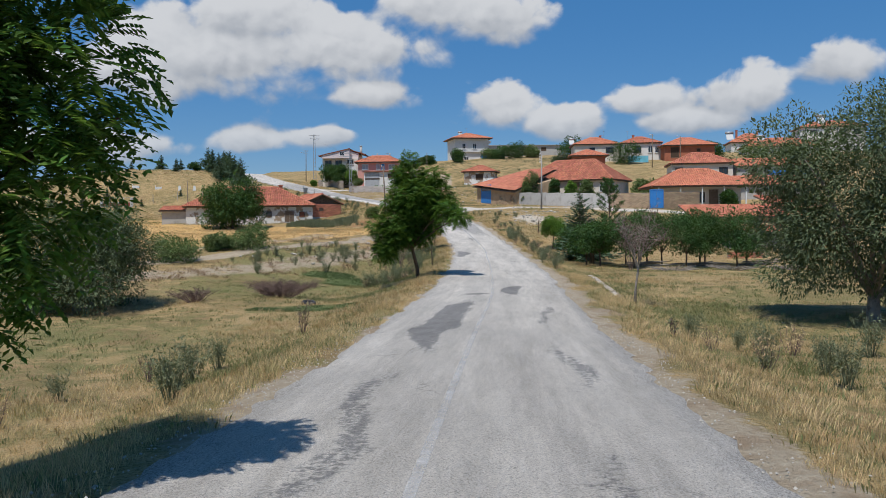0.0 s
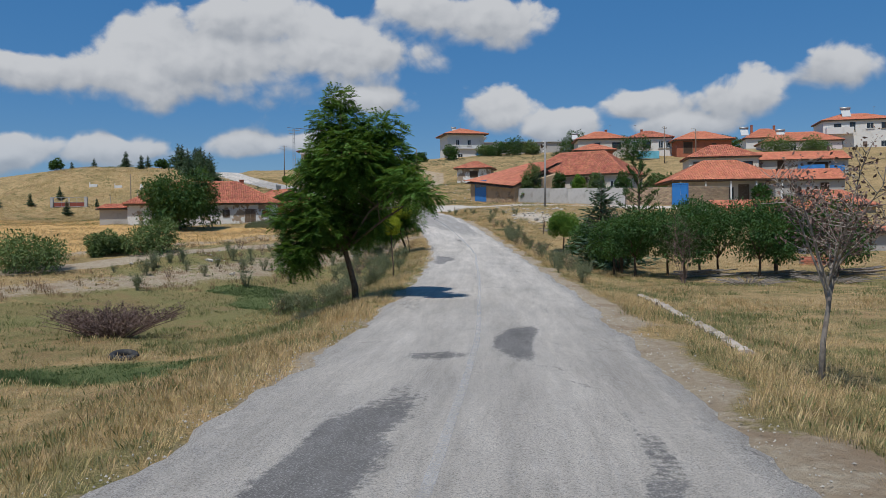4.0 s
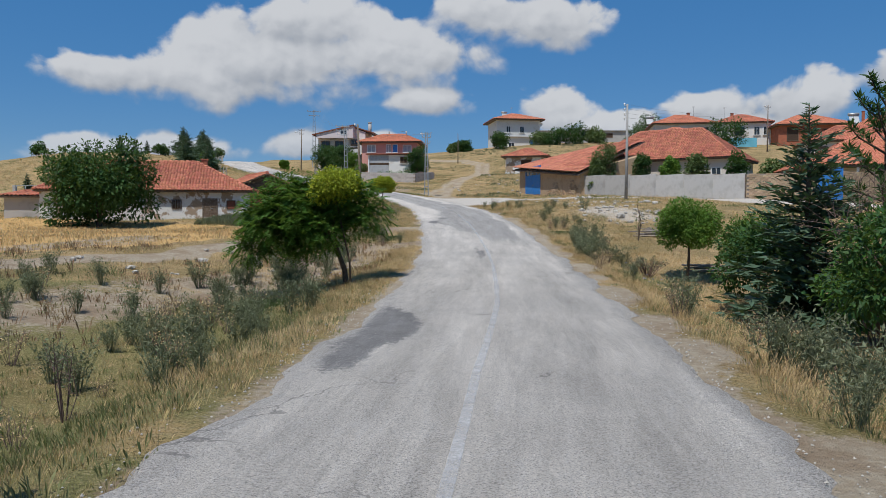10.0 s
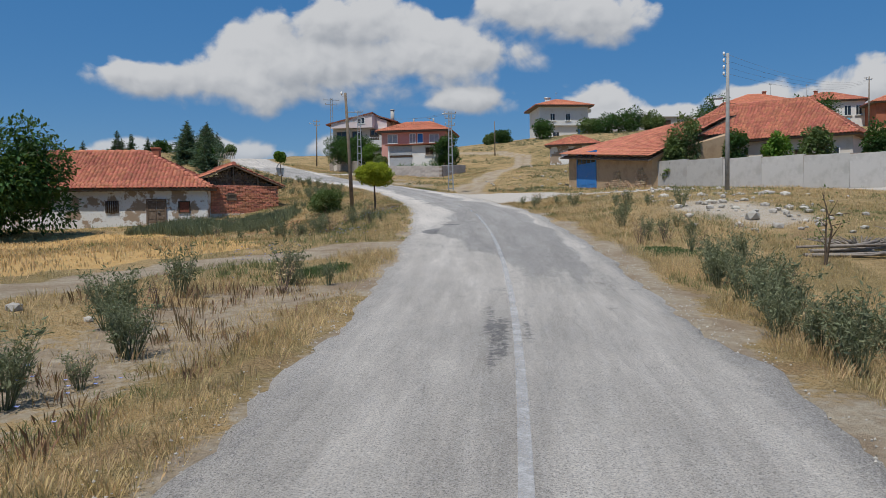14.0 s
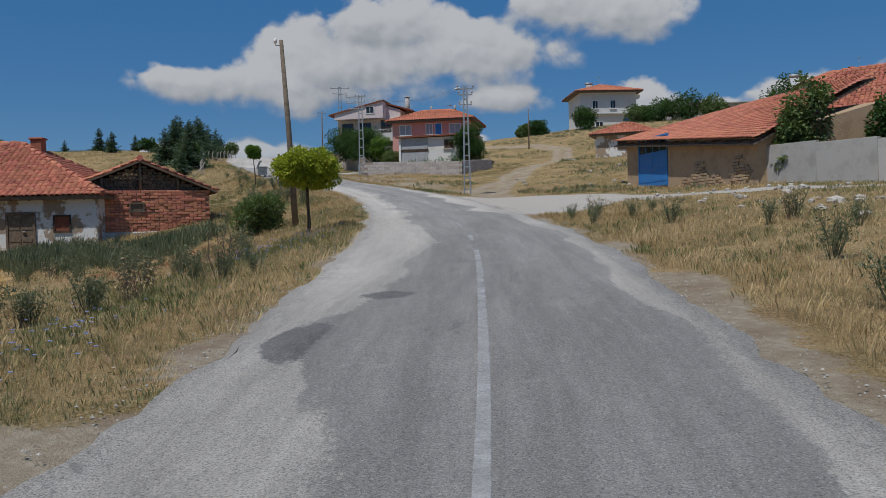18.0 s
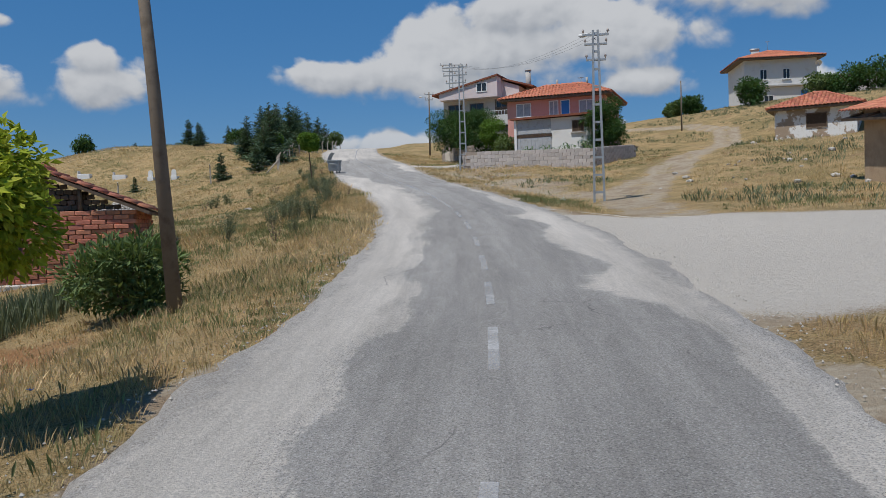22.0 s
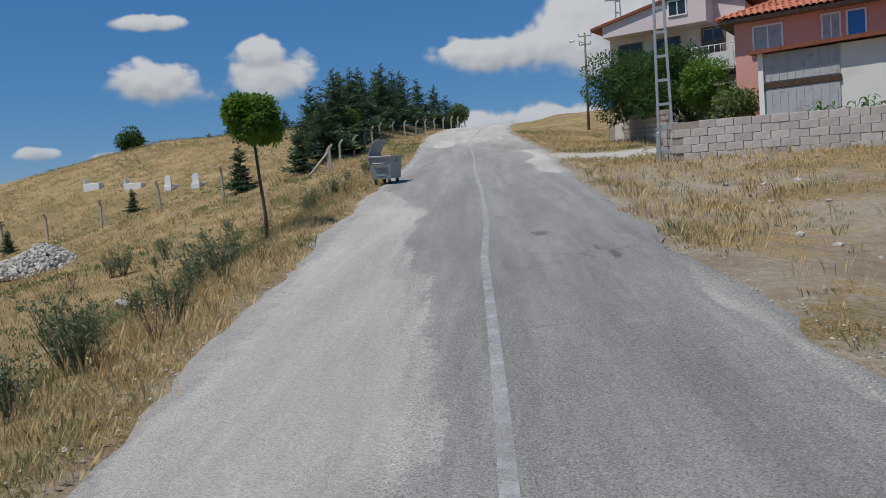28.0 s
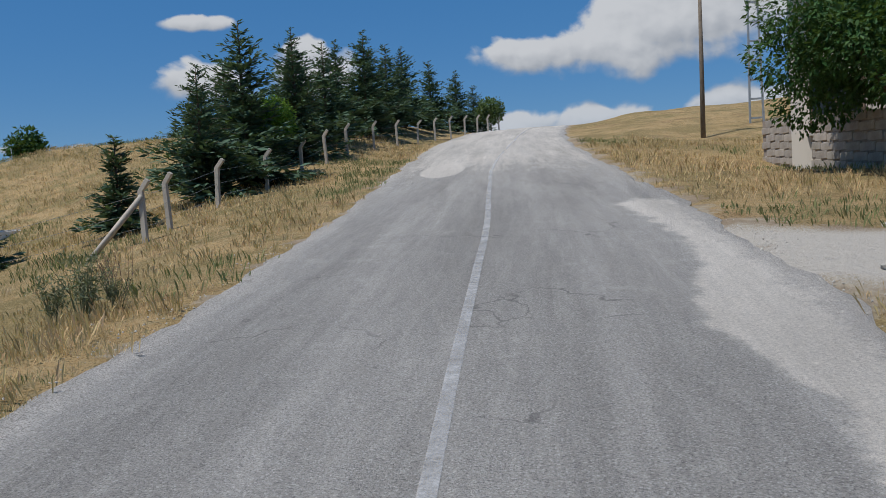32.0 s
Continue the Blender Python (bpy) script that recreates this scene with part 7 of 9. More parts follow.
for i, (x, y, w) in enumerate(((10.7, 68.8, 1.3), (12.6, 70.4, 1.1), (12.7, 40.6, 1.8), (15.8, 41.0, 1.8), (18.9, 41.8, 1.7))):
    twig_plant("brush_pile", "pile of cut dry branches on the ground", "brush pile", at_ground(x, y), 310 + i, 0.24, w * 0.9, 60, 7, "bark_grey", thick=0.022, group="brush piles")

# thistles and tall weeds of the verges
weeds = [twig_plant("thistle", "grey-green spiny thistle on the roadside bank", "weed", Matrix(), 330 + k, 0.75, 0.40, 20, 7, "thistle", "thistle", 420, 0.065, "roadside weeds", 0.008, 0.32) for k in range(3)]
weeds.append(twig_plant("weed", "dry brown weed stalks on the roadside bank", "weed", Matrix(), 334, 0.62, 0.35, 12, 6, "twig", "grass_dry", 120, 0.05, "roadside weeds", 0.006))
WEED_BEDS = [(-9.3, 103, 1.2, 4.5, 22), (-14.0, 112, 1.2, 4.5, 24), (-18.9, 122.5, 1.0, 3.5, 16), (-22.3, 128, 1.0, 2.5, 10), (6.7, 45, 0.7, 5, 18), (-6, 12, 3, 5, 5), (7.5, 10, 1.5, 6, 12), (4.2, 84, 1.2, 3, 8),
             (-1.0, 57, 1.0, 4.5, 20), (0.3, 62.0, 0.6, 1.2, 4), (0.2, 47, 0.5, 3, 12), (-0.9, 41, 0.8, 3.5, 26), (-1.2, 48, 0.9, 3.5, 26), (-1.6, 54.5, 1.1, 3.0, 22), (-5.5, 50, 2.0, 3.5, 18), (-8.5, 45.5, 2.0, 2.5, 14), (-1.6, 36.0, 1.0, 3.0, 12), (6.4, 57.0, 0.5, 3.0, 12), (-21.0, 118.0, 3.0, 4.0, 10), (-2.9, 74.2, 0.8, 1.0, 10), (7.0, 62.5, 0.7, 4.0, 18), (6.8, 70.5, 0.8, 3.0, 10), (6.5, 38, 0.6, 5, 10), (-0.6, 38, 0.7, 4, 8), (-1.5, 77, 1.2, 2.5, 9), (-4.5, 78, 2.0, 2.5, 8),
             (-10.6, 88.3, 2.6, 0.7, 16), (-8.8, 84.5, 2.2, 1.5, 16), (6.2, 12, 0.8, 3, 9), (-3.5, 12, 1.5, 4, 6), (-8.0, 96, 1.6, 4, 10), (-12.6, 108, 1.0, 4, 12), (-17.5, 118, 0.9, 4, 8), (-4.0, 48, 1.5, 4, 10), (-6.5, 44, 2.0, 4, 8), (7.5, 78, 1.0, 3, 6)]
wr = random.Random(12)
for cx, cy, sx, sy, n in WEED_BEDS:
    for _ in range(n):
        x, y = cx + wr.uniform(-sx, sx), cy + wr.uniform(-sy, sy)
        k = 3 if wr.random() < 0.25 else wr.randrange(3)
        d, kk = from_road(np.array([x]), np.array([y]))
        if (-d - ROAD_L[kk] if d[0] < 0 else d - ROAD_R[kk])[0] < 0.55:
            continue
        c = copy_thing(weeds[k], at_ground(x, y, wr.uniform(0, 360)))
        c.matrix_basis = c.matrix_basis @ Matrix.Scale(wr.uniform(0.42, 0.95), 4)
for f in weeds:
    for o in list(f.children_recursive) + [f]:
        bpy.data.objects.remove(o)


# ---- grass ----
def tufts(name, label, px, py, mat, h, blades, seed, wide=0.006, lean=0.5, heads=False, clump=0.10):
    """Blades in tufts at the given spots, one object of grass."""
    rng = np.random.default_rng(seed)
    pz = land(px, py)
    n = len(px)
    b = np.repeat(np.arange(n), blades)
    m = len(b)
    a = rng.random(m) * math.tau
    H = np.repeat(h * (0.55 + 0.8 * rng.random(n)) * (1 + 0.5 * rough(px, py, 1.3, seed)), blades) * (0.6 + 0.6 * rng.random(m))
    r = rng.random(m) * clump
    base = np.stack([px[b] + np.cos(a) * r, py[b] + np.sin(a) * r, pz[b] - 0.02], 1)
    ln = lean * H * (0.3 + rng.random(m))
    tip = base + np.stack([np.cos(a) * ln, np.sin(a) * ln, H], 1)
    mid = base * 0.45 + tip * 0.55 + np.stack([np.zeros(m), np.zeros(m), H * 0.12], 1)
    s = np.stack([-np.sin(a + 0.8), np.cos(a + 0.8), np.zeros(m)], 1) * (wide * (0.7 + 0.6 * rng.random(m)))[:, None]
    if heads:
        v = np.stack([base - s * 0.7, base + s * 0.7, tip, mid * 0.3 + tip * 0.7 + s * 1.8, tip + (tip - mid) * 0.3, mid * 0.3 + tip * 0.7 - s * 1.8], 1).reshape(-1, 3)
        k = np.arange(m) * 6
        faces = np.stack([k, k + 1, k + 2], 1).tolist() + np.stack([k + 2, k + 3, k + 4, k + 5], 1).tolist()
    else:
        v = np.stack([base, mid + s, tip, mid - s], 1).reshape(-1, 3)
        k = np.arange(m) * 4
        faces = np.stack([k, k + 1, k + 2, k + 3], 1).tolist()
    me = bpy.data.meshes.new(name)
    me.from_pydata(v.tolist(), [], faces)
    me.materials.append(M[mat])
    return tagged(new(name, me), label, "grass", kind="stuff")


def scatter(rng, n, x0, x1, y0, y1):
    return rng.uniform(x0, x1, n), rng.uniform(y0, y1, n)


def verge(rng, n, lo, hi, far):
    """Spots beside the road, thinning out with the distance from its edge."""
    yq = rng.uniform(lo, hi, n)
    side = rng.choice((-1.0, 1.0), n)
    f = {k: np.interp(yq, ROAD_Y, v) for k, v in (("x", ROAD_X), ("l", ROAD_L), ("r", ROAD_R), ("nx", ROAD_NX), ("ny", ROAD_NY))}
    off = 0.06 + far * rng.random(n) ** 1.6 + 0.25 * rough(yq, yq * 0.4, 1.4, 2.0) * (side > 0)
    d = side * (np.where(side < 0, f["l"], f["r"]) + off)
    return f["x"] + f["nx"] * d, yq + f["ny"] * d, off


def keep_clear(px, py):
    z = zones(px, py)
    d, k = from_road(px, py)
    ok = ((lane_gap(px, py) > 2.1) | (d < 0)) & (near_line(px, py, TRACK) > 0.8) & (near_line(px, py, CART) > 1.5)
    ok &= np.where(d < 0, -d - ROAD_L[k], d - ROAD_R[k]) > 0.03 + 0.10 * rough(px, py, 0.9, 4.0)
    ok &= (z["bare"] < 0.8) & (z["lush"] < 0.5) & (z["stony"] < 0.62)
    return ok, z


def build_grass():
    rng = np.random.default_rng(7)
    px, py, off = verge(rng, 62000, 1.5, 128, 4.6)
    ok, z = keep_clear(px, py)
    wet = rough(px, py, 2.2, 5.0) + 0.5 * z["green"] * (off > 1.2) - 0.35 * (off < 1.2) + 0.45 * smooth01((py - 60) / 15) * (px < 2)
    ok &= ~((z["bare"] > 0.5) & (rng.random(len(px)) < 0.75))
    ok &= (rough(px, py, 1.1, 9.0) > -0.75) & (z["field"] < 0.5)
    ok &= ~((py > 103) & (from_road(px, py)[0] > 0) & (rng.random(len(px)) < 0.62))
    dry = ok & (wet < 0.30 + 0.5 * rng.random(len(px)))
    tufts("dry_grass", "tall dry straw-coloured grass along the road verges", px[dry], py[dry], "grass_dry", 0.115 * (0.45 + 0.55 * smooth01(off[dry] / 0.8)), 11, 1, wide=0.0027, lean=0.55)
    grn = ok & ~dry
    tufts("green_grass", "low green grass and weeds along the road verges", px[grn], py[grn], "grass_green", 0.11 * (0.45 + 0.55 * smooth01(off[grn] / 0.8)), 11, 2, wide=0.0036)
    px, py, off = verge(rng, 24000, 1, 128, 1.7)
    ok, z = keep_clear(px, py)
    ok &= (rough(px, py, 1.7, 1.0) > 0.15) & ~((py > 103) & (from_road(px, py)[0] > 0))
    tufts("straw_grass", "golden wild barley on the road verges", px[ok], py[ok], "straw", 0.15 * (0.45 + 0.55 * smooth01(off[ok] / 0.7)), 9, 3, wide=0.0024, lean=0.5, heads=True)
    # the open ground on both sides
    px, py = scatter(rng, 34000, -26, 24, 1, 64)
    ok, z = keep_clear(px, py)
    ok &= (z["field"] < 0.5) & (rough(px, py, 2.0, 4.0) > -0.5) & ((z["bare"] < 0.45) | (rng.random(len(px)) < 0.3))
    g = ok & (z["green"] + 0.35 * rough(px, py, 1.5, 2.0) > 0.35)
    tufts("meadow_grass", "short green meadow grass in the creek bottom", px[g], py[g], "grass_green", 0.085, 9, 4, wide=0.007, clump=0.16)
    d = ok & ~g
    tufts("dry_meadow", "short dry grass on open ground", px[d], py[d], "grass_dry", 0.11, 9, 5, wide=0.006, clump=0.16)
    px, py = scatter(rng, 40000, -60, -8, 88, 150)
    ok, z = keep_clear(px, py)
    w = rough(px, py, 3.0, 1.0)
    tufts("hill_grass", "dry grass on the hillside above the road", px[ok & (w > -0.25)], py[ok & (w > -0.25)], "grass_dry", 0.15, 7, 6, wide=0.009, clump=0.18)
    tufts("hill_herbs", "dull green herbs on the hillside", px[ok & (w < -0.3)], py[ok & (w < -0.3)], "grass_green", 0.13, 7, 7, wide=0.009, clump=0.18)
    px, py = scatter(rng, 34000, -14, 26, 68, 134)
    ok, z = keep_clear(px, py)
    ok &= (rough(px, py, 2.4, 3.0) > -0.6) & ((z["bare"] < 0.5) | (rng.random(len(px)) < 0.15))
    gr = rough(px, py, 1.9, 6.0) > 0.25
    tufts("slope_grass", "thin dry grass on the stony village slope", px[ok & ~gr], py[ok & ~gr], "grass_dry", 0.12, 7, 8, wide=0.008, clump=0.16)
    tufts("slope_herbs", "low olive-green herbs on the stony village slope", px[ok & gr], py[ok & gr], "grass_green", 0.11, 7, 12, wide=0.008, clump=0.16)
    px, py = scatter(rng, 46000, -60, -2, 38, 92)
    z = zones(px, py)
    ok = (z["field"] > 0.5) & (near_line(px, py, TRACK) > 1.2) & (rng.random(len(px)) < np.clip(1.5 - (py - 40) / 60, 0.35, 1))
    tufts("wheat_field", "ripe golden cereal standing in the field", px[ok], py[ok], "straw", 0.12, 5, 9, wide=0.011, lean=0.25)
    for q, (lx, ly, ax, ay) in enumerate(LUSH):
        n = int(420 * ax * ay) + 200
        r, a = np.sqrt(rng.random(n)), rng.random(n) * math.tau
        tufts("lush_grass", "patch of lush green grass on wet ground", lx + np.cos(a) * r * ax, ly + np.sin(a) * r * ay, "grass_lush", 0.06, 9, 20 + q, wide=0.006)
    px, py = scatter(rng, 9000, -24, 1, 26, 64)
    tk = near_line(px, py, TRACK)
    ok = (tk > 1.1) & (tk < 6.5) & (from_road(px, py)[0] < -2.6) & (zones(px, py)["field"] < 0.5) & (rough(px, py, 1.0, 8.0) > 0.0)
    tufts("bank_weeds", "reddish-brown dry weeds on the bank below the farm track", px[ok], py[ok], "weed_brown", 0.17, 9, 13, wide=0.008, lean=0.4, clump=0.14)
    px, py = scatter(rng, 5200, -6, 24, 98, 166)
    ok, z = keep_clear(px, py)
    ok &= rough(px, py, 3.4, 7.0) + 0.5 * smooth01((py - 138) / 10) > 0.25
    tufts("slope_brush", "low grey-green brush on the village hillside", px[ok], py[ok], "thistle", 0.22, 9, 14, wide=0.016, lean=0.5, clump=0.25)
    # tall scrub at the head of the bank and under the brick hut
    px, py = scatter(rng, 2800, -15.0, -7.6, 86.6, 90.0)
    tufts("tall_weeds", "tall grey-green weeds in front of the brick hut", px, py, "thistle", 0.36, 9, 10, wide=0.009, lean=0.25)


build_grass()


# ---- loose stones ----
def stone_mesh(seed):
    rng = random.Random(seed)
    bm = bmesh.new()
    bmesh.ops.create_icosphere(bm, subdivisions=1, radius=0.5)
    for v in bm.verts:
        v.co *= rng.uniform(0.72, 1.12)
        v.co.z *= 0.66
    me = bpy.data.meshes.new("stone")
    bm.to_mesh(me)
    bm.free()
    me.materials.append(M["stone"])
    return me


STONES = [stone_mesh(k) for k in range(5)]


def lay_stone(x, y, s, rng, label="pale rough field stone lying in the grass"):
    d, k = from_road(np.array([x]), np.array([y]))
    if (-d - ROAD_L[k] if d[0] < 0 else d - ROAD_R[k])[0] < 0.5:
        return None
    ob = new("stone", STONES[rng.randrange(5)])
    ob.matrix_basis = at_ground(x, y, rng.uniform(0, 360), s * 0.12) @ Matrix.Diagonal((s, s * rng.uniform(0.6, 1), s * rng.uniform(0.6, 1), 1))
    return tagged(ob, label, "stone", "field stones")


def stones():
    rng = random.Random(77)
    for cx, cy, sx, sy, n, lo, hi in ((10.2, 75.5, 2.2, 6, 90, 0.08, 0.38), (11.0, 82, 3.0, 4, 40, 0.12, 0.45), (8.2, 88, 3, 4, 25, 0.1, 0.35), (-3, 55, 3, 5, 22, 0.12, 0.4), (-7.5, 46.5, 2, 3, 14, 0.12, 0.4), (-14.0, 129.0, 2.0, 3.0, 40, 0.05, 0.2), (-8.5, 116.5, 3, 5, 20, 0.08, 0.3), (10, 93.5, 3, 2.5, 22, 0.1, 0.3), (4, 113, 4, 8, 26, 0.1, 0.4)):
        for _ in range(n):
            lay_stone(cx + rng.gauss(0, sx * 0.55), cy + rng.gauss(0, sy * 0.55), rng.uniform(lo, hi), rng)
    lay_stone(-19.2, 113.3, 0.55, rng, "large pale boulder on the grassy bank")
    lay_stone(9.6, 73.0, 0.7, rng, "large pale boulder on the grassy bank")
    # gravel heap
    heap = thing("gravel_heap", "heap of pale broken stone on the slope", "gravel heap", at_ground(-33.8, 121.5, 20, -0.12))
    verts, faces = [], []
    base = STONES[0]
    for k in range(1500):
        a, r = rng.uniform(0, math.tau), rng.random() ** 0.6
        x, y = math.cos(a) * r * 2.4, math.sin(a) * r * 1.5
        z = 1.05 * (1 - r) ** 0.85 + 0.15 * math.sin(x * 2) * (1 - r) + rng.uniform(-0.06, 0.04)
        m = pose(x, y, z, rng.uniform(0, 360), rng.uniform(0, 360), rng.uniform(0, 360)) @ Matrix.Diagonal((*[rng.uniform(0.12, 0.26)] * 2, rng.uniform(0.12, 0.24), 1))
        s = len(verts)
        verts += [m @ v.co for v in STONES[k % 5].vertices]
        faces += [tuple(i + s for i in p.vertices) for p in STONES[k % 5].polygons]
    tagged(raw("broken_stone", verts, faces, "stone", heap), kind="stuff")
    bm = bmesh.new()
    bmesh.ops.create_cone(bm, segments=18, radius1=2.2, radius2=0.2, depth=0.95, cap_ends=True)
    bmesh.ops.transform(bm, matrix=pose(0, 0, 0.42) @ Matrix.Diagonal((1, 0.65, 1, 1)), verts=bm.verts)
    part("core", bm, "stone", heap)


def edge_gravel():
    """Loose chippings along both edges of the road, one heap of stuff."""
    rng = np.random.default_rng(91)
    n = 9000
    yq = rng.uniform(0.5, 130, n)
    side = rng.choice((-1.0, 1.0), n)
    f = {k: np.interp(yq, ROAD_Y, v) for k, v in (("x", ROAD_X), ("z", ROAD_Z), ("l", ROAD_L), ("r", ROAD_R), ("nx", ROAD_NX), ("ny", ROAD_NY))}
    d = side * (np.where(side < 0, f["l"], f["r"]) + rng.normal(0.12, 0.2, n))
    px, py = f["x"] + f["nx"] * d, yq + f["ny"] * d
    pz = np.maximum(land(px, py), f["z"] + 0.012 - 0.016 * np.abs(d))
    size = rng.uniform(0.005, 0.014, n)
    shape = np.array([(1, 0, 0), (-1, 0, 0), (0, 1, 0), (0, -1, 0), (0, 0, 0.8), (0, 0, -0.8)], float)
    a = rng.random(n) * math.tau
    v = shape[None] * (0.6 + 0.8 * rng.random((n, 6, 1))) * size[:, None, None]
    c, s = np.cos(a)[:, None], np.sin(a)[:, None]
    v = np.stack([v[..., 0] * c - v[..., 1] * s + px[:, None], v[..., 0] * s + v[..., 1] * c + py[:, None], v[..., 2] + pz[:, None] + size[:, None] * 0.15], -1).reshape(-1, 3)
    tri = np.array([(0, 2, 4), (2, 1, 4), (1, 3, 4), (3, 0, 4), (2, 0, 5), (1, 2, 5), (3, 1, 5), (0, 3, 5)])
    faces = (tri[None] + (np.arange(n) * 6)[:, None, None]).reshape(-1, 3).tolist()
    ob = raw("gravel", v.tolist(), faces, "stone")
    tagged(ob, "loose pale chippings along the road edges", "gravel", kind="stuff")


stones()
edge_gravel()


# ---- poles and wires ----
M["galvanised"] = material("galvanised", (0.36, 0.385, 0.40), 0.55, 0.35, spots=[((0.24, 0.24, 0.24), 5.0, 0.5, 0.7, 0.6), ((0.22, 0.13, 0.08), 11.0, 0.66, 0.8, 0.6)])
M["concrete_pole"] = material("concrete_pole", (0.34, 0.335, 0.32), 0.92, spots=[((0.22, 0.21, 0.20), 3.0, 0.45, 0.7, 0.6), ((0.46, 0.45, 0.43), 12.0, 0.55, 0.8, 0.5)], bump=0.006)
M["post_concrete"] = material("post_concrete", (0.46, 0.41, 0.34), 0.93, spots=[((0.30, 0.26, 0.21), 4.0, 0.45, 0.7, 0.6), ((0.58, 0.53, 0.46), 14.0, 0.55, 0.8, 0.5)], bump=0.01)
M["wire"] = material("wire", (0.22, 0.22, 0.22), 0.6, 0.3)
M["porcelain"] = material("porcelain", (0.42, 0.36, 0.32), 0.3, spec=0.5)
M["tyre"] = material("tyre", (0.035, 0.035, 0.037), 0.85, spots=[((0.10, 0.09, 0.075), 6.0, 0.5, 0.7, 0.7)], bump=0.006)
M["gate_red"] = material("gate_red", (0.26, 0.065, 0.045), 0.6, spots=[((0.16, 0.06, 0.04), 5.0, 0.5, 0.7, 0.6)])
M["bag_white"] = material("bag_white", (0.72, 0.72, 0.71), 0.55, spots=[((0.5, 0.5, 0.5), 6.0, 0.5, 0.75, 0.6)], bump=0.01)
M["sheet_turquoise"] = material("sheet_turquoise", (0.16, 0.48, 0.60), 0.6, spots=[((0.25, 0.5, 0.58), 2.0, 0.5, 0.7, 0.6)], bump=0.01)
M["tarp_blue"] = material("tarp_blue", (0.05, 0.22, 0.55), 0.55, spots=[((0.10, 0.28, 0.55), 2.0, 0.5, 0.7, 0.6)], bump=0.02, bump_scale=5)


def crossarm(parent, z, half, mat, rot=0.0, count=2, lop=0.0):
    """A steel arm with pin insulators on it."""
    bm = bmesh.new()
    box(bm, -half + lop, -0.035, z - 0.035, half + lop, 0.035, z + 0.035, 0.006)
    arm = part("crossarm", bm, mat, parent)
    arm.matrix_basis = pose(0, 0, 0, 0, 0, rot)
    for k in range(count):
        x = lop - half * 0.94 + 1.88 * half * k / max(count - 1, 1)
        bm = bmesh.new()
        tube(bm, [(x, 0, z + 0.03), (x, 0, z + 0.08), (x, 0, z + 0.10), (x, 0, z + 0.16), (x, 0, z + 0.19)], [0.012, 0.016, 0.042, 0.036, 0.018], 7)
        part("insulator", bm, "porcelain", arm)
    return arm


def street_light(parent, z, reach, rot):
    bm = bmesh.new()
    tube(bm, [(0, 0, z), (0, -reach * 0.5, z + 0.16), (0, -reach, z + 0.18)], 0.018, 6)
    arm = part("lamp_arm", bm, "galvanised", parent)
    arm.matrix_basis = pose(0, 0, 0, 0, 0, rot)
    bm = bmesh.new()
    box(bm, -0.06, -reach - 0.26, z + 0.14, 0.06, -reach + 0.04, z + 0.22, 0.02)
    head = part("lamp_head", bm, "white_paint", arm)
    bm = bmesh.new()
    box(bm, -0.045, -reach - 0.22, z + 0.12, 0.045, -reach - 0.04, z + 0.139)
    part("lens", bm, "curtain", head)
    return arm


def ladder_pole(label, x, y, z0, z1, rot, base=0.40, top=0.16, arms=(), lamp=None, mat="galvanised", step=0.56, feet=False):
    """A steel pole of two channels joined by flat rungs, narrowing upwards."""
    t = thing("utility_pole", label, "utility pole", pose(x, y, z0, 0, 0, rot), "utility poles")
    h = z1 - z0
    for s in (-1, 1):
        bm = bmesh.new()
        a, b = Vector((s * base / 2, 0, -0.3)), Vector((s * top / 2, 0, h))
        for p, q, w in ((a, b, 0.034),):
            vs = [bm.verts.new(c + Vector((dx, dy, 0))) for c in (p, q) for dx, dy in ((-w, -w * 1.4), (w, -w * 1.4), (w, w * 1.4), (-w, w * 1.4))]
            for f in ((3, 2, 1, 0), (4, 5, 6, 7), (0, 1, 5, 4), (1, 2, 6, 5), (2, 3, 7, 6), (3, 0, 4, 7)):
                bm.faces.new([vs[i] for i in f])
        part("leg", bm, mat, t)
    n = int(h / step)
    for k in range(n):
        z = (k + 0.8) * h / n
        w = base + (top - base) * z / h
        bm = bmesh.new()
        box(bm, -w / 2 + 0.036, -0.03, z - 0.035, w / 2 - 0.036, 0.03, z + 0.035)
        part("rung", bm, mat, t)
    if feet:
        for s in (-1, 1):
            bm = bmesh.new()
            box(bm, s * base / 2 - 0.06, -0.07, -0.4, s * base / 2 + 0.06, 0.07, 1.05, 0.01)
            part("footing_sleeve", bm, mat, t)
    for z, half, rr, count, lop in arms:
        crossarm(t, z - z0, half, mat, rr, count, lop)
    if lamp:
        street_light(t, lamp[0] - z0, lamp[1], lamp[2])
    return t


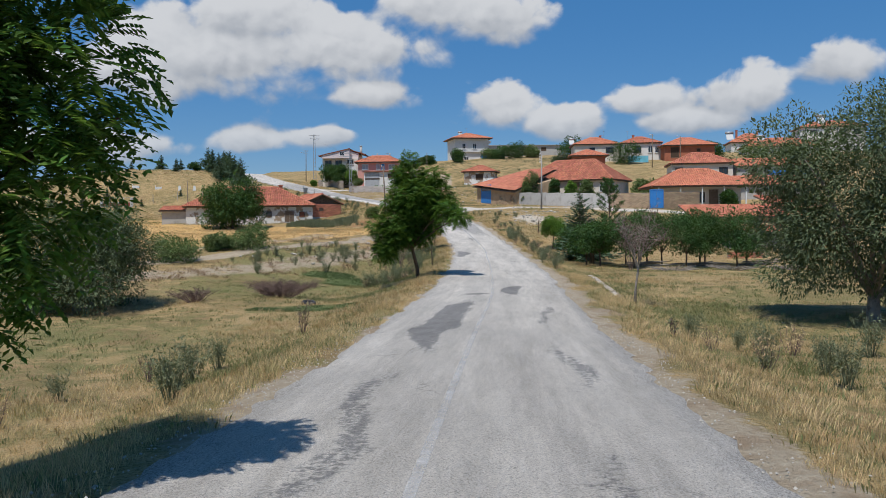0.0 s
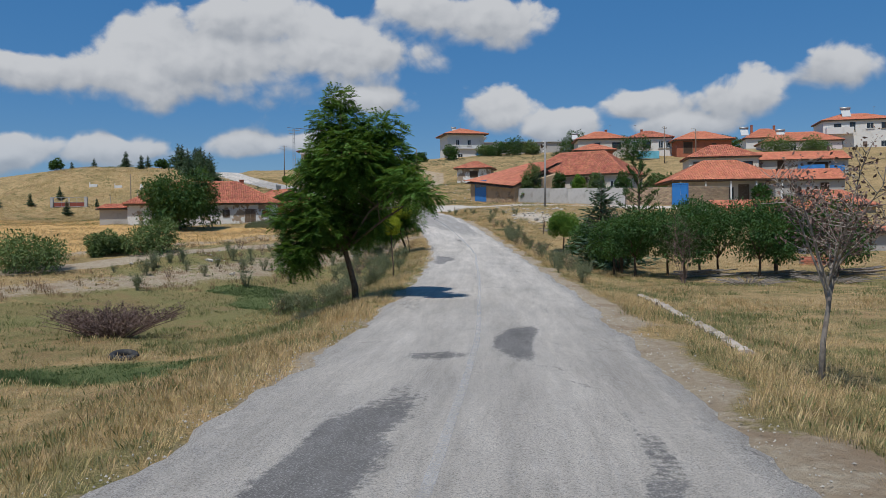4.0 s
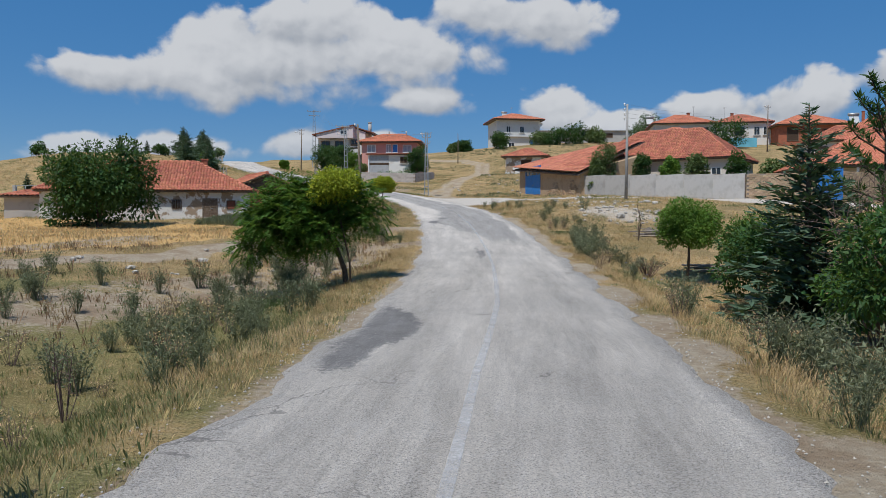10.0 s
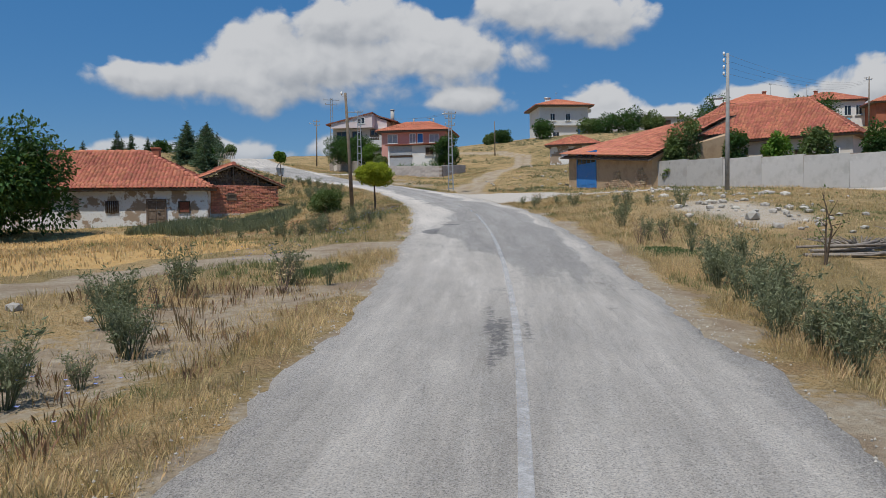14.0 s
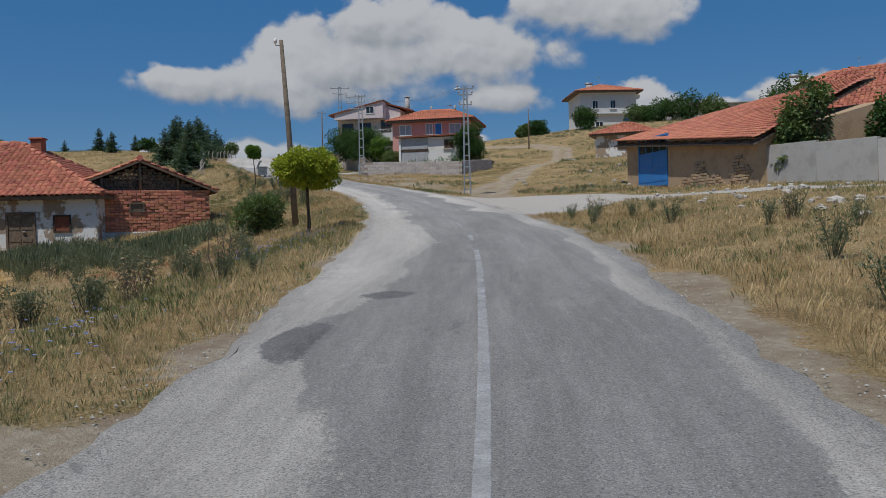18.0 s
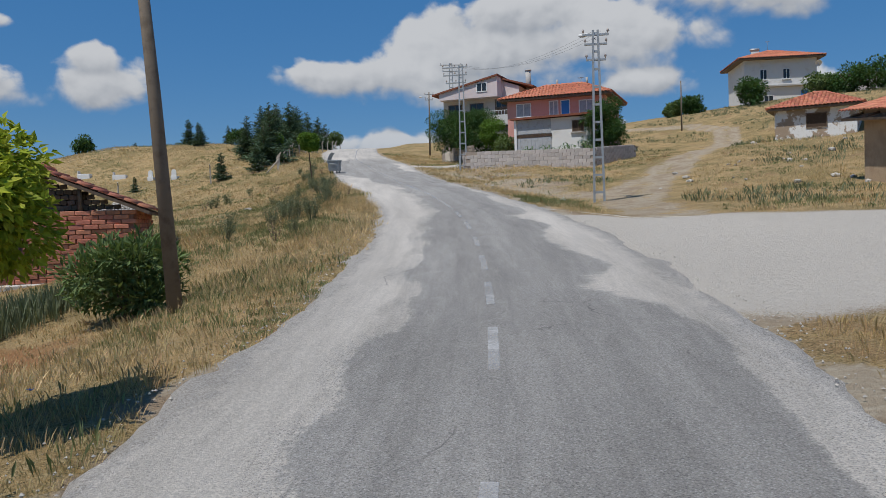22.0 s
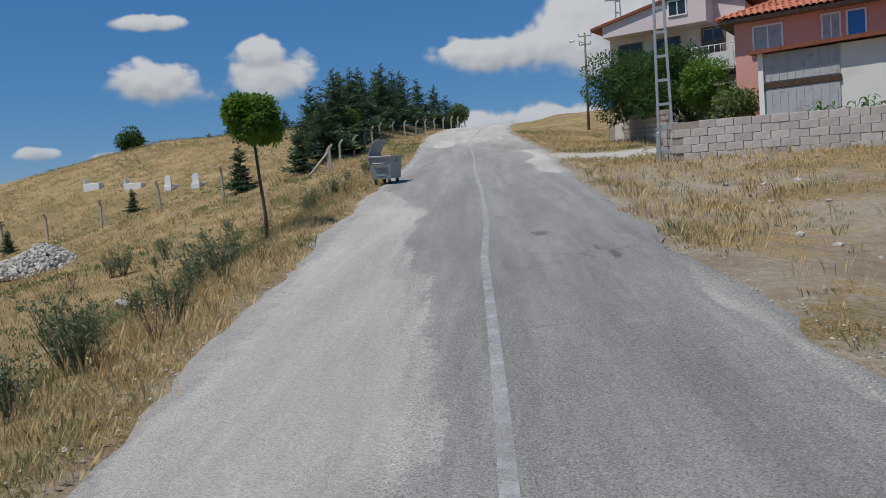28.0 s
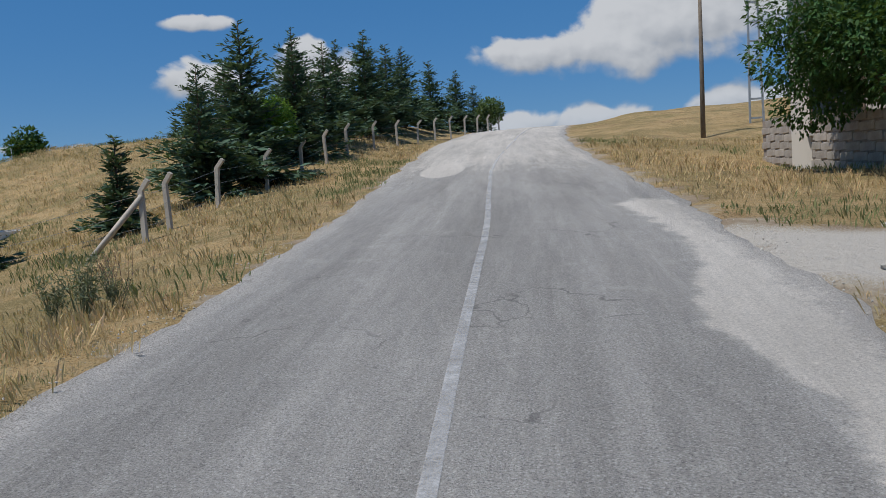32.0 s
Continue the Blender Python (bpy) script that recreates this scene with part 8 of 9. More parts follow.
def round_pole(label, x, y, z0, z1, r=0.09, lean=(0.0, 0.0), mat="wood_pole", arms=(), lamp=None, pins=0, name="utility_pole"):
    t = thing(name, label, "utility pole", pose(x, y, z0), "utility poles")
    h = z1 - z0
    bm = bmesh.new()
    L = Vector((lean[0], lean[1], 0))
    tube(bm, [Vector((0, 0, -0.4)), L * 0.5 + Vector((0.01, 0, h * 0.5)), L + Vector((0, 0, h))], [r * 1.25, r, r * 0.72], 9)
    part("shaft", bm, mat, t)
    for z, half, rr, count, lop in arms:
        crossarm(t, z - z0, half, "galvanised", rr, count, lop).location = (lean[0] * (z - z0) / h, lean[1] * (z - z0) / h, 0)
    for k in range(pins):
        z = h - 0.15 - 0.28 * k
        c = L * (z / h)
        bm = bmesh.new()
        tube(bm, [c + Vector((0, 0, z)), c + Vector((-0.16, -0.05, z)), c + Vector((-0.17, -0.05, z + 0.06))], 0.012, 5)
        hook = part("hook", bm, "galvanised", t)
        bm = bmesh.new()
        tube(bm, [c + Vector((-0.17, -0.05, z + 0.05)), c + Vector((-0.17, -0.05, z + 0.09)), c + Vector((-0.17, -0.05, z + 0.17)), c + Vector((-0.17, -0.05, z + 0.2))], [0.02, 0.055, 0.048, 0.02], 7)
        part("insulator", bm, "white_paint", hook)
    if lamp:
        street_light(t, lamp[0] - z0, lamp[1], lamp[2])
    return t


round_pole("grey concrete pole with white insulators beside the lane", 12.1, 86.9, 2.3, 8.34, 0.085, (0.05, 0), "concrete_pole", pins=4)
round_pole("weathered wooden pole leaning over the grassy bank", -4.55, 88.0, 1.9, 7.3, 0.08, (-0.2, -0.25), "wood_pole", pins=1)
ladder_pole("grey steel ladder pole with short crossarms and a street lamp", -1.78, 106.4, 3.2, 8.9, 12, 0.34, 0.15, [(8.75, 0.42, 0, 2, 0), (8.45, 0.36, 0, 2, 0), (7.95, 0.32, 0, 2, 0)], (8.6, 0.3, 250))
ladder_pole("blue-grey steel ladder pole with three crossarms by the yard wall", -12.22, 125.6, 5.5, 11.9, 8, 0.40, 0.20, [(11.75, 0.75, 0, 3, -0.35), (11.3, 0.7, 0, 3, -0.35), (10.85, 0.6, 0, 3, -0.3)], None, "galvanised", 0.62, True)
round_pole("thin pole with crossarms and a street lamp at the crest", -23.1, 150.8, 8.4, 14.5, 0.075, (0.1, 0), "wood_pole", [(14.3, 0.4, 15, 2, 0), (13.8, 0.36, 15, 2, 0)], (13.9, 0.6, 285))
ladder_pole("tall lattice pole with a wide crossarm behind the houses", -22.0, 154.5, 8.2, 17.7, 25, 0.55, 0.24, [(17.5, 1.05, 0, 3, 0), (16.9, 0.8, 0, 2, 0)], None, "galvanised", 0.7)
round_pole("thin wooden pole on the village slope", 36.7, 135.4, 9.0, 15.2, 0.07, (0.05, 0), "wood_pole", [(14.9, 0.3, 10, 2, 0)], (15.0, 0.35, 200))
round_pole("pale wooden pole with a street lamp among the houses", 40.9, 133.8, 9.0, 14.6, 0.08, (0, 0), "wood_pole", [(14.0, 0.25, 10, 2, 0)], (14.5, 0.4, 240))
round_pole("thin pole on the ridge above the slope", -0.8, 151.5, 9.6, 13.8, 0.06, (0, 0), "wood_pole")
ladder_pole("distant lattice pole with two crossarms in the field", -38.5, 86.6, 1.2, 7.9, 5, 0.34, 0.16, [(7.75, 0.55, 0, 3, 0), (7.3, 0.45, 0, 2, 0)], None, "pole_metal", 0.55)


round_pole("thin dark pole beside the farmhouse wing", -26.4, 90.0, 0.7, 6.1, 0.05, (0, 0), "wood_pole")


def hang_wire(a, b, sag, label="thin overhead cable between utility poles"):
    a, b = Vector(a), Vector(b)
    pts = [a.lerp(b, k / 14) - Vector((0, 0, sag * 4 * (k / 14) * (1 - k / 14))) for k in range(15)]
    bm = bmesh.new()
    tube(bm, [p - a for p in pts], 0.0045, 4)
    w = part("overhead_wire", bm, "wire")
    w.matrix_basis = Matrix.Translation(a)
    tagged(w, label, "cable", "overhead wires")


for k in range(4):
    hang_wire((11.98, 86.85, 8.34 - 0.28 * k), (36.6, 135.4, 14.9 - 0.1 * k), 0.7)
for k in range(3):
    hang_wire((-1.9 + 0.3 * k, 106.4, 8.85), (-12.7 + 0.35 * k, 125.6, 11.85), 0.6)
    hang_wire((-12.7 + 0.35 * k, 125.6, 11.8), (-22.6 + 0.4 * k, 154.5, 17.6), 0.6)


# ---- refuse container ----
def dumpster():
    t = thing("refuse_container", "grey galvanised refuse container on castors with its lid open", "refuse container", pose(-18.5, 121.3, land_at(-18.5, 121.3) + 0.02, 2.5, 1.5, 14) @ Matrix.Scale(0.92, 4))
    W0, D0, W1, D1, lo, hi = 0.56, 0.88, 0.66, 1.02, 0.165, 0.80
    bm = bmesh.new()

    def ring(w, d, z):
        return [bm.verts.new((sx * w / 2, sy * d / 2, z)) for sx, sy in ((-1, -1), (1, -1), (1, 1), (-1, 1))]
    outer = [ring(W0, D0, lo), ring(W1 * 0.985, D1 * 0.985, hi * 0.93), ring(W1, D1, hi)]
    inner = [ring(W1 - 0.05, D1 - 0.05, hi), ring(W0 - 0.04, D0 - 0.04, lo + 0.03)]
    bm.faces.new(outer[0][::-1])
    bm.faces.new(inner[1])
    for r0, r1 in zip(outer + inner, (outer + inner)[1:]):
        for k in range(4):
            bm.faces.new((r0[k], r0[(k + 1) % 4], r1[(k + 1) % 4], r1[k]))
    bmesh.ops.recalc_face_normals(bm, faces=bm.faces)
    body = part("body", bm, "bin_grey", t)
    bm = bmesh.new()
    for x0, y0, x1, y1 in ((-W1 / 2 - 0.03, -D1 / 2 - 0.03, W1 / 2 + 0.03, -D1 / 2 + 0.012), (-W1 / 2 - 0.03, D1 / 2 - 0.012, W1 / 2 + 0.03, D1 / 2 + 0.03), (-W1 / 2 - 0.03, -D1 / 2 + 0.012, -W1 / 2 + 0.012, D1 / 2 - 0.012), (W1 / 2 - 0.012, -D1 / 2 + 0.012, W1 / 2 + 0.03, D1 / 2 - 0.012)):
        box(bm, x0, y0, hi - 0.045, x1, y1, hi + 0.006, 0.008)
    part("rim", bm, "bin_grey", body)
    for s, z in ((-1, 0.24),):
        bm = bmesh.new()   # pressed panel in the front
        box(bm, -0.13, -0.012, 0.24, 0.15, 0.004, 0.50, 0.012, pose(0, -D0 / 2 - 0.028, 0, -4.5, 0, 0))
        part("pressed_panel", bm, "bin_grey", body)
    bm = bmesh.new()
    tube(bm, [(-0.20, -0.475, 0.585), (-0.20, -0.53, 0.60), (0.16, -0.53, 0.60), (0.16, -0.475, 0.585)], 0.02, 7)
    part("handle", bm, "steel", body, "bright steel lifting bar")
    for s in (-1, 1):
        bm = bmesh.new()
        tube(bm, [(s * 0.29, 0, 0.66), (s * 0.38, 0, 0.66)], 0.03, 9)
        part("trunnion", bm, "steel", body)
    for k, mt in enumerate(("red_white", "white_paint", "red_white", "white_paint", "red_white")):
        bm = bmesh.new()
        box(bm, 0.19 + 0.016 * k, -0.004, 0.60 - 0.028 * k, 0.235 + 0.016 * k, 0.004, 0.622 - 0.028 * k, 0, pose(0, -0.4975 + 0.002 * k, 0, -4.5, 0, 0))
        part("warning_stripe", bm, mt, body, "red and white warning tape" if k == 0 else "")
    # the lid stands up on the hinge of its far long side
    bm = bmesh.new()
    rows = []
    for k in range(7):
        u = k / 6
        bow = 0.055 * math.sin(math.pi * u)
        rows.append([bm.verts.new((u * 0.58, y, bow)) for y in (-0.51, 0.51)] + [bm.verts.new((u * 0.58, y, bow - 0.022)) for y in (0.51, -0.51)])
    for r0, r1 in zip(rows, rows[1:]):
        for k in range(4):
            bm.faces.new((r0[k], r1[k], r1[(k + 1) % 4], r0[(k + 1) % 4]))
    bm.faces.new(rows[0])
    bm.faces.new(rows[-1][::-1])
    bmesh.ops.recalc_face_normals(bm, faces=bm.faces)
    lid = part("lid", bm, "bin_grey", t, "curved lid swung up and open")
    lid.matrix_basis = pose(-0.345, 0, 0.75, 0, -64, 0)
    for s in (-1, 1):
        bm = bmesh.new()
        box(bm, -0.39, s * 0.38 - 0.04, 0.62, -0.315, s * 0.38 + 0.04, 0.76, 0.01)
        part("hinge", bm, "bin_grey", body)
    for x, y in ((-0.2, -0.36), (0.2, -0.36), (-0.2, 0.36), (0.2, 0.36)):
        bm = bmesh.new()
        box(bm, x - 0.035, y - 0.05, 0.12, x + 0.035, y + 0.04, 0.172, 0.006)
        fork = part("castor", bm, "pole_metal", t)
        bm = bmesh.new()
        tube(bm, [(x - 0.022, y + 0.02, 0.075), (x + 0.022, y + 0.02, 0.075)], 0.078, 14)
        part("wheel", bm, "rubber", fork)


dumpster()


# ---- wire fence ----
def fence():
    t = thing("fence", "wire fence on bent-topped concrete posts along the plantation", "fence")
    road_side = [(-27.2, 130.3), (-27.9, 131.4), (-29.1, 133.7), (-30.15, 136.3), (-31.2, 138.8), (-32.3, 141.2)] + [(-33.3 - 4.2 * k / 7, 143.5 + 16.5 * k / 7) for k in range(8)] + [(-38.6, 163.2), (-39.6, 166.4)]
    west = [(-31.9, 129.0), (-36.0, 129.2), (-39.9, 129.0), (-43.6, 128.7), (-47.0, 128.5)]
    rng = random.Random(31)
    shared = None
    tops = {}
    for x, y in road_side + west:
        z = land_at(x, y)
        if shared is None:
            bm = bmesh.new()
            box(bm, -0.045, -0.045, -0.3, 0.045, 0.045, 0.86, 0.008)
            box(bm, -0.042, -0.042, -0.02, 0.042, 0.042, 0.24, 0.008, pose(0, 0, 0.86, 0, 38, 0))
            ob = part("post", bm, "post_concrete", t)
            shared = ob.data
        else:
            ob = new("post", shared)
            ob.parent = t
        turn = 28 if (x, y) in road_side else -70
        ob.matrix_basis = pose(x, y, z, rng.uniform(-2.5, 2.5), rng.uniform(-3, 3), turn + rng.uniform(-8, 8)) @ Matrix.Diagonal((1, 1, 1.0 if (x, y) in road_side else 1.3, 1))
        tops[(x, y)] = z
    for line in (road_side, [road_side[0]] + west):
        for hgt in (0.25, 0.52, 0.80):
            bm = bmesh.new()
            for a, b in zip(line, line[1:]):
                tube(bm, [(a[0], a[1], tops[a] + hgt), ((a[0] + b[0]) / 2, (a[1] + b[1]) / 2, (tops[a] + tops[b]) / 2 + hgt - 0.03), (b[0], b[1], tops[b] + hgt)], 0.0035, 3, False)
            part("fence_wire", bm, "wire", t)
    bm = bmesh.new()
    c = Vector((-27.2, 130.3, tops[(-27.2, 130.3)] + 0.78))
    f = Vector((-27.95, 129.6, land_at(-27.95, 129.6) - 0.1))
    tube(bm, [f, c], 0.05, 4)
    part("brace", bm, "post_concrete", t)


fence()


def red_gate():
    t = thing("field_gate", "low red double gate between grey posts on the slope", "gate", pose(-48.9, 127.6, land_at(-48.9, 127.6) - 0.05, 0, 0, 4))
    for x in (-2.3, 2.3):
        bm = bmesh.new()
        box(bm, x - 0.18, -0.18, -0.4, x + 0.18, 0.18, 1.6, 0.02)
        part("gate_post", bm, "concrete", t)
    for s in (-1, 1):
        bm = bmesh.new()
        x0, x1 = (-2.08, -0.04) if s < 0 else (0.04, 2.08)
        for z in (0.25, 0.85, 1.55):
            tube(bm, [(x0, 0, z), (x1, 0, z)], 0.028, 6)
        for x in (x0, (x0 + x1) / 2, x1):
            tube(bm, [(x, 0, 0.25), (x, 0, 1.55)], 0.028, 6)
        leaf = part("leaf", bm, "galvanised", t)
        bm = bmesh.new()
        box(bm, x0 + 0.05, -0.012, 0.28, x1 - 0.05, 0.012, 0.83)
        part("sheet", bm, "gate_red", leaf)


red_gate()


def grave(x, y, rot, arched):
    """A marble kerb round a bed, with a headstone at one end."""
    t = thing("grave", "white marble grave with an upright headstone on the grassy hillside", "grave", at_ground(x, y, rot), "hillside graves")
    bm = bmesh.new()
    box(bm, -0.55, -0.24, -0.2, 0.55, 0.24, 0.16 if arched else 0.30, 0.015)
    part("kerb", bm, "white_paint", t)
    bm = bmesh.new()
    if arched:
        outline = [(-0.19, 0.165)] + [(0.19 * math.cos(a), 0.50 + 0.19 * math.sin(a)) for a in (math.pi * (1 - k / 8) for k in range(9))] + [(0.19, 0.165)]
        front = [bm.verts.new((-0.49, u, z)) for u, z in outline]
        back = [bm.verts.new((-0.41, u, z)) for u, z in outline]
        bm.faces.new(front)
        bm.faces.new(back[::-1])
        for k in range(len(front)):
            j = (k + 1) % len(front)
            bm.faces.new((front[k], back[k], back[j], front[j]))
        bmesh.ops.recalc_face_normals(bm, faces=bm.faces)
    else:
        box(bm, -0.52, -0.2, 0.304, -0.44, 0.2, 0.58, 0.012)
    part("headstone", bm, "white_paint", t)
    bm = bmesh.new()
    box(bm, -0.36, -0.15, 0.1, 0.46, 0.15, 0.19 if arched else 0.33, 0.01)
    part("bed", bm, "stone", t)


for b in ((-48.8, 135.6, 15, False), (-45.0, 135.4, 20, False), (-41.3, 134.9, 100, True), (-38.8, 134.4, 110, True)):
    grave(*b)


# ---- loose things ----
def tyre_thing(x, y):
    bm = bmesh.new()
    R, r, n, k = 0.19, 0.065, 20, 9
    g = [[bm.verts.new(((R + r * math.cos(b) * 0.9) * math.cos(a), (R + r * math.cos(b) * 0.9) * math.sin(a), r * 1.15 * math.sin(b))) for b in (j * math.tau / k for j in range(k))] for a in (i * math.tau / n for i in range(n))]
    for i in range(n):
        for j in range(k):
            bm.faces.new((g[i][j], g[(i + 1) % n][j], g[(i + 1) % n][(j + 1) % k], g[i][(j + 1) % k])).smooth = True
    t = part("old_tyre", bm, "tyre")
    t.matrix_basis = pose(x, y, land_at(x, y) + 0.05, 8, 4, 0)
    tagged(t, "old black tyre lying in the green wet patch", "tyre")


tyre_thing(-3.3, 27.0)


def rubbish_bag(x, y):
    rng = random.Random(4)
    bm = bmesh.new()
    bmesh.ops.create_icosphere(bm, subdivisions=2, radius=0.10)
    for v in bm.verts:
        v.co *= rng.uniform(0.8, 1.15)
        v.co.z = max(v.co.z * 0.75, -0.05)
    tube(bm, [(0, 0, 0.04), (0.015, 0.005, 0.085), (0.03, 0.0, 0.11)], [0.04, 0.018, 0.03], 6)
    b = part("rubbish_bag", bm, "bag_white")
    b.matrix_basis = at_ground(x, y, 30, 0.045)
    tagged(b, "knotted white plastic bag lying on dry grass", "bag")


rubbish_bag(-2.57, 104.1)


def kerb():
    t = thing("kerb", "broken pale concrete kerb along the lane mouth", "kerb")
    pts = [(-2.3, 98.9), (-1.2, 98.1), (0.1, 97.3), (1.4, 97.0)]
    for a, b in zip(pts, pts[1:]):
        za, zb = land_at(*a), land_at(*b)
        L = math.hypot(b[0] - a[0], b[1] - a[1])
        bm = bmesh.new()
        box(bm, 0.02, -0.06, -0.2, L - 0.02, 0.06, 0.0, 0.012)
        k = part("kerbstone", bm, "post_concrete", t)
        k.matrix_basis = pose(a[0], a[1], za, 0, -math.degrees(math.atan2(zb - za, L)), math.degrees(math.atan2(b[1] - a[1], b[0] - a[0])))


kerb()


def stacked_logs(x, y, rot, n, length, label):
    """Lopped poles and logs thrown in a low heap."""
    t = thing("log_heap", label, "logs", at_ground(x, y, rot), "log heaps")
    rng = random.Random(int(x * 10))
    for k in range(n):
        layer = k % 3
        r = rng.uniform(0.016, 0.042)
        yy = rng.uniform(-0.35, 0.35) * (1 - layer * 0.28)
        z = 0.03 + layer * 0.09 + rng.uniform(0, 0.02)
        L = length * rng.uniform(0.6, 1.0)
        cx = rng.uniform(-0.25, 0.25) * length
        bm = bmesh.new()
        tube(bm, [(cx - L / 2, yy, z), (cx, yy + rng.uniform(-0.06, 0.06), z + rng.uniform(-0.01, 0.03)), (cx + L / 2, yy + rng.uniform(-0.4, 0.4), z + rng.uniform(-0.02, 0.10))], [r, r * 0.9, r * 0.7], 7)
        part("log", bm, "bark_grey", t)


stacked_logs(10.3, 67.9, 10, 16, 1.9, "heap of grey lopped logs on the stony slope")
stacked_logs(10.4, 61.6, -25, 10, 1.4, "heap of grey lopped logs below the verge")
stacked_logs(12.6, 44.6, 5, 18, 2.2, "heap of grey lopped logs along the orchard edge")
stacked_logs(15.6, 44.9, -6, 18, 2.4, "heap of grey lopped logs along the orchard edge")
stacked_logs(19.0, 45.4, 8, 16, 2.2, "heap of grey lopped logs along the orchard edge")


def ditch_wall():
    """Sloping slabs of a crumbling concrete lining at the foot of the verge."""
    t = thing("ditch_wall", "low crumbling pale concrete ditch lining below the verge", "ditch wall")
    rng = random.Random(18)
    path = [(6.2 + 0.105 * k, 24.0 + 0.98 * k) for k in range(11)]
    for (ax, ay), (bx, by) in zip(path, path[1:]):
        za, zb = land_at(ax, ay), land_at(bx, by)
        L = math.hypot(bx - ax, by - ay)
        bm = bmesh.new()
        n = 8
        top = [0.05 + rng.uniform(-0.035, 0.035) for _ in range(n + 1)]
        rows = []
        for k in range(n + 1):
            u = L * k / n * 0.985
            rows.append([bm.verts.new(q) for q in ((u, 0.0, -0.25), (u, 0.02, top[k]), (u, -0.10, top[k] + 0.015), (u, -0.36 + rng.uniform(-0.03, 0.03), -0.10), (u, -0.36, -0.3))])
        for r0, r1 in zip(rows, rows[1:]):
            for k in range(4):
                bm.faces.new((r0[k], r1[k], r1[k + 1], r0[k + 1]))
        bm.faces.new(rows[0][::-1])
        bm.faces.new(rows[-1])
        bmesh.ops.recalc_face_normals(bm, faces=bm.faces)
        k = part("slab", bm, "wall_brown", t)
        k.matrix_basis = pose(ax, ay, za, 0, -math.degrees(math.atan2(zb - za, L)), math.degrees(math.atan2(by - ay, bx - ax)))


ditch_wall()


def tarp(label, x, y, z, rot, w, h, mat):
    """A rippled sheet hung on two laths."""
    t = thing("tarpaulin", label, "tarpaulin", pose(x, y, z, 0, 0, rot), "tarpaulins")
    nx, nz = 14, 6
    v = []
    for s in (0, 0.02):
        v += [(w * (i / nx - 0.5), 0.06 * math.sin(i * 1.3 + j * 0.4) + s, h * j / nz) for j in range(nz + 1) for i in range(nx + 1)]
    f = []
    o = (nx + 1) * (nz + 1)
    for j in range(nz):
        for i in range(nx):
            a = j * (nx + 1) + i
            f += [(a, a + 1, a + nx + 2, a + nx + 1), (o + a + nx + 1, o + a + nx + 2, o + a + 1, o + a)]
    raw("sheet", v, f, mat, t, smooth=True)
    for s in (-1, 1):
        bm = bmesh.new()
        tube(bm, [(s * w / 2, 0.08, -0.3), (s * w / 2, 0.08, h + 0.05)], 0.03, 5)
        part("lath", bm, "wood_old", t)


tarp("turquoise sheet fence beside a village house", 36.9, 145.6, 11.2, -5, 3.6, 1.2, "sheet_turquoise")
tarp("blue tarpaulin hung under the eaves of the long barn", 50.4, 117.2, 7.1, -6, 3.4, 0.9, "tarp_blue")
tarp("blue tarpaulin hung under the eaves of the long barn", 53.6, 116.9, 7.1, -6, 1.8, 0.8, "tarp_blue")


def porch():
    t = thing("porch", "timber porch posts and rail before the plastered house", "porch", pose(31.6, 97.3, 2.5, 0, 0, -4))
    for k in range(5):
        x = -4.9 + k * 2.45
        bm = bmesh.new()
        box(bm, x - 0.07, -4.2, -0.6, x + 0.07, -4.06, 2.42, 0.01)
        part("post", bm, "white_paint", t)
    bm = bmesh.new()
    box(bm, -5.0, -4.19, 2.425, 5.0, -4.05, 2.5)
    part("beam", bm, "wood_old", t)


porch()


def corn_plant():
    rng = np.random.default_rng(61)
    t = thing("corn_plant", "green corn plant with arching leaves behind the yard wall", "plant", None, "corn row")
    bm = bmesh.new()
    tube(bm, [(0, 0, -0.1), (0.01, 0, 0.6), (0.02, 0, 1.15)], [0.018, 0.014, 0.006], 5)
    part("stalk", bm, "corn", t)
    bm = bmesh.new()
    for k in range(9):
        a, z = k * 2.5, 0.35 + 0.09 * k
        way, side = Vector((math.cos(a), math.sin(a), 0)), Vector((-math.sin(a), math.cos(a), 0))
        L = rng.uniform(0.3, 0.45)
        ridge = [way * L * u + Vector((0, 0, z + L * (1.1 * u - 1.2 * u * u))) for u in (0, 0.25, 0.5, 0.75, 1.0)]
        vs = [(bm.verts.new(p + side * w), bm.verts.new(p - side * w)) for p, w in zip(ridge, (0.012, 0.032, 0.034, 0.024, 0.003))]
        for p, q in zip(vs, vs[1:]):
            bm.faces.new((p[0], p[1], q[1], q[0]))
    part("leaves", bm, "corn", t)
    return t


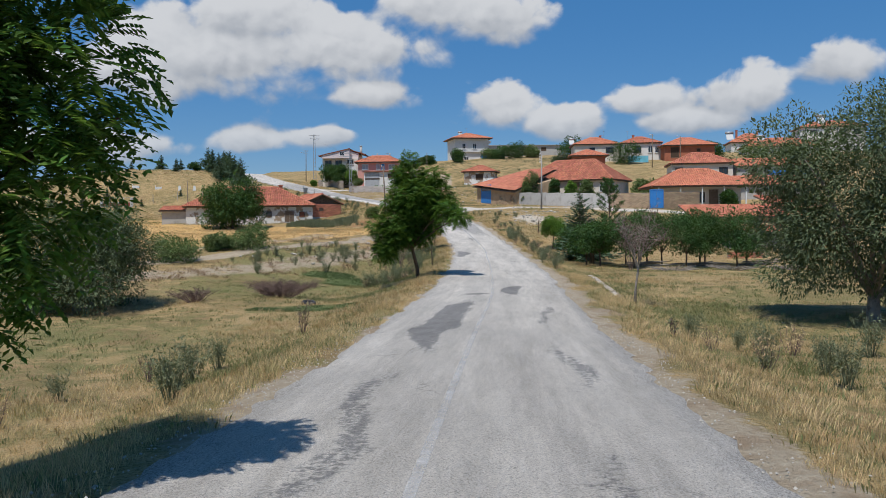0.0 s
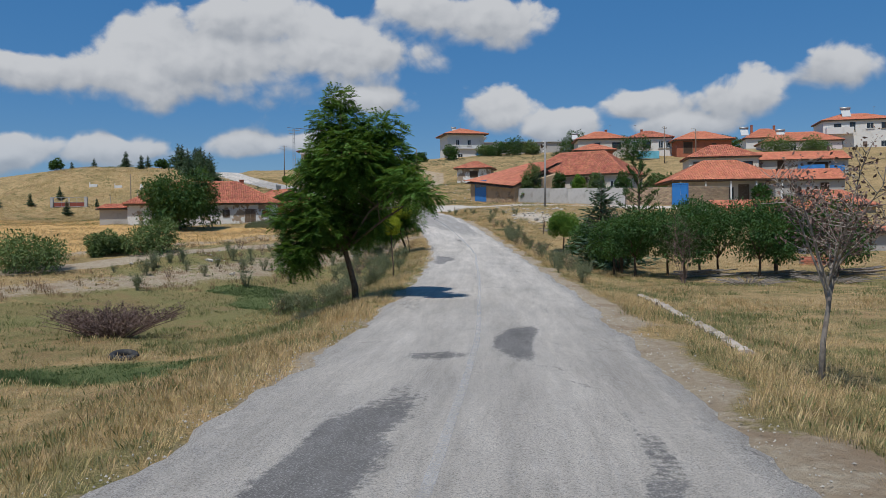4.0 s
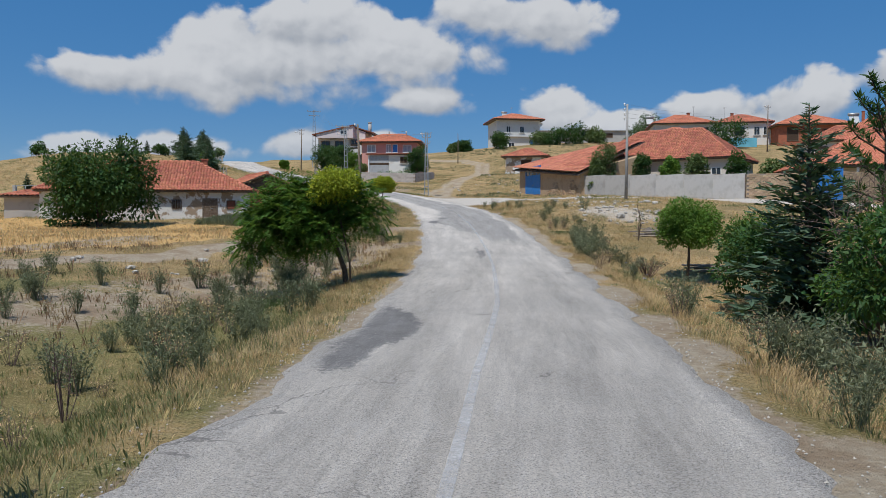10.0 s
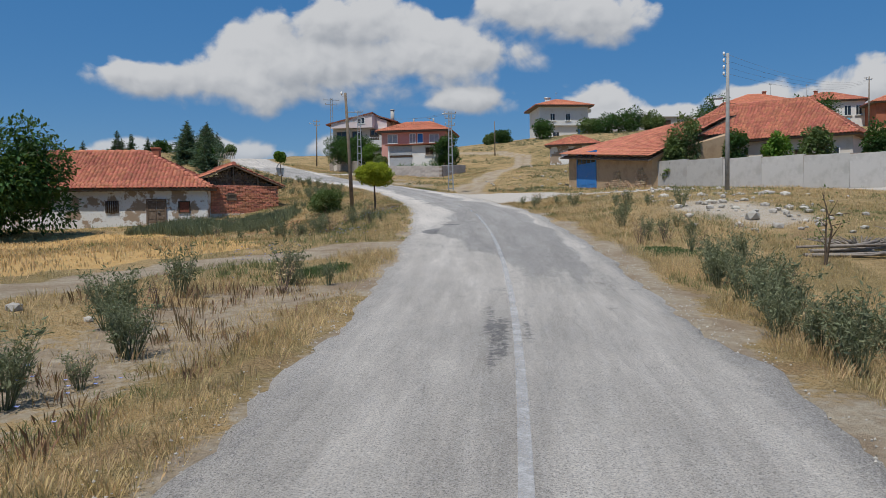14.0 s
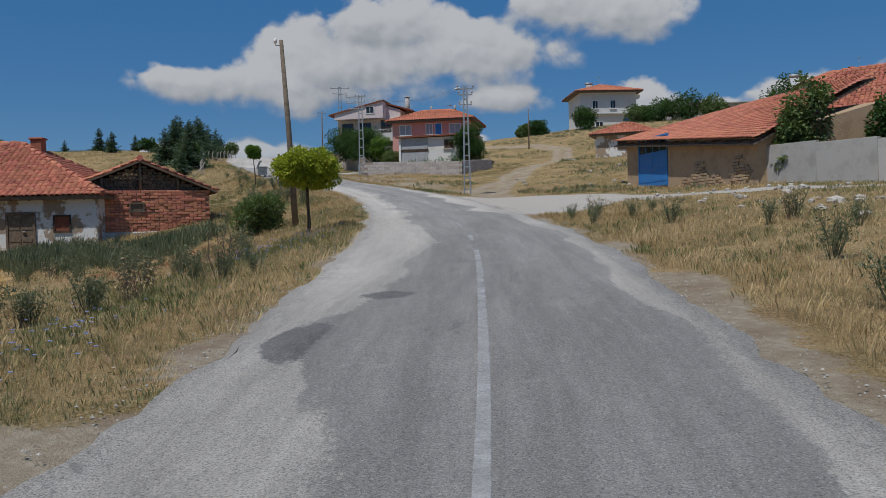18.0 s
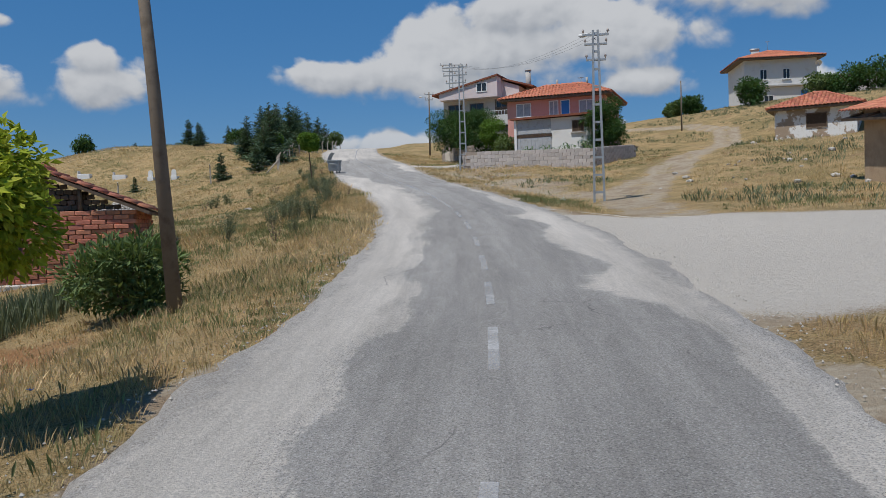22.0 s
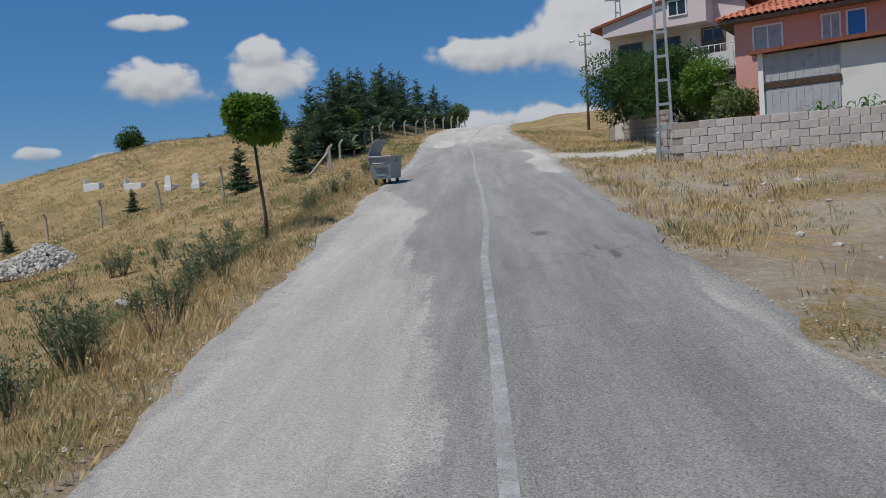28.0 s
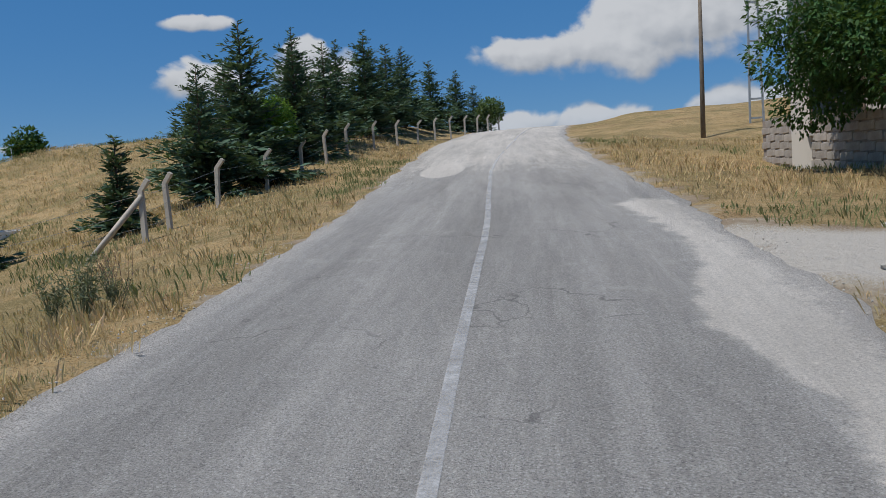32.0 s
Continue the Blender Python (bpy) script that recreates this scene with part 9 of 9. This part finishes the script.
cp = corn_plant()
cr = random.Random(62)
for k in range(30):
    x = -8.9 + 4.4 * (k + 0.5) / 30
    y = 126.1 + cr.uniform(-0.35, 0.35)
    c = copy_thing(cp, pose(x, y, 5.72 + cr.uniform(-0.06, 0.06), 0, 0, cr.uniform(0, 360)))
    c.matrix_basis = c.matrix_basis @ Matrix.Scale(cr.uniform(0.85, 1.1), 4)
for o in list(cp.children_recursive) + [cp]:
    bpy.data.objects.remove(o)

block_wall("low red brick wall behind the orchard", (19.2, 51.0, -1.15), (21.4, 50.9, -1.15), 0.42, 0.45, 5, "brick", "garden_wall", 0.3)


# dead saplings and verge flowers
for i, (x, y, h) in enumerate(((-1.9, 17.4, 0.75), (-5.2, 11.2, 0.45), (-4.0, 14.0, 0.4), (5.2, 14.5, 0.35), (-1.2, 75.2, 0.7), (-1.0, 44.5, 0.9))):
    twig_plant("dead_sapling", "grey leafless sapling on the grassy verge", "sapling", at_ground(x, y), 360 + i, h, 0.3 * h, 7, 9, "twig", "thistle", 60, 0.05, "dead saplings", 0.009)


def flowers():
    rng = np.random.default_rng(63)
    C = []
    for cx, cy, sx, sy, n in ((-1.6, 78.5, 0.8, 2.6, 170), (-0.9, 71.5, 0.6, 1.6, 60), (-1.3, 66.0, 0.7, 1.5, 50), (0.0, 55.0, 0.5, 3.0, 40), (7.4, 55.0, 0.6, 3.0, 30)):
        x, y = rng.normal(cx, sx * 0.6, n), rng.normal(cy, sy * 0.6, n)
        d, k = from_road(x, y)
        ok = np.where(d < 0, -d - ROAD_L[k], d - ROAD_R[k]) > 0.5
        x, y = x[ok], y[ok]
        C.append(np.stack([x, y, land(x, y) + rng.uniform(0.1, 0.24, len(x))], 1))
    C = np.concatenate(C)
    P, D = [], []
    for k in range(5):
        a = k * math.tau / 5
        P.append(C)
        D.append(np.tile([math.cos(a), math.sin(a), 0.5], (len(C), 1)))
    P, D = np.concatenate(P), np.concatenate(D)
    ob = leaf_mesh("flowers", None, "flower", P, D, np.tile([0, 0, 1.0], (len(P), 1)), 0.028, 0.018, 0.1)
    tagged(ob, "small pale blue flowers scattered on the verge", "flowers", kind="stuff")


flowers()


# ---- plan units to metres ----
METRES = 1.35
for me in bpy.data.meshes:
    me.transform(Matrix.Scale(METRES, 4))
for ob in bpy.data.objects:
    if ob.type in {"MESH", "EMPTY"}:
        mb = ob.matrix_basis.copy()
        mb.translation = mb.translation * METRES
        ob.matrix_basis = mb
